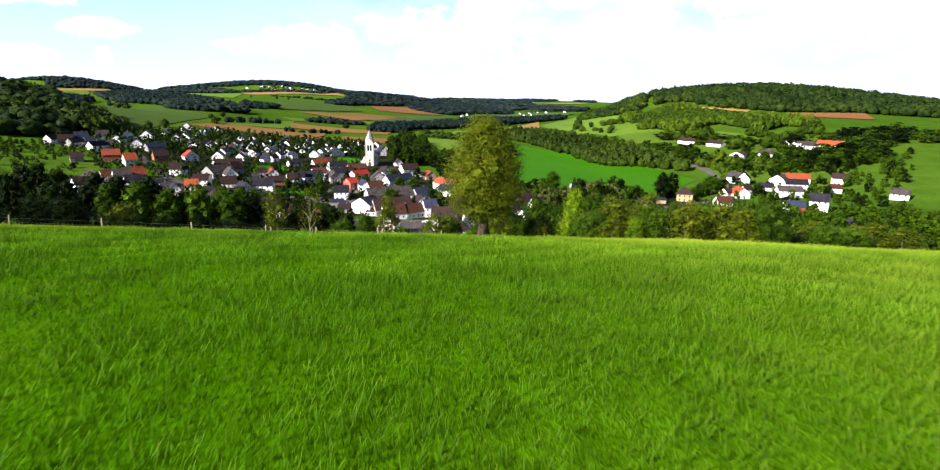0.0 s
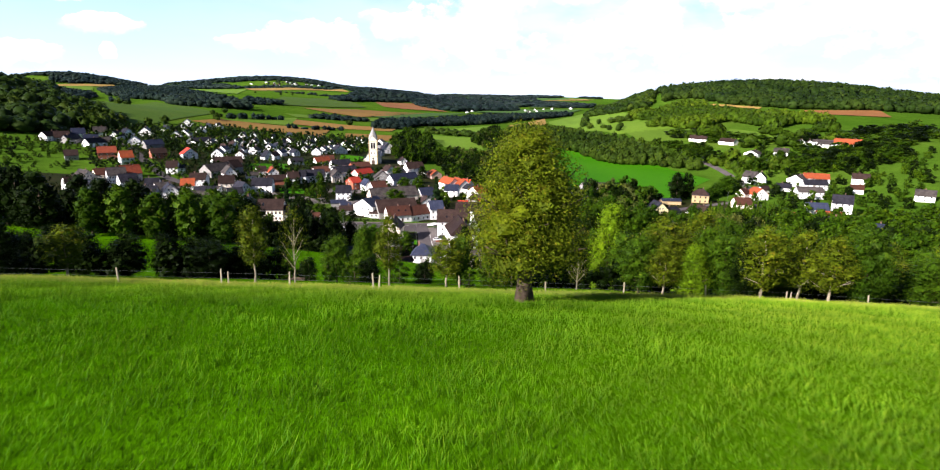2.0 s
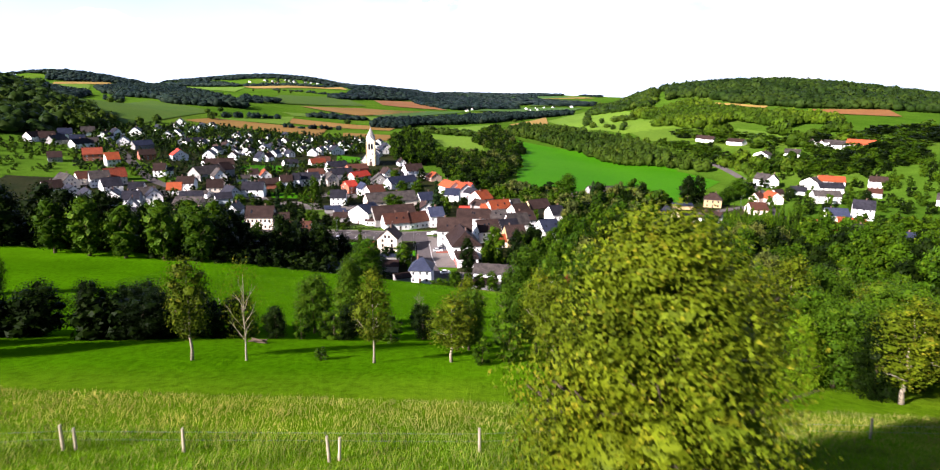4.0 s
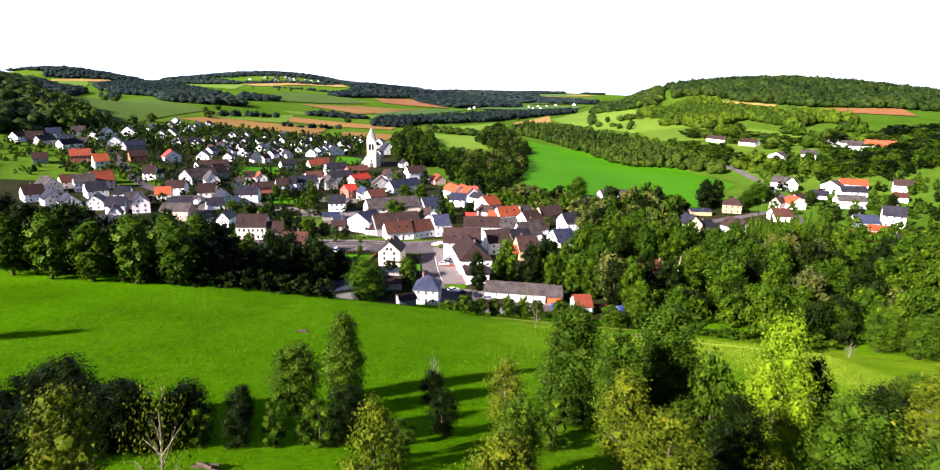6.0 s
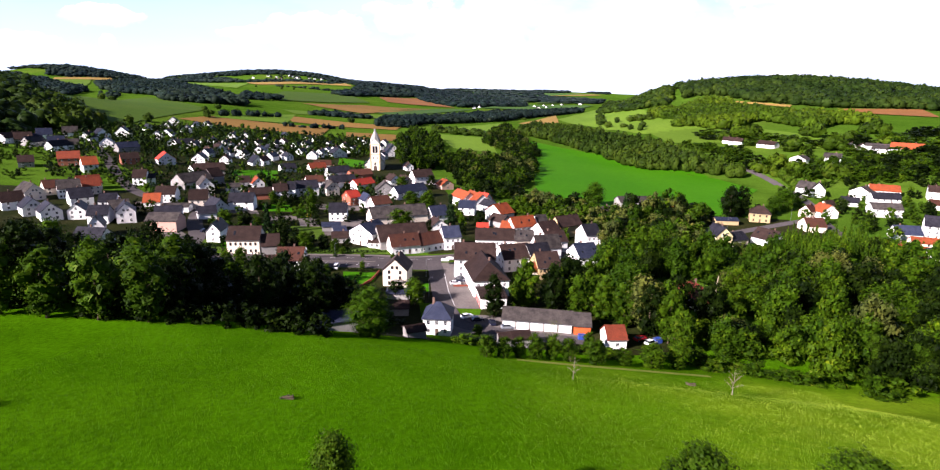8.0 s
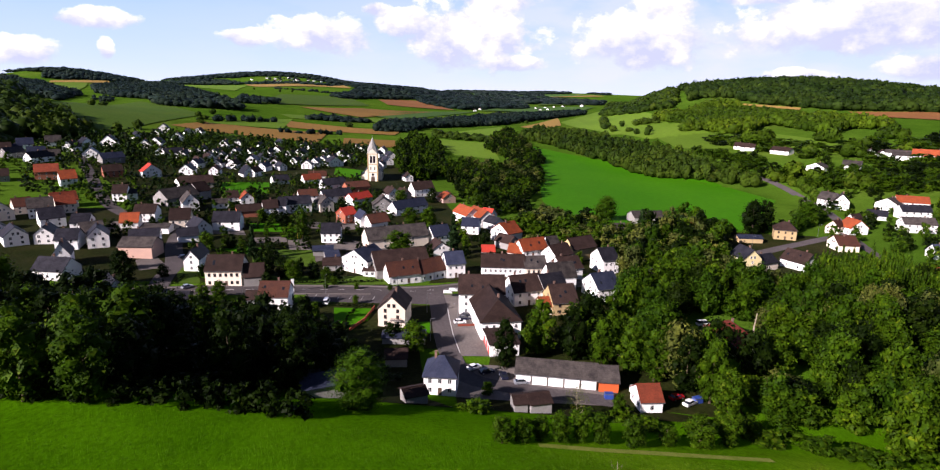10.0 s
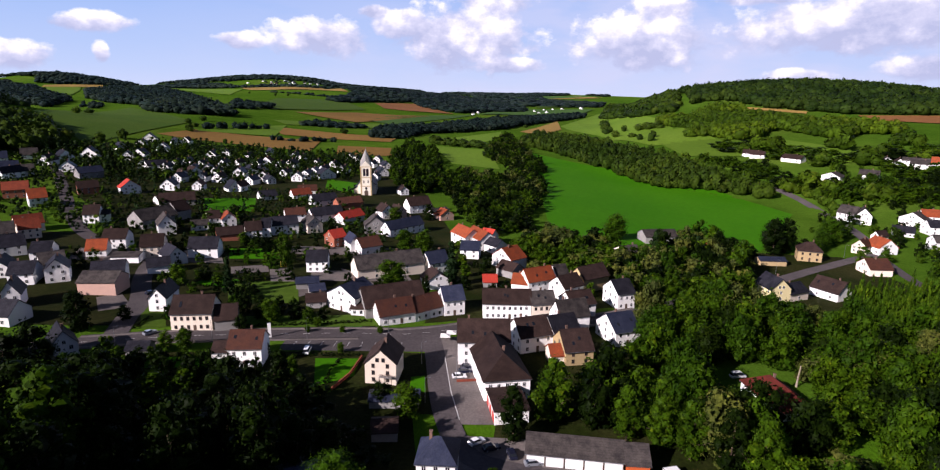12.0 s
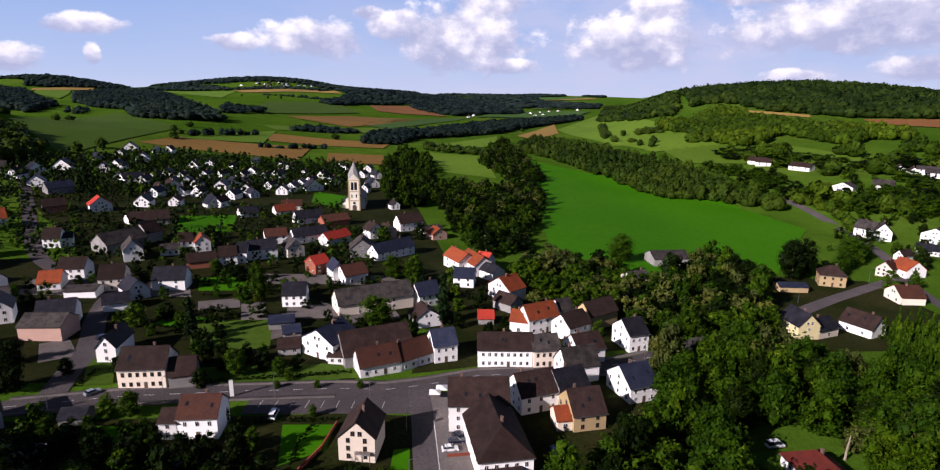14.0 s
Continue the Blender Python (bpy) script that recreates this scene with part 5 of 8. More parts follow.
house(5.3, 295.0, 8, 9.1, 13, 4.2, 0.5, "s", "white", "brown", 0, 1, garage=True)
house(-13.2, 267.6, -4, 8.4, 9.5, 5.6, 3.6, "H", "white", "blue", 3, 2, near=True)
house(18.3, 275.9, -9, 22.2, 9, 3.4, 2.6, "s", "grey", "grey", 0, 1, near=True, doors=5)
house(32.3, 273.2, -5, 5.2, 9, 3.4, 2.6, "s", "orange", "grey", 0, 1)
house(40.7, 262.3, 4, 5.6, 8, 3.4, 2.8, "s", "white", "rust", 1, 1, near=True)
house(7.2, 257.7, 8, 3.3, 5, 2.6, 0.9, "s", "grey", "brown", 0, 1)
house(12.2, 258.1, 14, 5.4, 6, 3.0, 1.2, "s", "grey", "brown", 0, 1)
house(-18.2, 256.7, 23, 5.5, 5, 2.4, 1.0, "s", "grey", "brown", 0, 1)
house(-26.7, 285.9, 5, 6.3, 7, 3.0, 1.5, "s", "grey", "brown", 0, 1)
house(-38.9, 252.6, 25, 10.5, 10, 3.2, 1.2, "s", "grey", "blue", 0, 1)
house(-26.2, 301.9, 3, 13.5, 6, 2.6, 0.5, "s", "grey", "blue", 0, 1)
house(237.5, 351.8, -22, 16.2, 11, 3.4, 3, "s", "white", "blue", 4, 1)
house(355.8, 476.3, -39, 13.0, 11, 5, 4, "s", "white", "grey", 3, 2)
house(306.8, 818.1, -40, 18.4, 9, 4, 3.5, "s", "white", "brown", 3, 2)
house(-382.0, 603.2, 75, 17.4, 10, 5, 4, "s", "white", "brown", 3, 2)
house(-361.1, 599.7, 77, 15.8, 9, 4.5, 4, "s", "grey", "slate", 3, 2)
house(-337.2, 592.9, 72, 16.8, 9, 4.5, 4, "s", "white", "slate", 3, 2)
house(-171.1, 360.0, 26, 6.2, 11, 6, 4.5, "f", "white", "slate", 2, 2)
house(-167.0, 345.1, -6, 13.0, 10, 4, 4, "s", "white", "slate", 3, 1)
house(75.5, 306.3, -83, 18.5, 11, 3.2, 3.6, "H", "white", "maroon", 3, 1, near=True)
house(266.4, 577.0, -62, 12.7, 9, 6.1, 5.0, "s", "white", "grey", 3, 2)
house(271.4, 564.5, -30, 9.9, 12, 6.6, 5.2, "f", "white", "grey", 2, 2)
house(234.5, 484.5, 8, 12.2, 11, 4.5, 4.6, "f", "white", "orange", 1, 2)
house(274.6, 528.8, -32, 12.0, 9, 3.3, 3.2, "s", "white", "slate", 3, 1)
house(298.4, 555.5, -56, 15.3, 11, 6.6, 4.2, "f", "white", "grey", 3, 2)
house(316.6, 553.4, -20, 20.4, 10, 6.1, 4.0, "s", "white", "orange", 5, 2)
house(304.5, 531.9, -6, 19.8, 10, 5.6, 3.8, "s", "white", "slate", 4, 2)
house(276.5, 490.2, -8, 19.1, 10, 5.8, 3.4, "s", "white", "grey", 4, 2)
house(263.5, 429.5, -30, 12.3, 12, 7.6, 5.0, "s", "white", "slate", 3, 3)
house(246.3, 427.2, -8, 13.8, 10, 3.5, 4.0, "s", "white", "blue", 3, 1)
house(243.5, 408.7, -18, 15.0, 8, 2.7, 2.4, "s", "cream", "orange", 3, 1)
house(205.9, 374.8, -41, 17.5, 11, 4.4, 4.0, "s", "white", "orange", 5, 1)
house(344.5, 536.2, -29, 12.7, 9, 6.2, 4.0, "s", "white", "brown", 3, 2)
house(327.9, 514.1, -30, 9.7, 9, 4.4, 3.1, "s", "white", "darkred", 2, 1)
house(-295.9, 536.6, 31, 13.9, 10, 6.0, 4.6, "s", "brick", "rust", 3, 2)
house(-269.7, 519.6, 42, 9.5, 11, 6.2, 5.0, "s", "white", "orange", 3, 2)
house(-247.0, 430.3, 55, 10.3, 14, 5.1, 4.6, "f", "cream", "grey", 2, 2)
house(-247.9, 446.8, 47, 8.4, 10, 4.6, 4.0, "s", "cream", "darkred", 2, 2)
house(-234.2, 440.5, 37, 11.5, 11, 6.0, 4.6, "s", "white", "grey", 6, 2)
house(-229.5, 454.0, 42, 9.5, 10, 5.6, 4.4, "s", "cream", "rust", 3, 2)
house(-238.2, 466.6, 45, 12.7, 10, 4.6, 4.2, "s", "cream", "rust", 3, 2)
house(-254.1, 420.7, 38, 8.7, 9, 3.2, 1.6, "s", "grey", "grey", 0, 1)
house(-1246.7, 3930.3, -10, 14, 10, 6, 4, "s", "white", "slate", 2, 2)
house(-1133.4, 3821.7, 30, 15.4, 10, 6, 4, "s", "white", "darkred", 2, 2)
house(-1105.9, 3951.6, -32, 12.7, 10, 6, 4, "s", "white", "slate", 2, 2)
house(-970.0, 3981.4, 30, 13.4, 10, 6, 4, "f", "white", "brown", 2, 2)
house(-1047.7, 3900.2, 35, 16.2, 10, 6, 4, "s", "white", "darkred", 2, 2)
house(-1187.5, 3898.6, -25, 12.7, 10, 6, 4, "f", "white", "slate", 2, 2)
house(-929.7, 4014.0, 44, 15.9, 10, 6, 4, "s", "white", "brown", 2, 2)
house(-1072.4, 3940.6, -33, 13.1, 10, 6, 4, "s", "white", "slate", 2, 2)
house(-1306.1, 3833.2, -21, 13.7, 10, 6, 4, "f", "white", "darkred", 2, 2)
house(-1154.6, 3799.6, -30, 12.9, 10, 6, 4, "s", "white", "darkred", 2, 2)
house(-1067.1, 3851.1, -39, 13.4, 10, 6, 4, "s", "white", "brown", 2, 2)
house(-1000.5, 3957.7, -26, 14.3, 10, 6, 4, "s", "white", "brown", 2, 2)
house(-40.7, 418.2, 27, 32.0, 11, 5.5, 5, "s", "cream", "grey", 2, 2)
house(-19.4, 427.6, 31, 10.1, 9, 5.5, 4.5, "s", "white", "blue", 3, 2)
house(-18.7, 403.8, 21, 10.7, 10, 4, 3.6, "f", "white", "brown", 1, 1)
house(-75.4, 419.7, 7, 9.5, 10, 5.5, 4, "s", "white", "slate", 3, 2)
house(-73.6, 395.7, 14, 9.2, 9, 3, 1.2, "s", "grey", "blue", 0, 1)
house(-67.1, 386.9, 21, 6.2, 8, 3, 1.6, "s", "grey", "blue", 0, 1)
house(-64.7, 374.0, 13, 7.4, 8, 3, 2, "s", "grey", "brown", 2, 1)
house(-133.6, 434.0, 7, 13.6, 10, 5.2, 4.4, "s", "white", "slate", 2, 2)
house(-156.0, 430.3, 17, 9.9, 13, 6, 4.5, "s", "cream", "brown", 3, 2)
house(-181.1, 443.1, 8, 11.0, 10, 5.5, 3.8, "s", "white", "brown", 3, 2)
house(-181.5, 428.6, 18, 8.6, 11, 3.5, 4, "s", "white", "orange", 2, 1)
house(-163.8, 420.7, 7, 12.2, 9, 3.2, 1.2, "s", "white", "grey", 0, 1)
house(-139.9, 421.8, 45, 8.6, 12, 4.5, 4, "f", "white", "slate", 1, 2)
house(-141.6, 408.0, 28, 9.3, 8, 3.6, 3, "s", "white", "slate", 0, 1)
house(-182.5, 493.1, 61, 22.2, 14, 5.5, 5, "s", "grey", "grey", 0, 1)
house(-169.6, 474.2, 31, 8.9, 14, 6, 5, "f", "white", "grey", 1, 2)
house(-177.9, 512.9, 59, 9.2, 12, 6, 5, "s", "grey", "brown", 0, 1)
house(-157.7, 487.1, 24, 9.4, 9, 3.5, 2, "s", "white", "grey", 1, 1)
house(-153.5, 497.7, 31, 7.0, 10, 5.5, 3.5, "s", "white", "brown", 2, 2)
house(-144.6, 496.6, 28, 7.9, 10, 5.5, 3.5, "f", "white", "orange", 2, 2)
house(-132.9, 467.5, 27, 13.4, 9, 4, 3.2, "s", "brick", "brown", 0, 1)
house(-122.7, 474.3, 24, 8.3, 10, 5, 4, "s", "white", "brown", 2, 2)
house(-117.7, 478.4, 9, 5.2, 10, 6, 4, "s", "white", "slate", 1, 2)
house(-109.3, 486.7, 28, 14.9, 10, 6, 4, "s", "white", "slate", 4, 2)
house(-94.1, 493.4, 33, 9.0, 11, 5.6, 4, "f", "cream", "grey", 2, 2)
house(-111.9, 518.4, 24, 12.1, 10, 5, 3.5, "s", "white", "darkred", 3, 2)
house(-93.4, 524.8, 36, 20.4, 10, 5, 4, "s", "white", "slate", 2, 2)
house(-105.9, 573.5, 37, 17.9, 10, 4.5, 4, "s", "white", "slate", 2, 2)
house(-87.7, 570.1, 36, 18.2, 10, 4, 3.5, "s", "brick", "darkred", 0, 1)
house(-76.8, 523.7, 53, 17.2, 9, 4.5, 3.5, "s", "white", "red", 2, 1)
house(-74.0, 466.6, 47, 8.2, 9, 5.5, 3.5, "s", "brick", "red", 2, 2)
house(-64.0, 457.0, 28, 5.8, 11, 5.5, 3.6, "f", "white", "blue", 1, 2)
house(-55.3, 454.6, 37, 11.8, 10, 4.5, 4, "s", "white", "darkred", 2, 1)
house(-59.8, 497.6, 11, 12.7, 12, 5.5, 5, "f", "grey", "grey", 1, 2)
house(-41.5, 501.3, 46, 26.1, 9, 5, 4.2, "s", "white", "blue", 5, 2)
house(-57.8, 541.1, 33, 8.8, 11, 5.5, 4, "f", "white", "brown", 2, 2)
house(-49.7, 543.8, 44, 9.1, 8, 5, 4, "f", "pink", "brown", 1, 2)
house(-38.6, 566.7, 33, 16.7, 10, 6, 5, "s", "white", "brown", 4, 2)
house(-24.3, 564.2, 42, 15.0, 8, 3, 1.5, "s", "white", "grey", 0, 1)
house(-19.5, 546.7, 29, 10.0, 9, 4, 3.4, "f", "pink", "orange", 1, 1)
house(-11.4, 483.6, -61, 17.2, 10, 6, 4, "s", "white", "orange", 2, 2)
house(-3.3, 478.8, -65, 18.6, 10, 6, 4, "s", "white", "orange", 2, 2)
house(-5.1, 453.4, -8, 9.6, 10, 5, 3.6, "s", "white", "blue", 2, 2)
house(3.9, 483.4, -33, 7.3, 9, 5, 3.8, "s", "white", "red", 1, 2)
house(10.6, 437.2, -51, 14.1, 10, 6, 4.6, "f", "white", "orange", 2, 2)
house(6.1, 466.7, -51, 9.8, 8, 4.5, 3, "s", "white", "slate", 1, 1)
house(11.1, 423.2, -45, 10.0, 8, 4, 3, "s", "grey", "brown", 0, 1)
house(3.9, 407.0, 2, 6.1, 6, 3, 2.4, "s", "grey", "red", 0, 1)
house(-243.9, 575.9, 40, 13.0, 10, 5, 5, "f", "white", "red", 2, 2)
house(-265.5, 563.0, 38, 12.6, 10, 5, 4, "s", "brick", "brown", 3, 2)
house(-296.2, 618.1, 53, 17.6, 10, 5, 4, "s", "grey", "blue", 2, 2)
house(-221.1, 490.9, 14, 8.2, 10, 5.5, 4.5, "s", "white", "brown", 3, 2)
house(-215.6, 495.4, 28, 5.3, 8, 5, 2, "s", "white", "slate", 1, 2)
house(-202.8, 554.1, 47, 21.1, 10, 4, 3, "s", "white", "brown", 2, 1)
house(-129.4, 613.7, 14, 14.2, 10, 3.5, 3.5, "s", "white", "darkred", 2, 1)
house(-275.2, 679.5, 51, 17.9, 12, 4.5, 4, "s", "white", "slate", 2, 1)
house(129.8, 400.7, 7, 9.2, 12, 6, 4.5, "f", "yellow", "slate", 1, 2, near=True)
house(153.6, 409.1, -62, 13.1, 10, 4.2, 4.5, "s", "white", "brown", 2, 1, near=True)
house(139.8, 403.8, 25, 11.9, 10, 4, 3, "s", "cream", "slate", 1, 1)
house(182.0, 471.2, -21, 11.9, 10, 6.2, 4, "H", "ochre", "brown", 3, 2, near=True)
house(197.9, 450.2, -94, 13.0, 11, 4, 4, "f", "cream", "darkred", 2, 1)
house(250.3, 519.9, -68, 5.8, 9, 3, 3, "f", "white", "brown", 1, 1)
house(82.0, 462.0, 20, 10.4, 10, 4, 2.4, "s", "cream", "grey", 1, 1)
house(110.1, 500.6, 6, 20.1, 14, 5, 3, "s", "grey", "grey", 0, 1)
house(157.7, 462.3, -4, 13.7, 8, 3, 1.2, "s", "ochre", "blue", 0, 1)
house(126.6, 476.5, -4, 8.4, 9, 4, 3, "s", "pink", "orange", 1, 1)
house(308.2, 807.1, -34, 14.7, 10, 4.5, 3.5, "s", "white", "brown", 2, 2)
house(327.0, 772.8, -58, 21.1, 10, 4.5, 3.5, "s", "white", "brown", 3, 2)
house(319.5, 688.9, -57, 16.5, 11, 4.5, 3.5, "f", "white", "grey", 2, 2)
house(346.6, 678.3, -40, 15.1, 10, 5, 4, "s", "white", "grey", 3, 2)
house(396.8, 712.5, -23, 7.5, 9, 5, 3.5, "f", "white", "brown", 2, 2)
house(407.3, 700.2, -41, 15.8, 12, 5, 3, "s", "white", "grey", 3, 2)
house(425.2, 689.3, -38, 26.9, 12, 5.5, 5, "s", "white", "orange", 3, 2)
house(411.4, 709.6, -39, 24.5, 12, 5.5, 2.5, "s", "white", "grey", 4, 2)
house(395.3, 727.7, -24, 9.6, 9, 4.5, 3, "f", "white", "grey", 1, 2)
house(219.5, 487.9, -49, 7.5, 10, 4.8, 3.6, "f", "cream", "darkred", 3, 2)
house(218.6, 364.6, -7, 12.8, 10, 4.8, 3.6, "s", "white", "slate", 3, 2)
house(-199.6, 551.0, 28, 21.5, 10, 3.7, 4.7, "s", "grey", "brown", 4, 2)
house(-128.6, 597.1, 34, 14.1, 10, 3.2, 3.9, "s", "white", "rust", 2, 2)
house(-183.6, 611.5, 43, 10.8, 10, 3.4, 5.5, "f", "white", "slate", 2, 2)
house(-149.7, 585.1, 35, 12.2, 10, 3.2, 3.5, "s", "white", "slate", 3, 2)
house(-234.4, 659.9, 52, 15.5, 10, 3.9, 5.5, "f", "white", "brown", 2, 2)
house(-132.3, 696.5, 41, 16.9, 10, 3.9, 5.5, "f", "white", "slate", 2, 2)
house(-351.7, 675.2, 55, 13.3, 9.8, 4.2, 5.6, "f", "white", "slate", 2, 2)
house(-348.2, 699.9, 14, 14.0, 11.4, 4.2, 5.9, "f", "white", "slate", 2, 2)
house(-350.3, 759.6, 51, 9.4, 9.1, 4.2, 4.0, "f", "white", "slate", 2, 2)
house(-320.3, 711.6, 19, 9.9, 11.3, 4.2, 4.1, "f", "white", "slate", 2, 2)
house(-317.2, 725.7, 2, 12.5, 10.9, 4.2, 5.3, "f", "white", "slate", 2, 2)
house(-351.2, 794.1, 1, 9.8, 9.3, 4.2, 4.1, "f", "white", "slate", 2, 2)
house(-361.5, 833.8, 17, 13.3, 11.6, 4.2, 5.6, "f", "white", "slate", 2, 2)
house(-320.9, 779.7, 16, 12.2, 10.6, 4.2, 5.1, "f", "white", "slate", 2, 2)
house(-333.2, 840.4, 46, 8.8, 9.7, 4.2, 3.7, "f", "white", "slate", 2, 2)
house(-329.8, 851.0, -2, 10.3, 10.2, 4.2, 4.3, "f", "white", "brown", 2, 2)
house(-265.8, 765.1, -4, 11.5, 11.7, 4.2, 4.8, "f", "white", "slate", 2, 2)
house(-261.0, 791.5, 11, 8.0, 9.5, 4.2, 3.3, "f", "white", "slate", 2, 2)
house(-236.4, 781.5, -14, 9.0, 9.4, 4.2, 3.8, "f", "white", "slate", 2, 2)
house(-223.6, 830.7, 39, 9.5, 10.3, 4.2, 4.0, "f", "white", "slate", 2, 2)
house(-208.8, 761.0, -9, 9.9, 9.0, 4.2, 4.1, "f", "white", "darkred", 2, 2)
house(-191.9, 745.4, -17, 7.0, 9.6, 4.2, 2.9, "f", "white", "slate", 2, 2)
house(-182.8, 752.2, -11, 10.8, 11.9, 4.2, 4.5, "f", "white", "slate", 2, 2)
house(-197.5, 818.0, -11, 7.9, 11.6, 4.2, 3.3, "f", "white", "slate", 2, 2)
house(-185.8, 807.9, -4, 7.8, 9.9, 4.2, 3.3, "f", "white", "slate", 2, 2)
house(-161.6, 771.0, -13, 7.0, 10.6, 4.2, 2.9, "f", "white", "slate", 2, 2)
house(-141.6, 757.4, -15, 10.1, 9.5, 4.2, 4.2, "f", "white", "slate", 2, 2)
house(-126.9, 728.9, -16, 9.0, 11.9, 4.2, 3.8, "f", "white", "slate", 2, 2)
house(-138.8, 829.6, -0, 9.2, 9.9, 4.2, 3.9, "f", "white", "slate", 2, 2)
house(-128.8, 814.0, -9, 7.7, 10.2, 4.2, 3.2, "f", "white", "slate", 2, 2)
house(-106.5, 780.9, -18, 7.3, 9.8, 4.2, 3.1, "f", "white", "slate", 2, 2)
house(-106.8, 822.0, -11, 8.4, 9.9, 4.2, 3.5, "f", "white", "slate", 2, 2)
house(-89.5, 778.8, 28, 8.5, 10.8, 4.2, 3.6, "f", "white", "slate", 2, 2)
house(-86.3, 727.8, 28, 11.1, 11.0, 4.2, 4.7, "f", "white", "slate", 2, 2)
house(-91.2, 700.4, -11, 7.4, 9.2, 4.2, 3.1, "f", "white", "slate", 2, 2)
house(-80.7, 790.1, -13, 7.0, 11.5, 4.2, 2.9, "f", "white", "slate", 2, 2)
house(-235.6, 683.6, 13, 10.0, 11.1, 4.2, 4.2, "f", "white", "slate", 2, 2)
house(-211.6, 645.6, -4, 9.2, 10.4, 4.2, 3.9, "f", "white", "brown", 2, 2)
house(-227.2, 678.7, -4, 7.6, 9.2, 4.2, 3.2, "f", "white", "slate", 2, 2)
house(-183.6, 612.3, -13, 8.4, 11.8, 4.2, 3.5, "f", "white", "darkred", 2, 2)
house(-206.1, 677.7, 2, 10.8, 11.5, 4.2, 4.5, "f", "white", "blue", 2, 2)
house(-185.4, 644.4, -14, 8.0, 10.6, 4.2, 3.4, "f", "white", "blue", 2, 2)
house(-183.5, 673.5, 8, 8.4, 10.1, 4.2, 3.5, "f", "white", "darkred", 2, 2)
house(-169.3, 654.2, 39, 7.0, 11.5, 4.2, 2.9, "f", "white", "slate", 2, 2)
house(-154.0, 672.7, 5, 9.3, 9.1, 4.2, 3.9, "f", "white", "slate", 2, 2)
house(-151.1, 688.8, -12, 9.6, 10.9, 4.2, 4.0, "f", "white", "blue", 2, 2)
house(-271.4, 699.2, -1, 7.6, 9.4, 4.2, 3.2, "f", "white", "slate", 2, 2)
house(-268.1, 674.0, 0, 8.9, 11.8, 4.2, 3.8, "f", "white", "slate", 2, 2)
house(-290.0, 679.8, 18, 7.0, 10.0, 4.2, 2.9, "f", "white", "slate", 2, 2)
house(-269.0, 718.7, 6, 7.2, 11.7, 4.2, 3.0, "f", "white", "slate", 2, 2)
house(-246.9, 680.2, 6, 7.8, 11.3, 4.2, 3.3, "f", "white", "slate", 2, 2)
house(-253.2, 710.6, -10, 7.0, 10.8, 4.2, 3.0, "f", "white", "slate", 2, 2)
house(-228.9, 597.4, 8, 10.4, 11.6, 4.2, 4.4, "f", "white", "slate", 2, 2)
house(-238.2, 632.1, -8, 8.1, 10.3, 4.2, 3.4, "f", "white", "blue", 2, 2)
house(-213.1, 742.6, -15, 8.4, 9.6, 4.2, 3.5, "f", "white", "slate", 2, 2)
house(-202.6, 705.8, 41, 7.9, 10.8, 4.2, 3.3, "f", "white", "slate", 2, 2)
house(-224.0, 644.8, -3, 7.2, 10.0, 4.2, 3.0, "f", "white", "slate", 2, 2)
house(-241.4, 652.6, 47, 7.4, 9.3, 4.2, 3.1, "f", "white", "brown", 2, 2)
house(-149.6, 711.9, -5, 7.7, 9.9, 4.2, 3.2, "f", "white", "blue", 2, 2)
house(-146.2, 730.0, -21, 7.0, 10.9, 4.2, 2.9, "f", "white", "slate", 2, 2)
house(-113.8, 778.5, -10, 7.3, 12.0, 4.2, 3.1, "f", "white", "slate", 2, 2)
house(-239.5, 726.4, -5, 7.1, 11.2, 4.2, 3.0, "f", "white", "slate", 2, 2)
house(-228.7, 733.0, -13, 7.2, 12.0, 4.2, 3.0, "f", "white", "brown", 2, 2)
house(-193.4, 709.2, 40, 7.0, 11.8, 4.2, 2.9, "f", "white", "slate", 2, 2)
house(-172.3, 695.5, -17, 7.0, 9.7, 4.2, 2.9, "f", "white", "slate", 2, 2)
house(-56.4, 633.2, 26, 7.0, 10.0, 4.2, 2.9, "f", "white", "brown", 2, 2)
house(-211.5, 607.8, 6, 7.6, 10.4, 4.2, 3.2, "f", "white", "darkred", 2, 2)
house(-324.4, 632.5, 23, 11.1, 9.4, 4.2, 4.6, "f", "white", "blue", 2, 2)
house(-353.0, 648.2, 2, 11.6, 11.4, 4.2, 4.9, "f", "white", "brown", 2, 2)
house(-376.2, 604.3, 36, 12.6, 10.7, 4.2, 5.3, "s", "grey", "brown", 2, 2)
house(-381.0, 637.2, 35, 11.8, 11.7, 4.2, 5.0, "s", "white", "blue", 2, 2)
house(-370.6, 610.6, 35, 10.1, 9.5, 4.2, 4.2, "s", "white", "blue", 2, 2)
house(-349.9, 605.5, 34, 12.3, 9.2, 4.2, 5.2, "s", "white", "blue", 2, 2)
house(-376.0, 665.2, 33, 12.2, 9.4, 4.2, 5.1, "s", "white", "grey", 2, 2)
house(-314.8, 519.5, 36, 9.4, 11.1, 4.2, 4.0, "s", "grey", "brown", 2, 2)
house(-335.4, 602.1, 33, 10.9, 9.8, 4.2, 4.6, "s", "white", "grey", 2, 2)
house(-240.9, 405.5, 47, 10.2, 11.7, 5, 4.3, "s", "white", "brown", 2, 2)
house(-223.4, 395.4, 46, 9.7, 11.5, 5, 4.1, "f", "white", "slate", 2, 2)
house(-209.4, 387.8, 45, 9.3, 11.6, 5, 3.9, "f", "white", "slate", 2, 2)
house(-200.6, 392.6, 18, 7.9, 10.5, 5, 3.3, "f", "white", "slate", 2, 2)
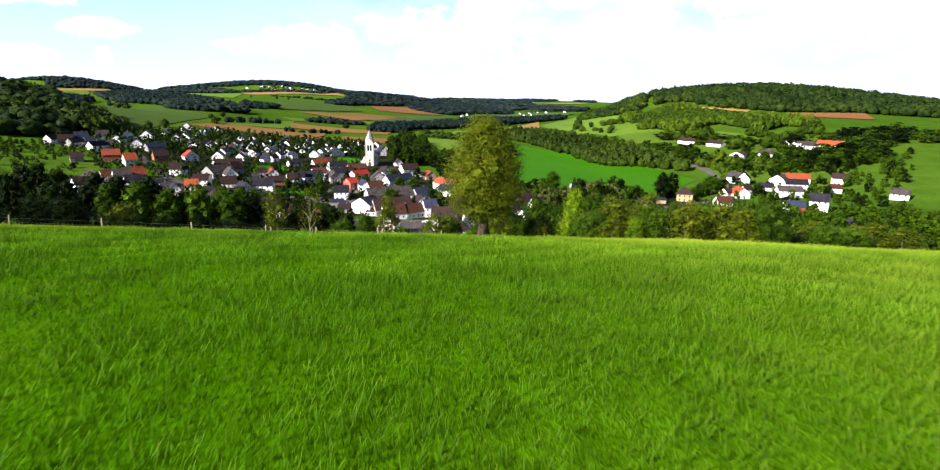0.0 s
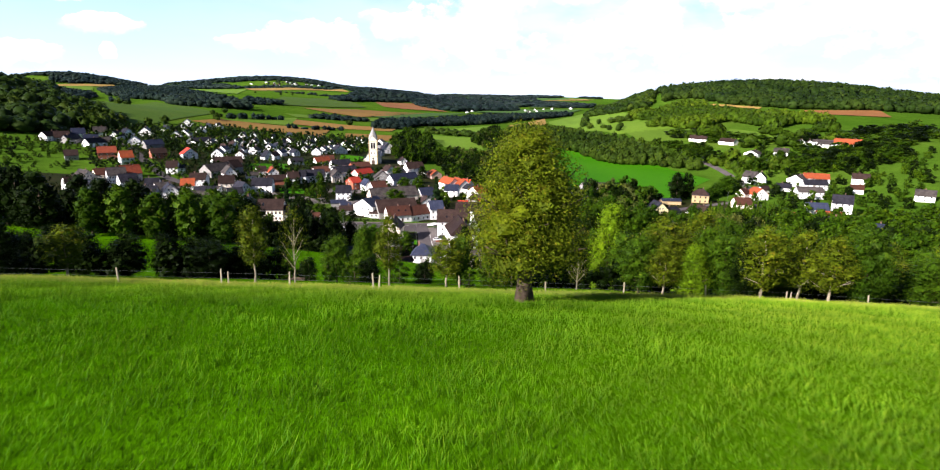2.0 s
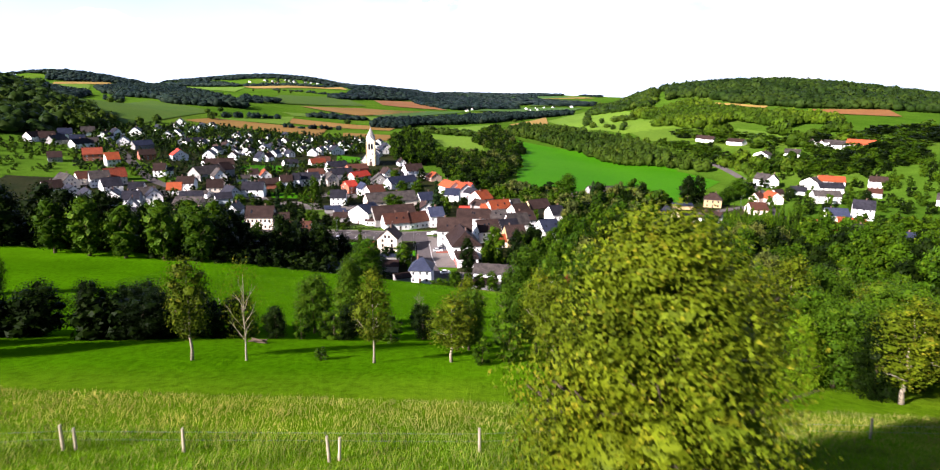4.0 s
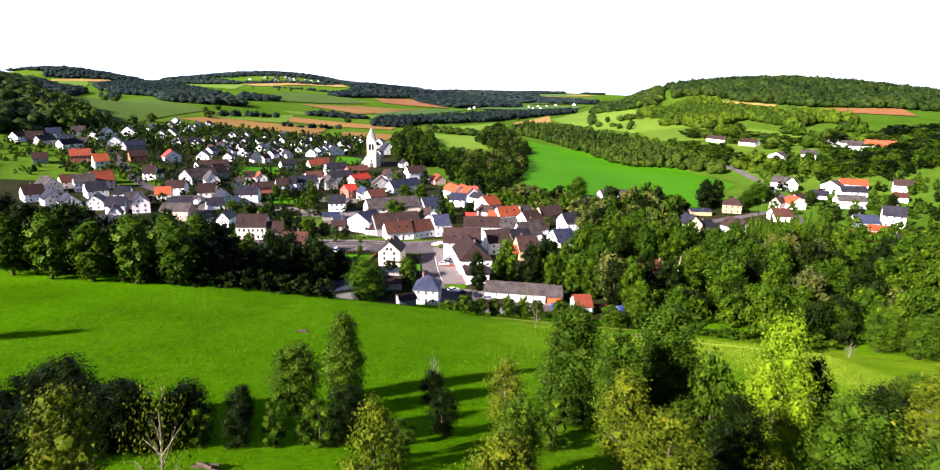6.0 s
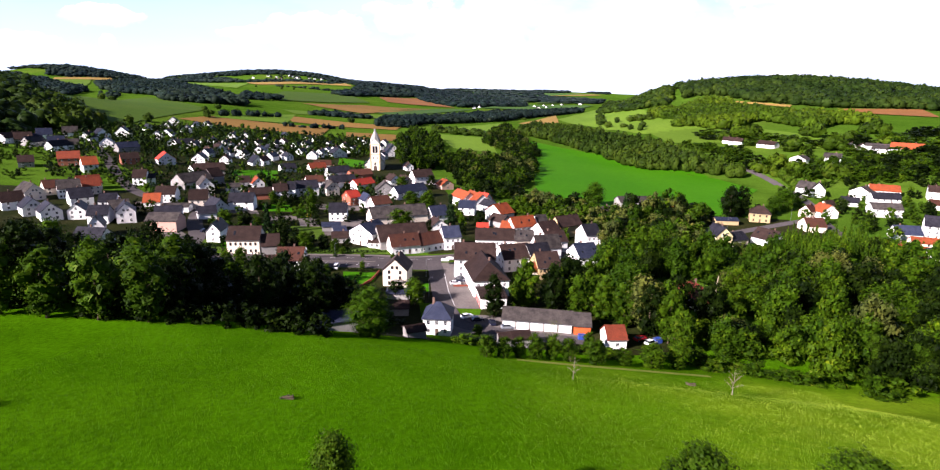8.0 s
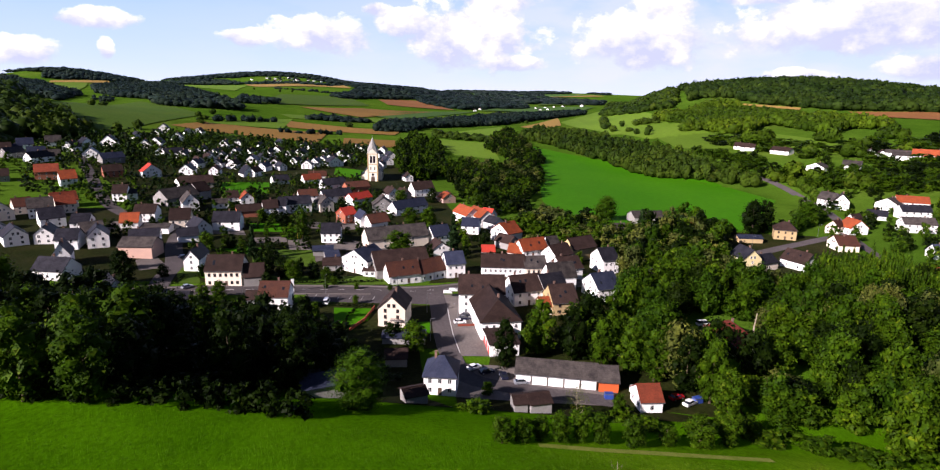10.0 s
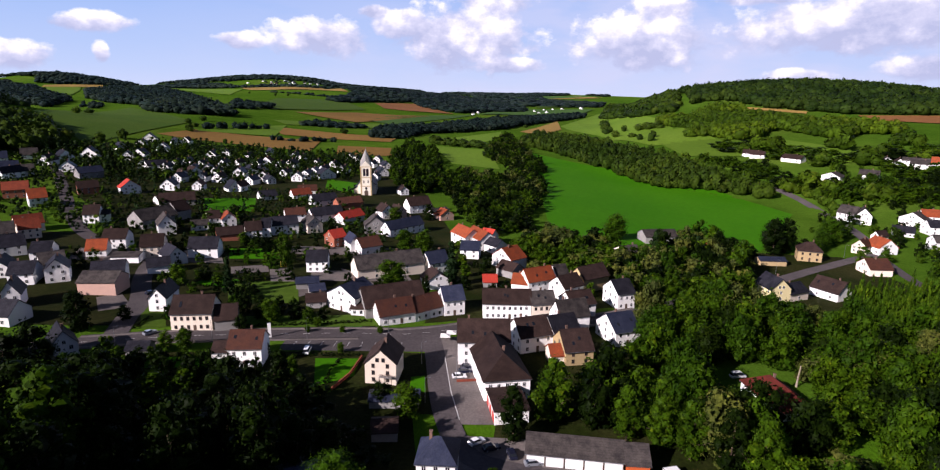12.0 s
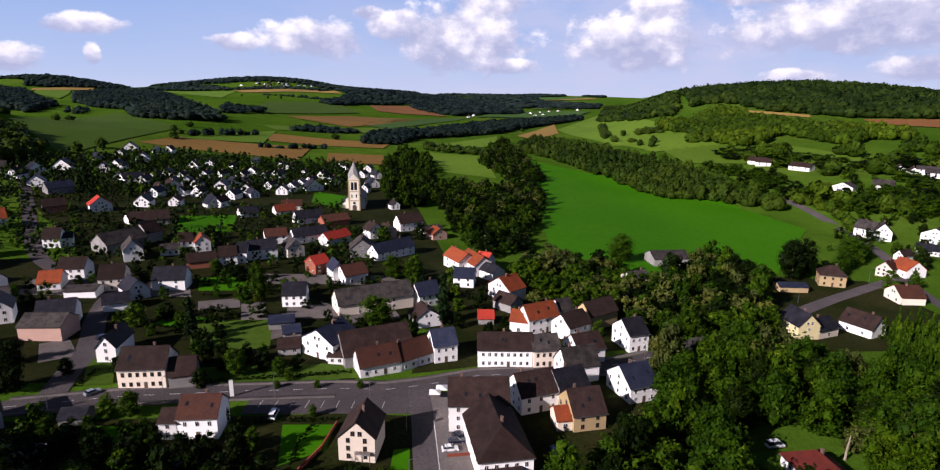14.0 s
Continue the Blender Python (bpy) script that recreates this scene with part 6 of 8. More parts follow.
house(-185.8, 385.4, 17, 9.0, 11.4, 5, 3.8, "s", "white", "slate", 2, 2)
house(-199.4, 416.8, 16, 8.3, 11.3, 5, 3.5, "s", "white", "slate", 2, 2)
house(-182.8, 401.3, 40, 9.3, 11.5, 5, 3.9, "s", "white", "grey", 2, 2)
house(-216.5, 423.4, 43, 11.0, 11.9, 5, 4.6, "s", "white", "slate", 2, 2)
house(229.4, 2306.1, -18, 10.5, 9.9, 4.2, 4.4, "f", "white", "brown", 2, 2)
house(231.7, 2182.6, 13, 9.9, 10.9, 4.2, 4.2, "f", "white", "brown", 2, 2)
house(275.7, 2409.4, -27, 8.8, 10.0, 4.2, 3.7, "f", "white", "brown", 2, 2)
house(263.4, 2230.5, -27, 10.1, 11.2, 4.2, 4.3, "f", "white", "brown", 2, 2)
house(316.9, 2469.4, -20, 9.1, 10.1, 4.2, 3.8, "f", "white", "brown", 2, 2)
house(360.3, 2532.0, -37, 11.7, 11.6, 4.2, 4.9, "f", "white", "brown", 2, 2)
house(459.1, 2666.8, -23, 12.4, 11.9, 4.2, 5.2, "f", "white", "brown", 2, 2)
house(27.8, 2088.2, -21, 7.5, 10.6, 4.2, 3.1, "f", "white", "brown", 2, 2)
house(13.6, 1977.3, 19, 7.1, 11.9, 4.2, 3.0, "f", "white", "brown", 2, 2)
house(-1127.7, 3978.0, -12, 14.0, 11.5, 4.2, 5.9, "f", "white", "brown", 2, 2)
house(-1139.5, 4097.5, 4, 12.1, 9.8, 4.2, 5.1, "f", "white", "brown", 2, 2)
house(-1110.6, 4114.9, -19, 12.1, 11.2, 4.2, 5.1, "f", "white", "brown", 2, 2)
# ---- vehicles ----
def car(x, y, turn, paint, label, length=4.3, tall=1.48, van=False):
    root = new("van" if van else "car")
    root.matrix_world = pose(x, y, ground_at(x, y) + 0.19, 0, 0, turn)
    tagged(root, label, "van" if van else "car", group="parked cars")
    hl, hw = length / 2, 0.88
    low = [(-hl, 0.28), (hl, 0.28), (hl + 0.04, 0.55), (hl - 0.08, 0.82), (hl * 0.45, 0.95), (-hl * 0.98, 1.0), (-hl - 0.03, 0.6)]
    v, f = extruded(low, -hw, hw, 1)
    part("body", mesh_from("body", v, f, M[paint]), root)
    a, b = (-hl * 0.97, hl * 0.62) if van else (-hl * 0.86, hl * 0.5)
    t0, t1 = (-hl * 0.93, hl * 0.36) if van else (-hl * 0.62, hl * 0.12)
    hgt = 1.95 if van else tall
    cv = [(a, -hw + 0.04, 0.94), (b, -hw + 0.04, 0.94), (b, hw - 0.04, 0.94), (a, hw - 0.04, 0.94),
          (t0, -hw + 0.2, hgt), (t1, -hw + 0.2, hgt), (t1, hw - 0.2, hgt), (t0, hw - 0.2, hgt)]
    cf = [(0, 1, 5, 4), (1, 2, 6, 5), (2, 3, 7, 6), (3, 0, 4, 7), (4, 5, 6, 7)]
    part("cabin", mesh_from("cabin", cv, cf, M["pane"]), root, "dark glazed cabin")
    rv = box_arrays(t0 - 0.03, t1 + 0.03, -hw + 0.18, hw - 0.18, hgt, hgt + 0.04)
    part("car_roof", mesh_from("car_roof", *rv, M[paint]), root)
    tyre = cached("tyre", lambda: mesh_from("tyre", *tube([(0, -0.1, 0), (0, 0.1, 0)], [0.31, 0.31], 14), M["rubber"]))
    rim = cached("rim", lambda: mesh_from("rim", *tube([(0, -0.11, 0), (0, 0.11, 0)], [0.19, 0.19], 10), M["car_silver"]))
    for sx in (-0.62, 0.62):
        for sy in (-1, 1):
            w = part("wheel", tyre, root, "black rubber tyre", m=pose(sx * hl, sy * (hw - 0.06), 0.31))
            part("rim", rim, w, "silver rim")
    lamp = cached("headlight", lambda: mesh_from("headlight", *box_arrays(-0.03, 0.05, -0.17, 0.17, -0.07, 0.07), M["lamp_glass"]))
    for sy in (-0.6, 0.6):
        part("headlight", lamp, root, "clear headlight", m=pose(hl - 0.02, sy, 0.68))


car(-8.7, 320.6, 8, "car_white", "white parked hatchback in the paved yard")
car(-7.0, 324.2, 12, "car_dark", "dark blue parked car beside the hall")
car(-6.2, 327.0, 12, "car_dark", "dark blue parked car close to the hall wall")
car(-4.0, 285.8, 35, "car_white", "white parked car by the yard entrance")
car(-0.5, 283.3, 20, "car_dark", "dark parked car by the long shed")
car(4.3, 280.8, 100, "car_dark", "dark parked car nosed against the shed")
car(9.1, 277.3, 10, "car_silver", "silver parked car in the gravel yard")
car(-113.1, 343.5, 55, "car_silver", "silver parked car at the roadside")
car(-88.8, 350.3, 20, "car_red", "red parked car beside the cream building")
car(76.8, 322.9, 10, "car_white", "white delivery van parked by the garden", 4.8, 1.9, True)
car(-58.1, 334.7, 92, "car_white", "white box van parked behind the lawn", 5.2, 1.9, True)
car(-132.1, 381.8, 60, "car_dark", "dark car parked in the shaded lane")
car(12.2, 358.2, 6, "car_dark", "dark car parked in front of the long white house")
car(237.5, 504, 65, "car_dark", "dark car parked beside the far road")


# ---- street furniture ----
def street_lamp(x, y, turn, h=7.5):
    root = new("street_lamp")
    root.matrix_world = pose(x, y, ground_at(x, y), 0, 0, turn)
    tagged(root, "grey steel street lamp beside the road", "street lamp", group="street lamps")
    part("pole", cached("lamp_pole", lambda: mesh_from("pole", *tube([(0, 0, -0.2), (0, 0, h * 0.6), (0, 0, h)], [0.09, 0.07, 0.05], 8), M["gutter"])), root)
    part("arm", cached("lamp_arm", lambda: mesh_from("arm", *tube([(0, 0, h - 0.05), (0.5, 0, h + 0.15), (1.1, 0, h + 0.18)], [0.04, 0.035, 0.03], 6), M["gutter"])), root)
    part("lamp_head", cached("lamp_head", lambda: mesh_from("lamp_head", *joined(box_arrays(0.95, 1.55, -0.13, 0.13, h + 0.12, h + 0.24), box_arrays(1.0, 1.5, -0.1, 0.1, h + 0.07, h + 0.12)), M["gutter"])), root)


for x, y, a in ((-117.2, 330.6, 60), (-90.9, 340.2, 80), (-60.6, 344.2, 80), (-33.3, 347.2, 80), (-20.7, 329.6, 10), (-18.0, 305.5, 10), (28.3, 360.7, 90), (56.6, 371.7, 100), (151.0, 446.4, -40), (206.0, 479, -40), (248.8, 546, -20), (-9.5, 319.6, 190)):
    street_lamp(x, y, a)


def sign_pillar(x, y):
    root = new("sign_pillar")
    root.matrix_world = pose(x, y, ground_at(x, y), 0, 0, 12)
    tagged(root, "tall white sign pillar at the roadside", "sign")
    part("panel", mesh_from("panel", *box_arrays(-0.55, 0.55, -0.15, 0.15, -0.2, 5.4), M["car_white"]), root)
    part("cap", mesh_from("cap", *box_arrays(-0.6, 0.6, -0.2, 0.2, 5.4, 5.5), M["gutter"]), root)


sign_pillar(-73.4, 344.9)


def parasol(x, y):
    root = new("parasol")
    root.matrix_world = pose(x, y, ground_at(x, y) + 0.19)
    tagged(root, "square white canvas parasol on the inn terrace", "parasol", group="terrace parasols")
    part("pole", mesh_from("pole", *tube([(0, 0, 0), (0, 0, 2.6)], [0.04, 0.03], 6), M["dark_frame"]), root)
    v = [(-1.7, -1.7, 2.2), (1.7, -1.7, 2.2), (1.7, 1.7, 2.2), (-1.7, 1.7, 2.2), (0, 0, 2.85)]
    v += [(p, q, r - 0.12) for p, q, r in v[:4]]
    part("canopy", mesh_from("canopy", v, [(0, 1, 4), (1, 2, 4), (2, 3, 4), (3, 0, 4), (0, 5, 6, 1), (1, 6, 7, 2), (2, 7, 8, 3), (3, 8, 5, 0)], M["canvas"]), root)


parasol(-13.8, 347.4)
parasol(-11.8, 350.2)


def container(x, y, turn, w, d, h, mat, name, label, category):
    root = new(name)
    root.matrix_world = pose(x, y, ground_at(x, y) + 0.1, 0, 0, turn)
    tagged(root, label, category)
    part("body", mesh_from("body", *box_arrays(-w / 2, w / 2, -d / 2, d / 2, 0.0, h), M[mat]), root)
    part("rim", mesh_from("rim", *joined(box_arrays(-w / 2 - 0.06, w / 2 + 0.06, -d / 2 - 0.06, -d / 2, h - 0.15, h + 0.03), box_arrays(-w / 2 - 0.06, w / 2 + 0.06, d / 2, d / 2 + 0.06, h - 0.15, h + 0.03),
         box_arrays(-w / 2 - 0.06, -w / 2, -d / 2, d / 2, h - 0.15, h + 0.03), box_arrays(w / 2, w / 2 + 0.06, -d / 2, d / 2, h - 0.15, h + 0.03)), M["gutter"]), root)


container(-92.6, 425.8, 10, 2.6, 1.8, 2.4, "bin_yellow", "container", "yellow steel container standing in a garden yard", "container")
container(18.7, 319.5, 20, 3.0, 2.0, 2.0, "tarp_blue", "covered_trailer", "trailer under a blue tarpaulin beside the hall", "trailer")
container(31.5, 269.7, 0, 2.2, 1.6, 1.6, "tarp_blue", "covered_pile", "pile under a blue tarpaulin behind the red-roofed shed", "tarpaulin")
container(40.0, 273.6, 12, 3.4, 1.8, 1.9, "car_white", "trailer", "white trailer parked behind the red-roofed shed", "trailer")
container(54.7, 268.6, 20, 2.4, 1.6, 1.5, "tarp_blue", "covered_pile", "stack under a blue tarpaulin at the wood edge", "tarpaulin")
car(49.7, 270.1, 30, "car_red", "red parked car at the wood edge")
car(52.2, 267.1, 35, "car_white", "white parked car at the wood edge")
container(62.7, 334.5, 15, 0.9, 0.9, 1.2, "tarp_blue", "barrel", "blue water tank in the garden", "tank")


def oval_pool(x, y):
    root = new("garden_pool")
    root.matrix_world = pose(x, y, ground_at(x, y) + 0.05, 0, 0, 25)
    tagged(root, "oval garden pool with blue water and white rim", "pool")
    ring = [(math.cos(k * math.pi / 12) * 3.6, math.sin(k * math.pi / 12) * 1.9) for k in range(24)]
    v = [(p, q, 0) for p, q in ring] + [(p, q, 0.9) for p, q in ring] + [(p * 0.93, q * 0.9, 0.9) for p, q in ring] + [(p * 0.93, q * 0.9, 0.7) for p, q in ring]
    f = [(i + 24 * j, (i + 1) % 24 + 24 * j, (i + 1) % 24 + 24 * (j + 1), i + 24 * (j + 1)) for j in range(3) for i in range(24)]
    part("rim", mesh_from("rim", v, f, M["car_white"]), root, "white pool wall")
    part("cover", mesh_from("cover", [(p * 0.93, q * 0.9, 0.74) for p, q in ring], [tuple(range(24))], M["tarp_blue"]), root, "blue pool cover")


oval_pool(-111.7, 315.3)

# brick terrace wall beside the tall gabled house
for k, (xa, ya, xb, yb, h) in enumerate([(-40.0, 332.1, -41.6, 320.1, 1.0), (-41.6, 320.1, -45.0, 310.6, 1.0), (-9.4, 317.8, -3.0, 318.7, 0.8)]):
    ang = math.degrees(math.atan2(yb - ya, xb - xa))
    ln = math.hypot(xb - xa, yb - ya)
    ob = new("garden_wall", mesh_from("garden_wall", *joined(box_arrays(0, ln, -0.15, 0.15, -0.5, h), box_arrays(-0.05, ln + 0.05, -0.2, 0.2, h, h + 0.08)), M["red_wall"]))
    ob.matrix_world = pose(xa, ya, ground_at((xa + xb) / 2, (ya + yb) / 2), 0, 0, ang)
    tagged(ob, "low red brick garden wall with coping", "wall")

# ---- road markings, kerbed pavements ----
def road_line(line, offset, dash, gap, width, label, lift=0.235):
    pts = np.array(line, float)
    seg = np.linalg.norm(np.diff(pts, axis=0), axis=1)
    acc = np.concatenate([[0], np.cumsum(seg)])
    co, quads, s = [], [], 0.0
    at = lambda q: np.array([np.interp(q, acc, pts[:, 0]), np.interp(q, acc, pts[:, 1])])
    while s + dash < acc[-1]:
        a, b = at(s), at(s + dash)
        d = (b - a) / np.linalg.norm(b - a)
        n = np.array([-d[1], d[0]])
        for p in (a + n * (offset - width / 2), b + n * (offset - width / 2), b + n * (offset + width / 2), a + n * (offset + width / 2)):
            co.append((p[0], p[1], ground_at(*p) + lift))
        k = len(co)
        quads.append((k - 4, k - 3, k - 2, k - 1))
        s += dash + gap
    tagged(new("road_marking", mesh_from("road_marking", co, quads, M["paint"])), label, "road marking", kind="stuff")


MAIN = [(-132.3, 334.6), (-104.0, 342.7), (-73.7, 347.7), (-44.4, 351.7), (-29.2, 352.2), (-15.1, 356.7), (0.1, 362.7), (20.2, 364.7), (40.4, 368.7), (62.6, 378.7)]
road_line(MAIN, 0, 3, 4, 0.16, "white dashed centre line of the main road")
road_line([(-16.6, 334.6), (-14.1, 311.5), (-11.1, 294.4)], 3.1, 2.0, 0.05, 0.22, "pale kerb line along the side street", 0.26)
for k in range(9):
    x0 = -64 + k * 4.4
    road_line([(x0, 339.1 + k * 0.25), (x0 + 0.3, 343.6 + k * 0.25)], 0, 4.0, 1, 0.12, "white line of a parking bay", 0.21)


def pavement(line, offset, width, label):
    """A raised footway with a kerb along a road."""
    pts = np.array(line, float)
    fine = np.concatenate([np.linspace(pts[k], pts[k + 1], 8, endpoint=False) for k in range(len(pts) - 1)] + [pts[-1:]])
    d = np.gradient(fine, axis=0)
    d /= np.linalg.norm(d, axis=1)[:, None]
    nrm = np.stack([-d[:, 1], d[:, 0]], -1)
    rows = []
    for off, z in ((offset - width / 2, 0.0), (offset - width / 2, 0.32), (offset + width / 2, 0.32), (offset + width / 2, 0.0)):
        q = fine + nrm * off
        rows.append(np.concatenate([q, (height(q[:, 0], q[:, 1]) + z)[:, None]], 1))
    co = np.stack(rows, 1).reshape(-1, 3)
    n = len(fine)
    i = (np.arange(n - 1)[:, None] * 4 + np.arange(3)[None]).ravel()
    tagged(new("pavement", quads_mesh("pavement", co, np.stack([i, i + 4, i + 5, i + 1], -1)[:, ::-1], M["paving"])), label, "pavement", kind="structure")


pavement(MAIN, 4.7, 1.8, "raised grey footway along the main road")
pavement(MAIN[:4], -4.7, 1.6, "raised grey footway along the main road")
pavement(MAIN[6:], -4.7, 1.6, "raised grey footway along the main road")

# ---- pasture fence ----
fence = tagged(new("fence"), "weathered wooden post fence along the pasture edge", "fence")
post_mesh = mesh_from("post", *joined(tube([(0, 0, -0.4), (0.01, 0, 0.6), (0.0, 0.01, 1.15)], [0.075, 0.07, 0.06], 7)), M["post"])
for x, y in [(-62, 62), (-54, 63.5), (-46, 65), (-38, 66.5), (-30, 68), (-22, 70), (-15.1, 72), (-14.6, 72.1), (-9.8, 72.2), (-3.0, 71.3), (-2.6, 71.5), (3.7, 73.3), (11, 75), (18.3, 77.2), (26, 78), (33.6, 78.4), (34.1, 78.6), (42, 79.5), (50, 80)]:
    part("post", post_mesh, fence, m=pose(x, y, ground_at(x, y), rng_house.uniform(-4, 4), rng_house.uniform(-4, 4), 0) @ Matrix.Diagonal((1, 1, rng_house.uniform(0.9, 1.15), 1)))
for z in (0.55, 0.95):
    pts = [(x, y, ground_at(x, y) + z) for x, y in ((-62, 62), (-38, 66.5), (-15.1, 72), (3.7, 73.3), (18.3, 77.2), (33.6, 78.4), (50, 80))]
    part("wire", mesh_from("wire", *tube(pts, [0.006] * len(pts), 4), M["gutter"]), fence, "thin steel wire")


ribbon("dry_grass_strip", [(7.8, 228.8), (19.9, 229.7), (32.5, 231.2), (45.2, 232.5), (56.7, 233.8)], 2.2, M["dry_grass"], "strip of pale dry grass at the foot of the pasture", 0.06, 2.0)

# ---- dead trunks by the river wood, stumps in the pasture ----
def snag(x, y, h, lean):
    ob = new("dead_trunk", mesh_from("dead_trunk", *tube([(0, 0, -0.4), (lean * 0.3, 0.05, h * 0.4), (lean * 0.7, -0.05, h * 0.75), (lean, 0, h)], [0.34, 0.27, 0.22, 0.13], 8), M["pale_bark"]))
    ob.matrix_world = pose(x, y, ground_at(x, y))
    tagged(ob, "pale broken dead trunk standing at the wood edge", "dead tree")


snag(92.0, 317.4, 7, 0.5)
snag(97.1, 313.3, 6, 0.4)
snag(97.1, 306.3, 7.5, 0.7)


def trough(x, y, turn):
    root = new("wood_pile")
    root.matrix_world = pose(x, y, ground_at(x, y), 0, 0, turn)
    tagged(root, "small heap of dark cut logs in the pasture", "wood pile")
    rg = random.Random(int(x * 7) & 255)
    for k in range(7):
        a = rg.uniform(-25, 25)
        part("log", mesh_from("log", *tube([(-0.8, 0, 0), (0.8, 0, 0.05)], [0.13, 0.11], 7), M["bark"]), root,
             m=pose(rg.uniform(-0.4, 0.4), rg.uniform(-0.45, 0.45), 0.12 + 0.17 * (k // 3), rg.uniform(-8, 8), 0, a))


trough(-32.8, 183.9, 15)
trough(-20.5, 112.5, -10)
trough(46.8, 221.1, -12)
tree(7.8, 61.9, "pear", 10.8, 8.3)
# orchard below the fence
tree(-22.7, 100.6, "orchard", 10.1, 4.9)
tree(-17.7, 101.0, "sparse", 10.4, 4.5)
tree(-5.6, 101.4, "orchard", 9.5, 4.2)
tree(1.9, 102.7, "orchard", 6.9, 5.6)
tree(11.9, 102.9, "orchard", 8.8, 5.7)
tree(34.2, 115.6, "dark", 8.0, 6.8)
tree(36.7, 112.6, "orchard", 10.2, 5.9)
tree(37.6, 108.1, "orchard", 11.9, 7.4)
tree(44.6, 113.4, "round", 11.0, 6.6)
tree(-41.6, 116.2, "dark", 6.9, 5.4)
tree(-38.2, 117.5, "dark", 6.5, 5.2)
tree(-36.6, 119.6, "dark", 5.3, 4.8)
tree(-20.6, 119.1, "dark", 4.1, 3.3)
tree(-2.5, 126.2, "dark", 5.1, 3.7)
tree(7.6, 103.1, "bush", 4.4, 3.9)
tree(19.4, 104.0, "sparse", 5.5, 3.6)
tree(-13.6, 120.6, "bush", 3.9, 4.3)
tree(-5.8, 117.1, "bush", 3.8, 3.5)
tree(3.7, 110.8, "round", 7.3, 4.6)
tree(20.3, 110.9, "dark", 7.9, 4.7)
tree(11.2, 110.0, "orchard", 9.8, 4.6)
tree(-10.9, 102.3, "bush", 1.4, 1.7)
tree(4.8, 101.8, "bush", 2.9, 2.5)
tree(12.1, 133.6, "slim", 14.5, 9.0)
tree(21.7, 131.3, "slim", 15.0, 9.8)
tree(27.1, 118.3, "bright", 14.1, 7.2)
tree(-15.6, 141.4, "slim", 11.6, 6.4)
tree(-18.9, 131.1, "round", 9.0, 6.4)
tree(-12.3, 126.4, "dark", 4.9, 5.0)
tree(-15.0, 125.6, "bush", 3.8, 3.4)
tree(-24.3, 130.0, "dark", 4.2, 2.8)
tree(-4.2, 141.8, "bare", 8.0, 3.6)
tree(-4.2, 141.0, "dark", 4.4, 4.0)
tree(14.5, 124, "round", 12.2, 6.5)
tree(23.5, 123, "garden", 10.1, 5)
tree(3.5, 122, "orchard", 9.1, 4.5)
tree(33, 124, "dark", 10.2, 6)
# dark bushes west of it
tree(-30, 117, "dark", 6.2, 7)
tree(-26.0, 121, "dark", 5.8, 6)
tree(-34, 114, "dark", 5.6, 6.5)
tree(-47, 115, "dark", 6.5, 7)
tree(-53, 114, "dark", 6.6, 7)
tree(-60, 112, "dark", 6.3, 7)
tree(-67, 110, "dark", 6, 7)
tree(-75, 112, "dark", 6.3, 7.5)
tree(-83, 110, "dark", 6, 8)
tree(-88.6, 159.3, "dark", 8.7, 7.4)
hedge([(-92, 108), (-75, 110), (-60, 111), (-47, 113), (-36, 114), (-27, 119)], 5.0, 5.5, "old dark hedge of overgrown bushes along the pasture", 420, 7)
tree(-50, 94, "dark", 7.0, 7)
tree(-57, 98, "dark", 7.5, 7.5)
tree(-64, 92, "dark", 7.2, 7)
tree(-71, 97, "dark", 7.5, 8)
tree(-59, 88, "orchard", 7.5, 6)
tree(-46, 100, "orchard", 7.0, 6)
hedge([(14, 109), (24, 105), (36, 102), (48, 101), (62, 100)], 3.6, 4.2, "dark undergrowth below the fruit trees", 300, 6)
# east of the orchard
tree(28.2, 95.6, "orchard", 6.5, 4.9)
tree(37.7, 90.6, "orchard", 8.7, 6.7)
tree(35.6, 95.9, "round", 8.0, 6.7)
tree(31.5, 95.1, "bright", 6.6, 4.8)
tree(42.5, 91.8, "orchard", 8.9, 5.7)
tree(44.8, 89.6, "orchard", 8.1, 6.0)
tree(26.7, 100.1, "round", 7.5, 6.5)
tree(36.5, 92.3, "dark", 6.9, 4.6)
tree(48.5, 89.4, "round", 9.1, 6.0)
# garden trees of the village
tree(-126.9, 394.1, "garden", 9.3, 8.8)
tree(-102.1, 384.2, "conifer", 16.4, 5.5)
tree(-89.2, 366.6, "garden_dark", 11.4, 5.8)
tree(-82.1, 361.9, "garden_dark", 9.5, 6.8)
tree(-76.9, 358.0, "garden", 9.4, 7.5)
tree(-38.8, 402.6, "garden", 12.6, 14.3)
tree(-13.4, 407.7, "conifer", 20.4, 8.0)
tree(-91.0, 423.7, "garden", 17.4, 8.0)
tree(-39.7, 465.6, "garden", 11.2, 11.7)
tree(-29.2, 461.4, "garden", 12.8, 11.5)
tree(-81.8, 476.4, "garden_dark", 13.3, 6.6)
tree(-23.7, 393.6, "garden_dark", 9.4, 4.9)
tree(-77.0, 367.7, "garden_dark", 6.7, 5.9)
tree(-69.5, 363.0, "garden_dark", 6.6, 6.1)
tree(-63.9, 360.0, "garden", 6.1, 5.3)
tree(-137.2, 344.0, "garden_dark", 13.8, 10.3)
tree(-127.9, 355.3, "garden_dark", 5.5, 5.1)
tree(-149.0, 361.2, "garden_dark", 8.0, 7.5)
tree(-108.2, 449.6, "garden_dark", 8.0, 8.2)
tree(-116.5, 460.8, "garden_dark", 7.4, 6.8)
tree(-123.2, 459.8, "garden", 7.4, 6.8)
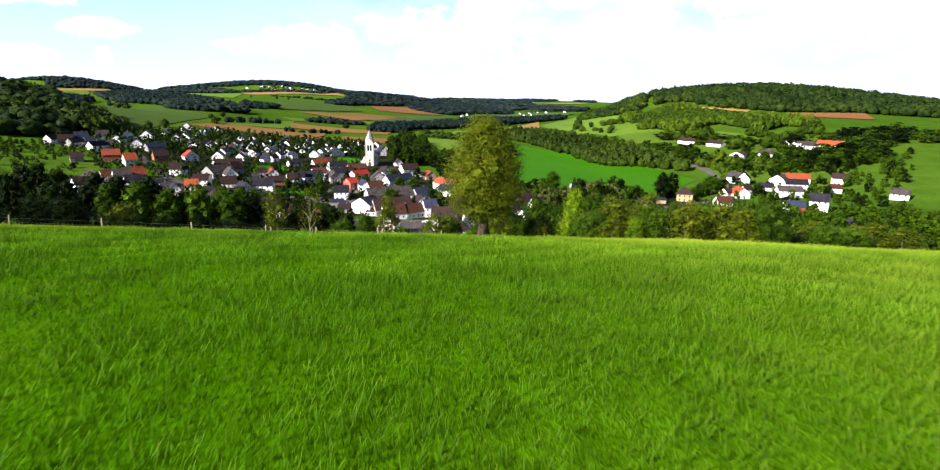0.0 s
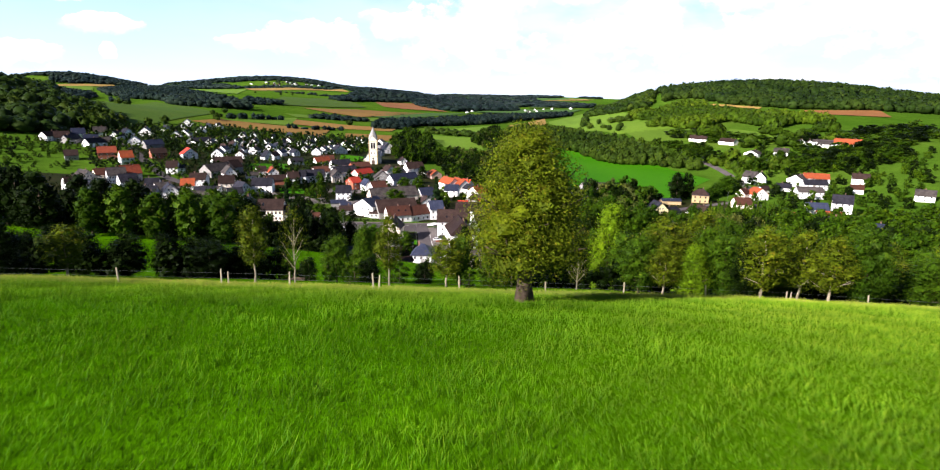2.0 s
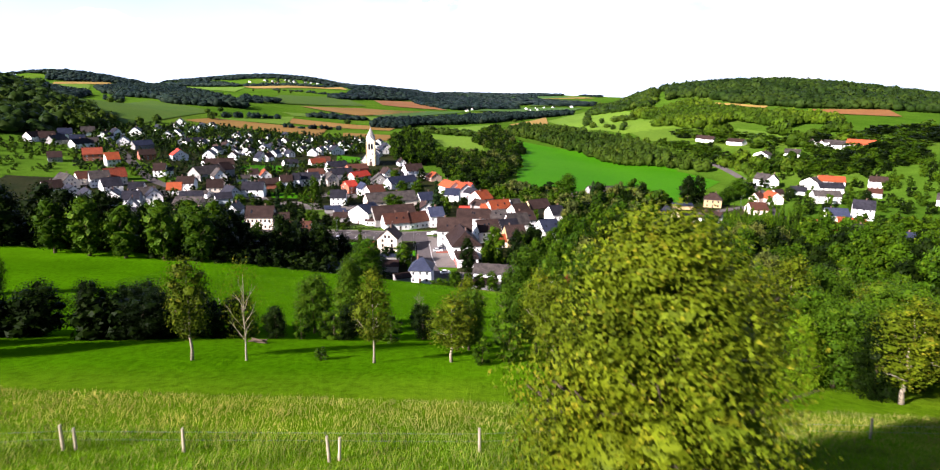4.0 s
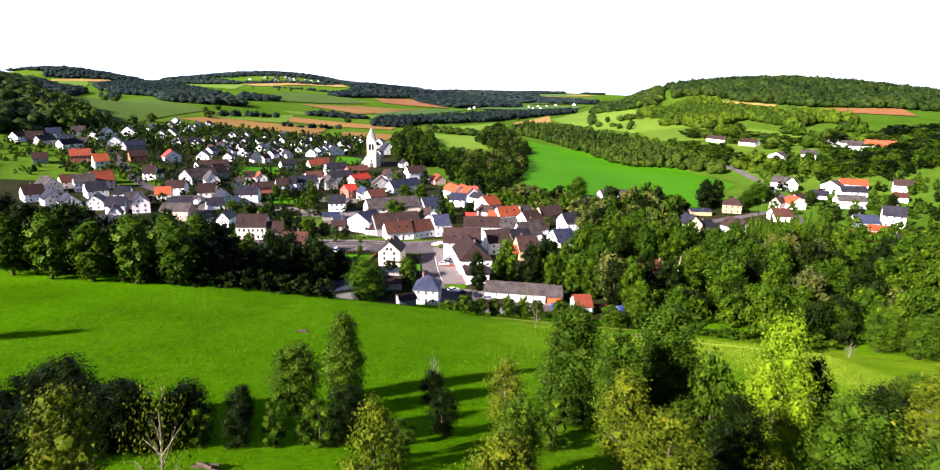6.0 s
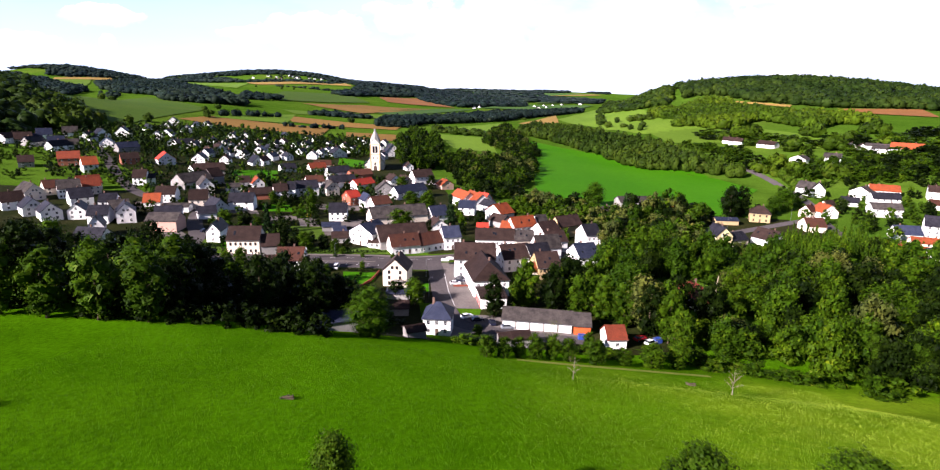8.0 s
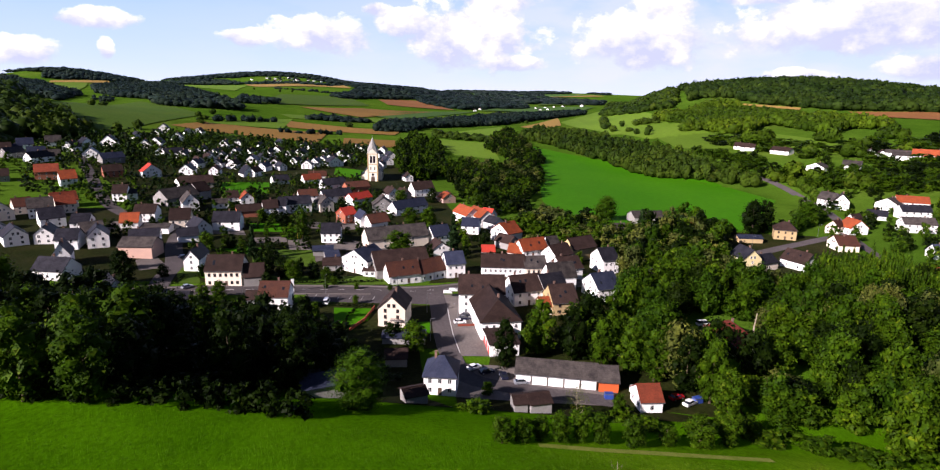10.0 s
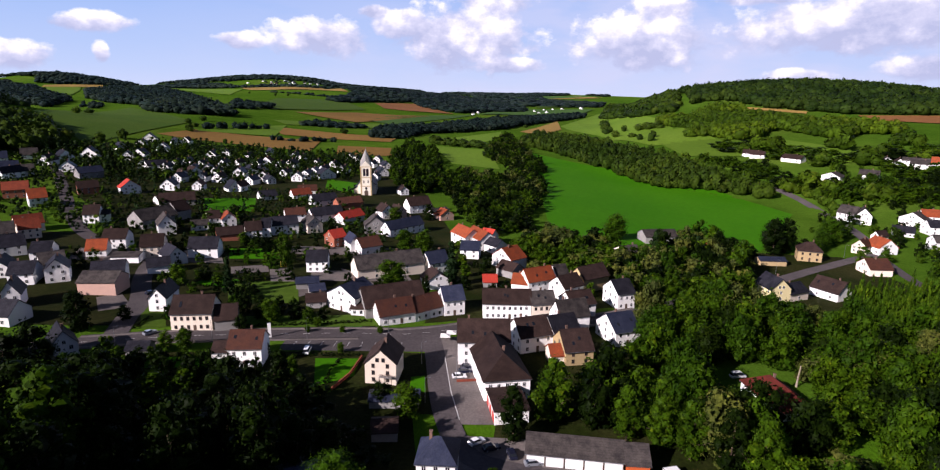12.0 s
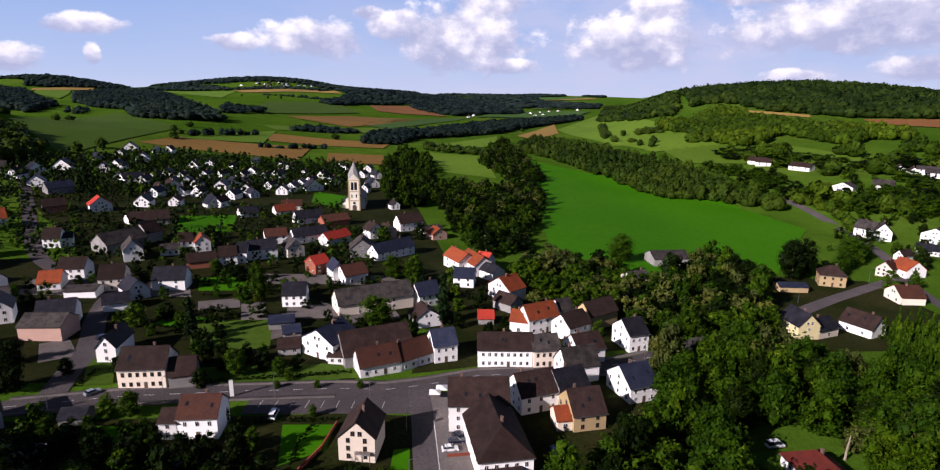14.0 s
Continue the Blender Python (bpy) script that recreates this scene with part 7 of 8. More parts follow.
tree(-8.7, 443.6, "garden", 5.7, 5.4)
tree(-85.1, 350.1, "garden_dark", 5.8, 5.4)
tree(-59.9, 356.2, "garden", 3.6, 3.7)
tree(-93.0, 386.2, "garden_dark", 4.5, 5.1)
tree(-111.1, 395.8, "garden", 5.9, 5.3)
tree(-118.2, 401.2, "garden_dark", 7.2, 5.9)
tree(-102.1, 331.5, "garden", 6.7, 5.8)
tree(-96.3, 332.5, "garden", 7.6, 6.5)
tree(-111.6, 320.8, "garden", 5.8, 5.4)
tree(-104.4, 319.9, "garden_dark", 6.6, 6.0)
tree(-93.1, 311.9, "garden_dark", 10.2, 7.1)
tree(-84.9, 310.0, "garden_dark", 9.3, 7.0)
tree(-80.6, 312.6, "garden_dark", 10.2, 7.1)
tree(-72.9, 311.4, "garden_dark", 8.9, 7.1)
tree(-67.3, 313.3, "garden_dark", 8.0, 5.7)
tree(-59.8, 312.5, "garden_dark", 11.1, 6.3)
tree(-58.4, 318.7, "garden", 6.6, 4.5)
tree(-110.1, 312.1, "garden_dark", 7.1, 5.7)
tree(-62.1, 350.9, "garden", 2.7, 2.5)
tree(-50.1, 351.8, "garden", 2.8, 2.5)
tree(-37.1, 352.9, "garden", 2.8, 2.6)
tree(-47.5, 335.5, "garden", 3.6, 3.0)
tree(-69.7, 330.7, "garden", 4.9, 2.6)
tree(-148.2, 442.3, "garden_dark", 5.5, 5.3)
tree(-170.3, 430.8, "garden_dark", 6.6, 5.6)
tree(-186.6, 450.7, "garden", 7.1, 6.0)
tree(-101.9, 530.4, "garden", 9.0, 8.5)
tree(-120.8, 534.4, "garden_dark", 8.4, 8.6)
tree(-151.0, 521.3, "garden_dark", 8.8, 8.9)
tree(-158.2, 499.5, "garden", 8.3, 8.4)
tree(-65.4, 523.0, "garden_dark", 10.7, 10.4)
tree(-52.7, 532.9, "garden", 9.9, 10.7)
tree(-32.1, 545.4, "garden_dark", 10.6, 9.6)
tree(-225.6, 505.2, "garden_dark", 9.3, 8.5)
tree(-201.0, 519.3, "garden_dark", 8.7, 8.9)

hedge([(-85.2, 352.5), (-71.0, 356.0), (-57.0, 358.9), (-41.6, 362.8)], 1.6, 1.8, "dark clipped hedge above the main road")
hedge([(-67.0, 330.9), (-54.8, 332.4), (-40.5, 334.0)], 1.5, 1.6, "dark garden hedge below the parking bays")
hedge([(-47.8, 313.1), (-47.7, 323.5), (-46.4, 330.8)], 1.6, 1.6, "dark garden hedge beside the lawn")
hedge([(-127.2, 452.5), (-110.8, 456.7)], 1.4, 1.6, "clipped hedge beside the kitchen garden")
hedge([(-117.5, 429.6), (-96.3, 430.7)], 1.2, 1.4, "low hedge along the garden terrace")
hedge([(-121.7, 394.6), (-109.8, 392.9), (-107.3, 402.4)], 1.5, 1.6, "garden hedge beside a lawn")
hedge([(-120.3, 358.5), (-120.7, 347.3)], 1.6, 1.6, "garden hedge beside the street")
hedge([(-123.5, 326.9), (-115.0, 330.6), (-104.1, 328.3)], 1.8, 2.0, "dark hedge below the main road")
hedge([(-43.5, 391.4), (-22.1, 402.7)], 1.6, 1.6, "hedge in the farmyard")
# yard of the long shed
tree(16.5, 297.0, "wood", 18.1, 11.1)
tree(5.0, 287.2, "wood_dark", 15.5, 9.3)
tree(25.8, 293.3, "wood_dark", 17.8, 9.1)
tree(33.5, 288.1, "wood", 15.6, 9.4)
tree(40.3, 284.0, "wood", 14.8, 9.2)
tree(46.7, 280.2, "wood", 15.7, 10.1)
tree(52.9, 274.0, "wood_dark", 16.9, 10.1)
tree(57.8, 268.2, "wood", 18.0, 9.7)
tree(53.4, 285.1, "wood_dark", 16.3, 10.1)
tree(44.4, 295.8, "wood", 13.4, 9.8)
tree(58.6, 259.4, "garden", 13.4, 8.6)
tree(0.6, 227.6, "garden", 5.8, 4.8)
tree(4.7, 229.3, "garden", 5.4, 4.5)
tree(8.5, 232.1, "garden", 5.4, 4.6)
tree(12.5, 232.3, "garden", 6.5, 5.1)
tree(17.0, 234.0, "garden", 6.6, 4.7)
tree(21.1, 234.1, "garden", 6.3, 4.7)
tree(27.9, 233.9, "garden", 6.5, 5.9)
tree(35.8, 237.5, "garden", 4.9, 4.8)
tree(43.6, 239.0, "garden", 6.6, 7.3)
tree(51.7, 243.2, "garden", 7.7, 6.3)
tree(20.3, 255.2, "sparse", 9.6, 6.9)
tree(-0.7, 269.7, "garden", 3.7, 4.0)
tree(31.5, 259.0, "garden", 6.3, 4.3)
tree(-22.6, 297.5, "garden", 9.6, 9.0)
tree(-29.8, 305.2, "garden_dark", 6.0, 7.5)
# thicket under the orchard trees
tree(-35.5, 119.3, "dark", 6.1, 5.7)
tree(-30.6, 119.1, "dark", 5.8, 5.2)
tree(-42.2, 125.6, "dark", 6.2, 5.4)
tree(-24.0, 119.1, "bush", 3.8, 3.3)
tree(-17.6, 119.7, "bush", 4.2, 2.9)
tree(-15.0, 121.0, "bush", 3.8, 3.0)
tree(-12.0, 120.8, "dark", 4.1, 3.5)
tree(-8.0, 120.6, "bush", 3.8, 3.0)
tree(4.1, 121.8, "bush", 4.7, 4.1)
tree(8.1, 121.4, "bush", 5.3, 4.1)
tree(15.5, 122.1, "dark", 5.2, 4.1)
tree(20.2, 122.0, "bush", 5.2, 3.6)
# young trees at the foot of the lower pasture
tree(17.5, 208.5, "bare", 6.2, 4.2)
tree(51.3, 210.6, "sparse", 7.6, 5.0)
tree(99.1, 212.9, "bare", 6.5, 4.6)
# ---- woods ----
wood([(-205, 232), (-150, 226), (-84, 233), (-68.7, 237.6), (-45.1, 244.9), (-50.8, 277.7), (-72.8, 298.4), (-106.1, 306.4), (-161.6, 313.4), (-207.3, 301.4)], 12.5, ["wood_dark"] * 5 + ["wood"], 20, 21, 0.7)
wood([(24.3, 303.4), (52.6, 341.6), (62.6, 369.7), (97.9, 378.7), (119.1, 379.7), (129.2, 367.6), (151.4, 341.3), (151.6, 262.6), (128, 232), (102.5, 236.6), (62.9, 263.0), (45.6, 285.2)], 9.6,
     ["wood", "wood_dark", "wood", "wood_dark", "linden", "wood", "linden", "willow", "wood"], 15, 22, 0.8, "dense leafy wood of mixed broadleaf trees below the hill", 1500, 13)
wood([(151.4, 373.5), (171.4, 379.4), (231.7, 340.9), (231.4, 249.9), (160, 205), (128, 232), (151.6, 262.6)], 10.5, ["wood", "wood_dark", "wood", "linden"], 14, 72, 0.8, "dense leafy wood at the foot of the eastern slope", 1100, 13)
# understory added to keep the gaps below the crowns dark
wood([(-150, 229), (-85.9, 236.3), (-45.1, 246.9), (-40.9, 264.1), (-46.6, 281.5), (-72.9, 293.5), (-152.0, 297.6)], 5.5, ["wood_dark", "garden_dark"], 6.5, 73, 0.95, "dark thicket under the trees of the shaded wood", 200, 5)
wood([(52.5, 373.7), (70.6, 396.7), (88.8, 398.7), (117.0, 402.7), (137.0, 441.6), (118.8, 466), (86.7, 460), (60.5, 441.7), (50.5, 406.7)], 8.5, ["wood", "village", "willow"], 10, 26, label="green trees between the river and the eastern houses", leaves=560, lobes=9)
wood([(191.5, 373.3), (216.5, 386.2), (331.6, 400.6), (330.2, 249.2), (231.4, 249.9), (231.7, 330.8)], 12, ["wood", "village"], 12, 27, label="dense green wood below the eastern houses", leaves=420, lobes=8)
wood([(20.2, 438.8), (66.5, 441.7), (95.7, 472), (80.6, 472), (42.3, 510), (20.2, 482), (60.6, 401.7), (106.0, 396.7), (110.9, 421.7)], 10, ["wood", "willow", "wood_dark"], 11, 23, label="green trees and willows along the river", leaves=560, lobes=9)
wood([(19.2, 426.8), (42.4, 426.7), (62.5, 441.7), (46.4, 499), (19.2, 485)], 8, ["wood", "willow", "village"], 9, 29, label="green trees between the village and the water meadow", leaves=560, lobes=9)
wood([(258.1, 842), (266.1, 733), (274.3, 663), (290.4, 632), (318.5, 612), (335.6, 590), (430.6, 600), (480, 660), (470, 689), (374.3, 660), (316.3, 660), (302.1, 719), (291.9, 789)], 13, ["wood", "village", "wood_dark"], 10, 30, label="rough wooded slope above the far road", leaves=420, lobes=8)
wood([(289.3, 908), (314.0, 764), (345.0, 744), (380.2, 699), (380.3, 660), (600, 699), (603, 823), (465, 784), (391.7, 789), (353.6, 833), (316.5, 893)], 21, ["wood", "village", "wood_dark"], 10, 39, label="scrub and trees among the hillside houses", leaves=420, lobes=8)
wood([(-94.3, 863), (-86.3, 1016), (-45.0, 925), (-28.8, 690), (-30.9, 645), (-57.9, 645), (-75.8, 711)], 8.5, ["wood_dark", "wood", "wood_dark", "village"], 13, 24, 0.75, "tall dense trees on the river bank behind the church", 260, 8)
wood([(16.4, 927), (23.5, 1025), (64.0, 1239), (80.7, 880), (79.7, 810), (70.1, 791), (61.2, 677), (44.3, 589), (34.3, 531), (13.2, 496), (-5.9, 541), (-17.9, 633), (-26.8, 654), (-29.8, 709), (-9.7, 765), (21.2, 744), (45.2, 769), (35.4, 846)], 8.5, ["wood_dark", "wood", "wood_dark", "village", "wood", "willow", "wood_dark"], 11, 25, 0.8, "dense riverside wood with willows", 260, 8)
field([(-55.1, 1037), (24.5, 1006), (30.4, 819), (-22.9, 849)], "light_crop", "green meadow between the riverside woods", 0.4, 10)

wood([(24, 92), (60, 88), (80, 100), (80, 128), (48, 130), (30, 122)], 8.5, ["orchard", "round", "orchard", "slim"], 9, 28, 0.7)
wood([(-77.6, 263.9), (-30.6, 264.1), (-24.3, 291.4), (-30.3, 309.5), (-60.7, 305.4), (-81.0, 297.4)], 9, ["wood_dark", "garden_dark", "wood_dark"], 9, 52, 0.9, label="dark shaded trees and thickets at the foot of the hill")
wood([(2.0, 287.3), (36.5, 289.3), (52.6, 301.3), (50.6, 331.5), (22.3, 319.5), (10.1, 301.4)], 8, ["village", "wood_dark", "wood"], 8.5, 53, 0.9, label="trees and bushes behind the sheds")
wood([(94.6, 476.6), (119.2, 512), (151.1, 500), (155, 478), (140, 440), (112, 424), (85, 420)], 9, ["wood", "wood_dark", "linden", "willow"], 13, 54, 0.75, "tall trees between the river and the yards of the far bank", 420, 9)
wood([(30.5, 263.2), (42.6, 263.2), (71.1, 251.0), (110, 232), (100, 226), (61.2, 245.1), (30.7, 251.6)], 6, ["village", "bush", "wood"], 5, 55, 1.0, label="rough hedge along the foot of the lower pasture")
wood([(-8.1, 253.0), (30.7, 253.5), (30.5, 260.3), (-8.1, 260.9)], 5, ["village", "bush"], 3.2, 56, 1.2, label="rough hedge between pasture and yards")
tree(-29.7, 243.9, "linden", 14, 14.5)
tree(83.5, 508, "linden", 16, 17)
tree(168.9, 485, "wood_dark", 22, 15)
tree(177.9, 490, "wood_dark", 21, 14)
tree(173, 497, "wood_dark", 18, 14)
tree(205, 500, "linden", 11, 12)
tree(196, 489, "linden", 9, 9)
tree(226, 530, "wood", 12, 12)
tree(219.9, 516, "linden", 15, 19)
tree(92.7, 460.2, "conifer", 17, 6.5)
tree(109.4, 456.9, "wood_dark", 14, 10)
tree(115.7, 461.1, "conifer", 15, 6)
tree(130.3, 470.2, "wood_dark", 17, 11)
tree(137.4, 460.6, "linden", 12, 10)
tree(14.7, 298.4, "village", 11, 9)
tree(27.3, 304.4, "village", 13, 11)
tree(34.4, 297.4, "wood_dark", 12, 9)
tree(6.1, 319.6, "village", 6, 5)

# garden trees and shrubs among the houses
rng_garden = random.Random(77)


def gardens(poly, gap, seed, clear, kinds, hs, label, leaves=60, lobes=4):
    out = []
    for px, py in scatter(poly, gap, seed):
        if clear_of_houses(px, py, clear ** 0.5 * 0.62) and rng_garden.random() < 0.8:
            hh = rng_garden.uniform(*hs)
            out.append((px, py, hh, hh * rng_garden.uniform(0.7, 1.2), rng_garden.choice(kinds)))
    mass(out, label, seed, "garden_shrubbery", leaves, lobes)


gardens([(-330.8, 561), (-100.0, 641), (-70.1, 561), (-40.1, 476), (-205, 470), (-291.1, 501), (-420.0, 700), (-331.4, 824), (-120.5, 865), (-94.8, 700)], 7.0, 41, 42,
        ["village", "garden_dark", "garden_dark", "conifer"], (2.6, 7.6), "dark garden trees, hedges and shrubs among the village houses")
gardens([(-131.1, 381.8), (-70.5, 401.8), (-40.1, 472), (-200, 470), (-201.3, 421.8)], 9.5, 49, 60, ["garden_dark", "linden", "village", "garden_dark"], (2.5, 7), "garden trees and shrubs behind the village street", 240, 7)
gardens([(-70.5, 401.8), (-40.1, 472), (10.2, 482), (60.5, 431.7), (60.6, 401.7), (30.3, 386.7), (-20.1, 386.8)], 9.5, 43, 70, ["village", "garden_dark"], (3.5, 8), "garden trees between the houses of the main street", 260, 8)
gardens([(-131.1, 381.8), (-45.4, 373.8), (-60.5, 356.7), (-121.1, 351.7)], 11, 44, 90, ["garden_dark", "linden", "village"], (3.5, 8), "dark shrubs and fruit trees behind the main road", 320, 8)
gardens([(-161.5, 326.5), (-50.5, 333.6), (-45.5, 306.5), (-111.2, 306.4)], 7.5, 45, 70, ["garden_dark", "village"], (3, 7.5), "shady garden trees below the main road", 320, 8)
gardens([(170.9, 481), (261.3, 441.0), (331.3, 471), (440.7, 580), (420.2, 690), (300.2, 690), (280.4, 620), (200.8, 521)], 16, 42, 70, ["round", "garden_dark", "round"], (4, 10), "garden trees among the houses on the far bank", 260, 8)
gardens([(-320.5, 455), (-295.3, 479), (-310.8, 551), (-374.5, 612), (-461, 561), (-402.0, 421.4)], 11, 46, 70, ["village", "garden_dark", "village"], (3, 8), "fruit trees and hedges in the western gardens", 200, 7)
gardens([(195.5, 384.3), (266.7, 349.7), (492, 647), (378.9, 749), (300.2, 700), (280.5, 600), (231.0, 501)], 19, 47, 110, ["round", "garden_dark", "village"], (5, 10), "tall green trees among the eastern houses", 260, 8)

gardens([(-372, 640), (-250, 620), (-135, 690), (-100, 740), (-115, 865), (-331, 860), (-400, 720)], 8.5, 48, 30,
        ["garden_dark", "garden_dark", "village", "conifer"], (6, 11), "tall dark trees between the upper village houses")

# rows of poplars at the edge of the river meadow
for k in range(8):
    u = k / 7
    row = [(139.3 + 21 * u, 353.5 + 50 * u), (184 + 20 * u, 358 + 47 * u)]
    mass([(px, py, 12 + 3 * math.sin(px * 1.7), 3.4, "slim") for px, py in along(row, 2.7, 0.5, 90 + k)], "close-set row of slim green poplars", 90 + k, "poplar_row", 160, 7)

tree(5.1, 140.4, "bare", 8.5, 4.0)
tree(-40.2, 125.4, "dark", 7.0, 8.5)
tree(-35.1, 125.1, "dark", 5.0, 6.0)
tree(-29.2, 123.0, "bare", 6.5, 4.0)
tree(-25.6, 132.1, "dark", 3.0, 3.6)
tree(114, 242, "round", 13, 12)
tree(122, 234, "round", 14, 12)
tree(130, 229, "round", 13, 12)
tree(105, 246, "slim", 13, 8)
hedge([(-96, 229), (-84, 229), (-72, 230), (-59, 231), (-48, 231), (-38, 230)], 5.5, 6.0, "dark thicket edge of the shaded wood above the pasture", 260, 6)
# front row in lighter leaves: the wood's lit edge put into its colour
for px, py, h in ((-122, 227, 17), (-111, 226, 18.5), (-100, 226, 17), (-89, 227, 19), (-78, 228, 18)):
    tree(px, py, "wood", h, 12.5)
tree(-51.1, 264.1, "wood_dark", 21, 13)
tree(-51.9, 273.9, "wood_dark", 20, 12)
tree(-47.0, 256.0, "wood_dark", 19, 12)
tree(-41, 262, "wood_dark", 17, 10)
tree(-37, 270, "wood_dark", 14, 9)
# ---- far woodland and hedges ----
canopy([(74.9, 1087), (97.2, 1169), (127.6, 1240), (184.3, 1033), (205.0, 920), (229.0, 817), (232.1, 724), (244.2, 680), (258.3, 661), (251.3, 652), (233.2, 684), (209.1, 717), (177.0, 740), (149.9, 866), (118.9, 970)], 7.5, 13, "leaf_forest", "belt of dense green trees behind the water meadow", 100, 60)
canopy([(345.2, 1660), (350.8, 1774), (639, 2946), (770, 2933), (526, 1717), (436.8, 1445), (389.8, 1316), (346.3, 1399)], 15, 14, "leaf_forest", "green woodland on the shoulder of the eastern hill", 101, 26)
canopy([(303.2, 1144), (328.6, 1222), (357.5, 1157), (419.9, 1250), (465, 1304), (479, 1242), (455, 1146), (475, 1065), (514, 996), (533, 959), (538, 898), (512, 890), (478, 905), (441.3, 871), (431.3, 900), (419.5, 991), (351.8, 914), (328.7, 926), (314.6, 961), (292.5, 981), (324.0, 1049)], 8.5, 12, "leaf_slope", "green woodland on the eastern slope", 102, 40)
canopy([(-1490, 2569), (-1580, 2891), (-1521, 3151), (-1312, 2877), (-805, 1950), (-586, 1536), (-424.7, 1258), (-440.7, 1229), (-512, 1204), (-557, 1219), (-668, 1417), (-819, 1542), (-995, 1771)], 15, 14, "leaf_far_haze", "dark copse across the western pasture", 103, 14)
canopy([(-2107, 2859), (-1785, 2725), (-1004, 1670), (-920, 1578), (-769, 1265), (-954, 1460), (-1144, 1671), (-2118, 2623)], 17, 14, "leaf_far_haze", "dark mixed wood on the western hill", 104, 14)
canopy([(-400.4, 631), (-419.9, 705), (-470, 780), (-543, 864), (-617, 956), (-700, 1120), (-973, 1266), (-1005, 603), (-561, 561), (-451, 601)], 13, 15, "leaf_plateau", "tall dark wood on the western bank", 61, 26)
canopy([(-499, 825), (-461, 818), (-433.5, 782), (-396.6, 760), (-391.8, 725), (-396.0, 690), (-430.0, 690), (-470, 780)], 9, 13, "leaf_forest", "rough scrub and trees on the western slope", 105, 40)
forest(scatter([(-798, 1413), (-760, 1433), (-676, 1283), (-714, 1288)], 17, 106), 8, M["leaf_far_haze"], "dark bushes in the western pasture", 106, 20, 10)
forest(scatter([(-604, 1710), (-474, 1639), (-441.5, 1535), (-484, 1423)], 17, 107), 10, M["leaf_far_haze"], "dark scrub on the far slope", 107, 20, 15)
forest(along([(-818, 2707), (-497, 2569)], 17, 6, 108), 10, M["leaf_far_haze"], "tree row across the far slope", 108, 12, 16)
canopy([(-504, 2356), (-486, 2796), (-512, 3551), (-403.3, 4348), (-100.9, 4120), (61.1, 3512), (167.8, 2869), (209.2, 2418), (188.7, 2292), (-18.6, 2056), (-129.2, 2236), (-222.5, 2679), (-356.7, 2400), (-439.2, 2188)], 24, 14, "leaf_far_haze", "distant dark wooded hillside along the valley", 109, 10)
canopy([(-303.0, 1250), (-291.0, 1317), (-204.3, 1317), (-197.4, 1280), (-298.9, 1233)], 11, 8, "leaf_far_haze", "dark tree row between stubble fields", 110, 20)
forest(along([(-273.4, 973), (-233.2, 991), (-191.1, 1027)], 6.5, 4, 112), 6.5, M["leaf_far_haze"], "hedgerow of dark bushes behind the village", 112, 24, 8)
forest(along([(-382.0, 1008), (-351.9, 1066), (-319.8, 1127)], 9, 9, 116), 9, M["leaf_far_haze"], "dark trees round a farmstead", 116, 24, 10)
canopy([(-163.9, 1101), (-161.0, 1264), (-70.2, 1415), (52.2, 1691), (164.8, 1868), (350.9, 2109), (352.5, 1985), (154.4, 1628), (62.1, 1384), (-84.3, 1233), (-106.5, 1115)], 11, 11, "leaf_far_haze", "dark trees along the stream across the valley floor", 113, 22)
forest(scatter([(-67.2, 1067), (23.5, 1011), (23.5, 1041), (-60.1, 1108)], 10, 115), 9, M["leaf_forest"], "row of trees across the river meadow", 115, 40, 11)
canopy([(35.8, 3814), (260.7, 3944), (296.1, 4291), (41.0, 4352)], 32, 13, "leaf_far_haze", "far dark wood in the open valley", 119, 8)
canopy([(323.5, 3948), (443.3, 3652), (464, 3964), (373.1, 4168)], 32, 13, "leaf_far_haze", "far dark wood in the open valley", 120, 8)
canopy([(406.7, 2941), (490, 2907), (581, 3467), (506, 3504)], 24, 12, "leaf_far_haze", "dark copse beside the distant hamlet", 121, 10)
forest(along([(297.4, 1508), (263.3, 1343), (231.2, 1183)], 9, 4, 123), 9, M["leaf_forest"], "hedge down the eastern meadow", 123, 30, 10)
canopy([(268.0, 1134), (282.2, 1162), (304.1, 1134), (302.0, 1105), (286.0, 1118)], 9, 9, "leaf_forest", "clump of green trees on the meadow", 124, 40)
forest([p for p in scatter([(-544, 2921), (14.3, 2944), (557, 2743), (1052, 4753), (-931, 4687)], 46, 57) if math.sin(p[0] * 0.006) + math.sin(p[1] * 0.0045) > 0.1], 13, M["leaf_far_haze"], "dark woods far up the valley", 57, 8, 58)
canopy([(-2153, 3006), (-1934, 2968), (-1725, 3031), (-1610, 3122), (-1639, 3239), (-1891, 3336), (-2194, 3343)], 22, 11, "leaf_far_haze", "distant dark wooded ridge", 37, 10)
canopy([(-1871, 4021), (-1640, 3900), (-1450, 3925), (-1330, 4000), (-1190, 4035), (-1047, 4040), (-895, 4025), (-752, 4055), (-615, 4180), (-683, 4491), (-1619, 4663), (-2157, 4449)], 26, 13, "leaf_far_haze", "far dark wooded ridge", 38, 8)
canopy([(-1784, 3717), (-1730, 3900), (-1560, 3830), (-1390, 3760), (-1260, 3595), (-1410, 3480), (-1490, 3380), (-1560, 3240), (-1640, 3400)], 24, 12, "leaf_far_haze", "far dark wood below the ridge", 39, 8)
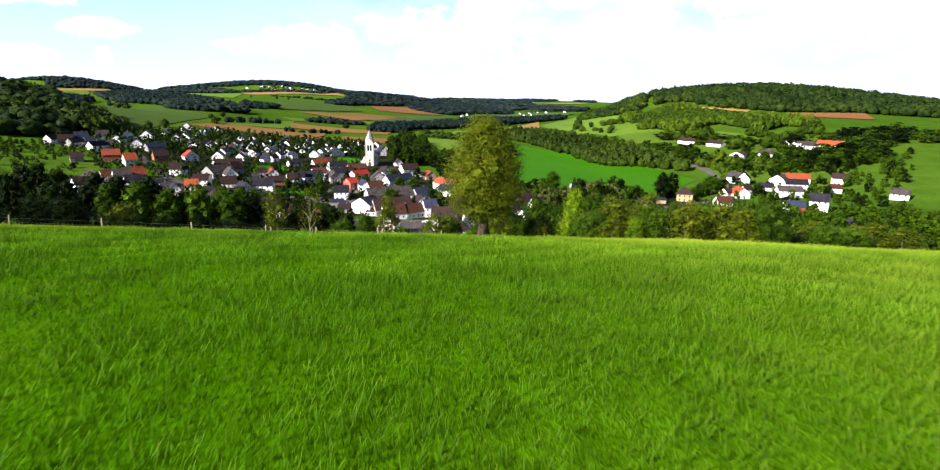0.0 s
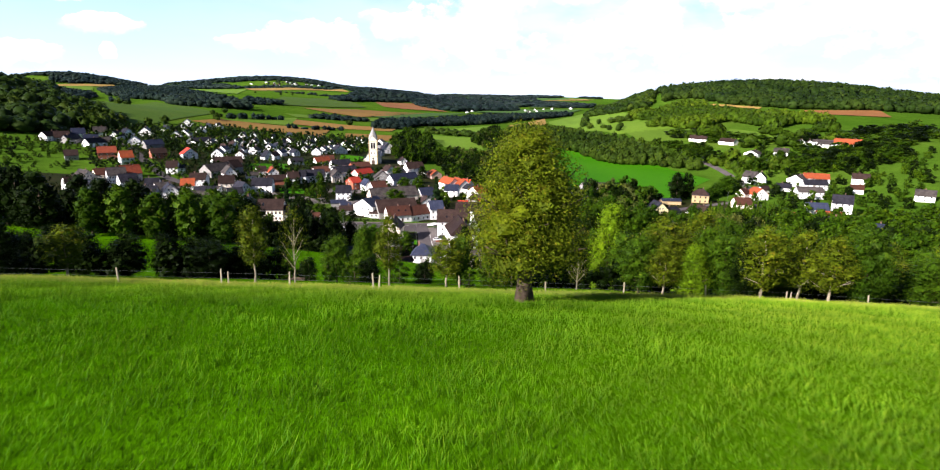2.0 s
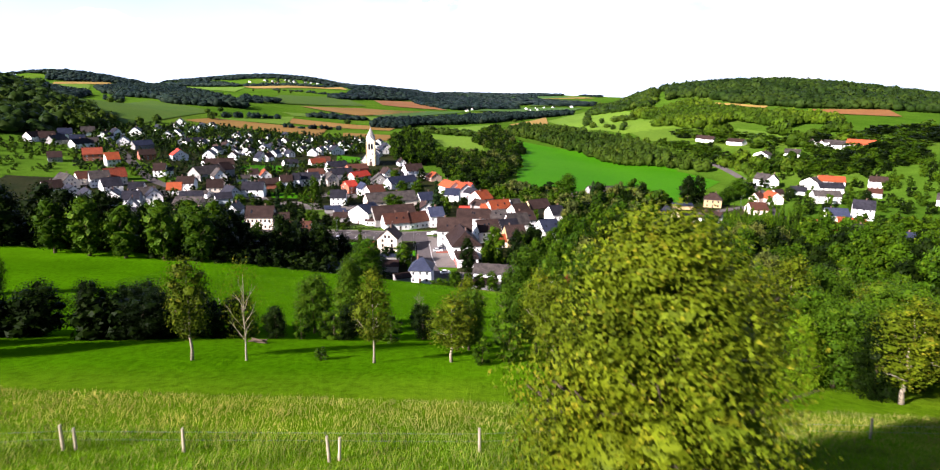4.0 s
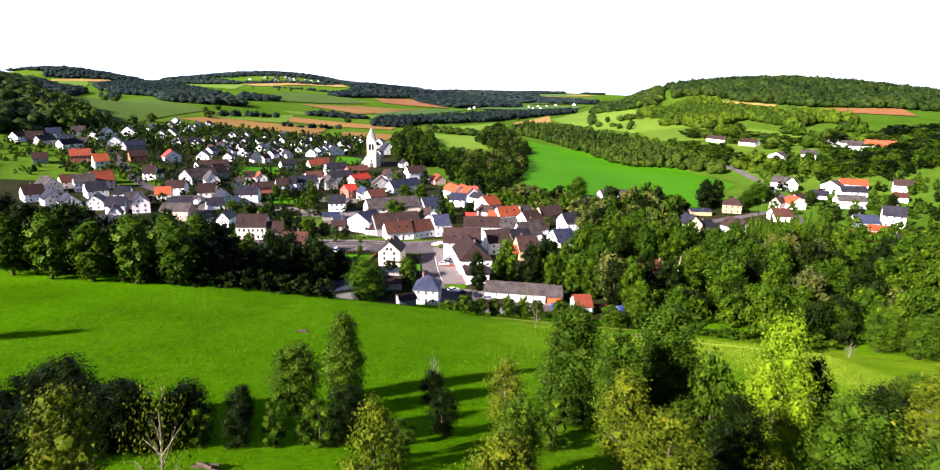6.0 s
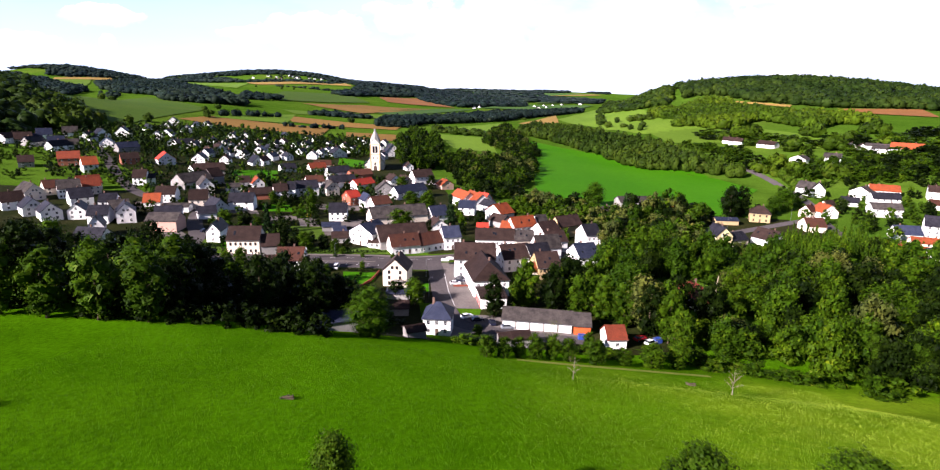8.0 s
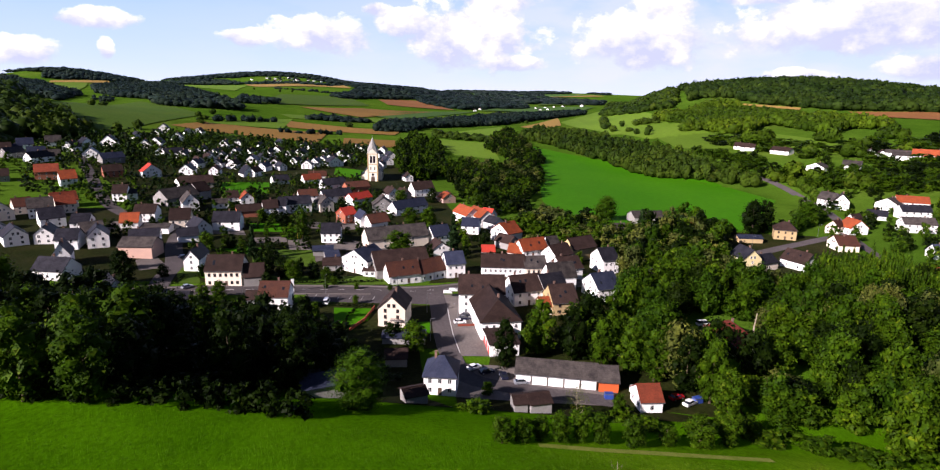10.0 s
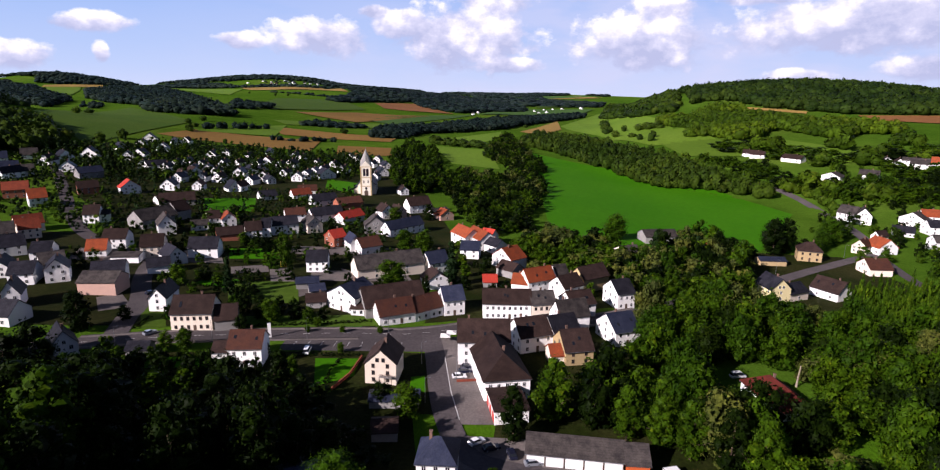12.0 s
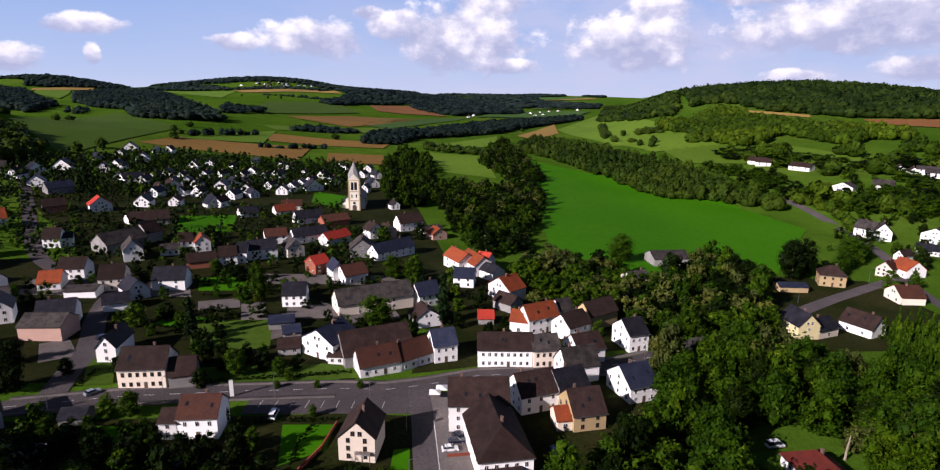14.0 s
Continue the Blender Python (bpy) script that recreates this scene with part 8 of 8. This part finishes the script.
canopy([(-1300, 3706), (-1115, 3770), (-885, 3940), (-752, 4055), (-850, 3850), (-1085, 3680), (-1260, 3595)], 22, 11, "leaf_far_haze", "far dark belt of trees below the hamlet", 40, 8)
forest(scatter([(-1300, 3800), (-1190, 3990), (-960, 4020), (-1060, 3790)], 48, 42), 9, M["leaf_far_haze"], "dark trees round the hilltop hamlet", 42, 8, 16)
canopy([(-1960, 3000), (-1870, 2840), (-1768, 2858), (-1690, 2930), (-1630, 3000), (-1599, 3120), (-1760, 3210), (-1890, 3070)], 20, 12, "leaf_far_haze", "dark wood along the western ridge", 43, 10)
canopy([(438.8, 1380), (475, 1406), (511, 1361), (514, 1295), (523, 1229), (582, 1106), (684, 1050), (776, 965), (995, 875), (1364, 1269), (1270, 1663), (892, 1883), (547, 1759), (475, 1475)], 13.5, 15, "leaf_plateau", "dark beech forest covering the eastern plateau", 32, 18)
forest(along([(227.0, 883), (248.1, 740), (261.2, 688)], 5, 3, 126), 11, M["leaf_slope"], "row of green trees along the valley road", 126, 60, 8)
forest(along([(278.2, 690), (279.4, 625), (270.6, 590)], 7, 3, 127), 9, M["leaf_slope"], "row of green trees along the valley road", 127, 60, 8)
forest([(225.8, 1104), (241.7, 1066), (240.5, 1020), (248.2, 992), (255.2, 1167), (258.6, 1021), (122.9, 1495), (-388.5, 789), (-396.1, 1027), (-418.4, 1059), (-522, 967), (-535, 1014), (-673, 2458), (-704, 2406), (-872, 2618), (-208.2, 1155), (-910, 1524), (-712, 1315), (-935, 1739), (-421.5, 1120), (-386.3, 827), (-368.0, 1060), (-377.8, 971), (-372.8, 965)], 9, M["leaf_forest"], "single trees standing in the meadows", 99, 70, 9)
forest([(400.9, 825), (403.9, 809), (376.0, 733), (386.0, 741), (412.8, 761), (473, 812), (474, 796), (468, 818), (338.0, 744), (345.0, 747), (339.6, 836), (345.6, 841), (336.6, 847), (327.5, 853), (307.3, 836), (430.0, 724), (274.3, 671), (295.2, 679), (301.3, 656), (313.4, 623), (323.5, 618), (384.0, 727)], 14, M["leaf_slope"], "large round trees among the hillside meadows", 98, 110, 14)

# ---- pasture grass near the start, as blades ----
def grass(name, poly_x, poly_y, count, size, seed, label, blade="grass_blade"):
    rg = np.random.default_rng(seed)
    x = rg.uniform(*poly_x, count)
    y = poly_y[0] + (poly_y[1] - poly_y[0]) * rg.random(count) ** 1.05
    keep = np.abs(x - 5) < (14 + y * 1.05) * (0.62 + 0.5 * rg.random(count) ** 0.6)
    x, y = x[keep], y[keep]
    n = len(x)
    clump = 0.55 + 0.9 * (0.5 + 0.5 * np.sin(x * 0.9 + 3 * np.sin(y * 0.23)) * np.sin(y * 0.7 + 2 * np.sin(x * 0.31)))
    hgt = size * clump * (0.6 + 0.8 * rg.random(n))
    lean_a = rg.uniform(0, 6.28, n)
    ln = hgt * (0.25 + 0.55 * rg.random(n))
    z = height(x, y)
    a = rg.uniform(0, 6.28, n)
    wx, wy = np.cos(a) * size * 0.05, np.sin(a) * size * 0.05
    p0 = np.stack([x - wx, y - wy, z - 0.02], -1)
    p1 = np.stack([x + wx, y + wy, z - 0.02], -1)
    p2 = np.stack([x + np.cos(lean_a) * ln + 0.35 * ln, y + np.sin(lean_a) * ln, z + hgt], -1)
    co = np.stack([p0, p1, p2], 1).reshape(-1, 3)
    me = quads_mesh(name, co, np.arange(len(co)).reshape(-1, 3), M[blade], False, 3)
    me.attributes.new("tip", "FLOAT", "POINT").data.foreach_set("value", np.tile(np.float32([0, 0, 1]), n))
    return tagged(new(name, me), label, "grass", kind="stuff")


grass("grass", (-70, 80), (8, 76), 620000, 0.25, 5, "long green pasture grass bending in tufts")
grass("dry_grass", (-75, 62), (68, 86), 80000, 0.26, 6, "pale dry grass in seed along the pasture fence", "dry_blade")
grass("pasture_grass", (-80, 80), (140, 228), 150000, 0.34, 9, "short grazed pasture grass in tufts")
# ---- cumulus sky beyond the hills, as a far backdrop ----
def sky_backdrop():
    r, n = 4780, 48
    verts, faces = [], []
    for k in range(n + 1):
        a = radians(-62 + 124 * k / n)
        for z in (-250, 900, 2200):
            verts.append((math.sin(a) * r, 90 + math.cos(a) * r, z))
    for k in range(n):
        for j in range(2):
            i = k * 3 + j
            faces.append((i, i + 1, i + 4, i + 3))
    m = bpy.data.materials.new("cumulus_sky")
    m.use_nodes = True
    t = m.node_tree
    t.nodes.remove(t.nodes["Principled BSDF"])
    tc = t.nodes.new("ShaderNodeTexCoord").outputs["Object"]

    def calc(op, a, b):
        nd = t.nodes.new("ShaderNodeMath")
        nd.operation = op
        for sock, v in zip(nd.inputs, (a, b)):
            if isinstance(v, (int, float)):
                sock.default_value = v
            else:
                t.links.new(v, sock)
        return nd.outputs[0]

    sep = t.nodes.new("ShaderNodeSeparateXYZ")
    t.links.new(tc, sep.inputs[0])
    X, Z = sep.outputs[0], sep.outputs[2]
    up = calc("DIVIDE", calc("SUBTRACT", Z, 40.0), 900.0)
    blue = ramp(t, up, [(0.0, (0.70, 0.84, 1.04)), (0.2, (0.58, 0.77, 1.04)), (0.75, (0.36, 0.60, 1.0)), (1.0, (0.30, 0.54, 0.98))])
    big = noise_node(t, 0.0042, 8, 0.58, tc, (1.0, 1.0, 1.5))
    small = noise_node(t, 0.011, 6, 0.6, tc, (1.0, 1.0, 1.6))

    def heap(cx, cz, a, b):
        dx, dz = calc("DIVIDE", calc("SUBTRACT", X, cx), a), calc("DIVIDE", calc("SUBTRACT", Z, cz), b)
        return calc("SUBTRACT", 1.0, calc("SQRT", calc("ADD", calc("MULTIPLY", dx, dx), calc("MULTIPLY", dz, dz)), 0.0))

    # cumulus heaps: across, height, half width, half height
    heaps = [(171, 719, 357, 143), (-19, 466, 596, 276), (-1086, 438, 394, 158), (-1591, 398, 180, 67), (-2390, 468, 239, 74), (-2798, 263, 255, 93), (-2810, 640, 366, 62),
             (1268, 435, 515, 239), (1374, 661, 237, 128), (2472, 503, 836, 196), (2014, 720, 324, 78), (2853, 249, 268, 99), (826, 778, 211, 84), (2220, 191, 232, 55),
             (-2380, 282, 50, 83), (-446, 534, 285, 133), (314, 262, 333, 67), (2725, 624, 470, 78), (-679, 625, 123, 57)]
    dens, weight, rise = None, None, None
    for hp in heaps:
        d = heap(*hp)
        w = calc("POWER", calc("MAXIMUM", calc("ADD", d, 0.45), 0.001), 3.0)
        v = calc("MULTIPLY", w, calc("DIVIDE", calc("SUBTRACT", Z, hp[1]), hp[3]))
        dens = d if dens is None else calc("MAXIMUM", dens, d)
        weight = w if weight is None else calc("ADD", weight, w)
        rise = v if rise is None else calc("ADD", rise, v)
    rise = calc("DIVIDE", rise, weight)
    puffs = t.nodes.new("ShaderNodeTexVoronoi")
    puffs.feature = "SMOOTH_F1"
    puffs.inputs["Scale"].default_value, puffs.inputs["Smoothness"].default_value = 0.0062, 0.5
    bent = t.nodes.new("ShaderNodeVectorMath")
    bent.operation = "MULTIPLY_ADD"
    bent.inputs[1].default_value = (150, 150, 150)
    t.links.new(noise_node(t, 0.0075, 7, 0.62, tc).outputs["Color"], bent.inputs[0])
    t.links.new(tc, bent.inputs[2])
    t.links.new(bent.outputs[0], puffs.inputs["Vector"])
    knob = calc("SUBTRACT", 0.5, puffs.outputs["Distance"])
    dens = calc("ADD", dens, calc("MULTIPLY", calc("SUBTRACT", big.outputs[0], 0.52), 1.0))
    dens = calc("ADD", dens, calc("MULTIPLY", calc("SUBTRACT", small.outputs[0], 0.5), 0.55))
    dens = calc("ADD", dens, calc("MULTIPLY", knob, 0.4))
    cover = ramp(t, dens, [(0.0, grey(0)), (0.1, grey(0.3)), (0.24, grey(0.8)), (0.42, grey(1))])
    # sunlit heads and lavender undersides
    lit = calc("ADD", calc("MULTIPLY", rise, 0.34), calc("ADD", calc("MULTIPLY", knob, 0.62), calc("MULTIPLY", small.outputs[0], 0.62)))
    lit = calc("ADD", lit, 0.06)
    white = ramp(t, lit, [(0.12, (0.58, 0.66, 0.88)), (0.34, (0.80, 0.86, 1.03)), (0.52, (1.15, 1.19, 1.24)), (0.75, (1.5, 1.5, 1.46))])
    veil = calc("MULTIPLY", ramp(t, calc("ADD", calc("DIVIDE", X, 5200.0), 0.42), [(0.0, grey(0.1)), (0.7, grey(1))]), 0.72)
    thin = noise_node(t, 0.0016, 5, 0.5, tc, (1.0, 1.0, 3.0))
    veil = calc("MULTIPLY", veil, ramp(t, thin.outputs[0], [(0.35, grey(0.25)), (0.6, grey(1))]))
    col = mix(t, "MIX", veil, blue, (0.76, 0.83, 1.02))
    col = mix(t, "MIX", cover, col, white)
    em = t.nodes.new("ShaderNodeEmission")
    em.inputs[1].default_value = 0.53
    t.links.new(col, em.inputs[0])
    t.links.new(em.outputs[0], t.nodes["Material Output"].inputs[0])
    tagged(new("backdrop", mesh_from("backdrop", verts, faces, m, True)), "pale blue sky with white cumulus clouds", "sky", kind="structure")


sky_backdrop()
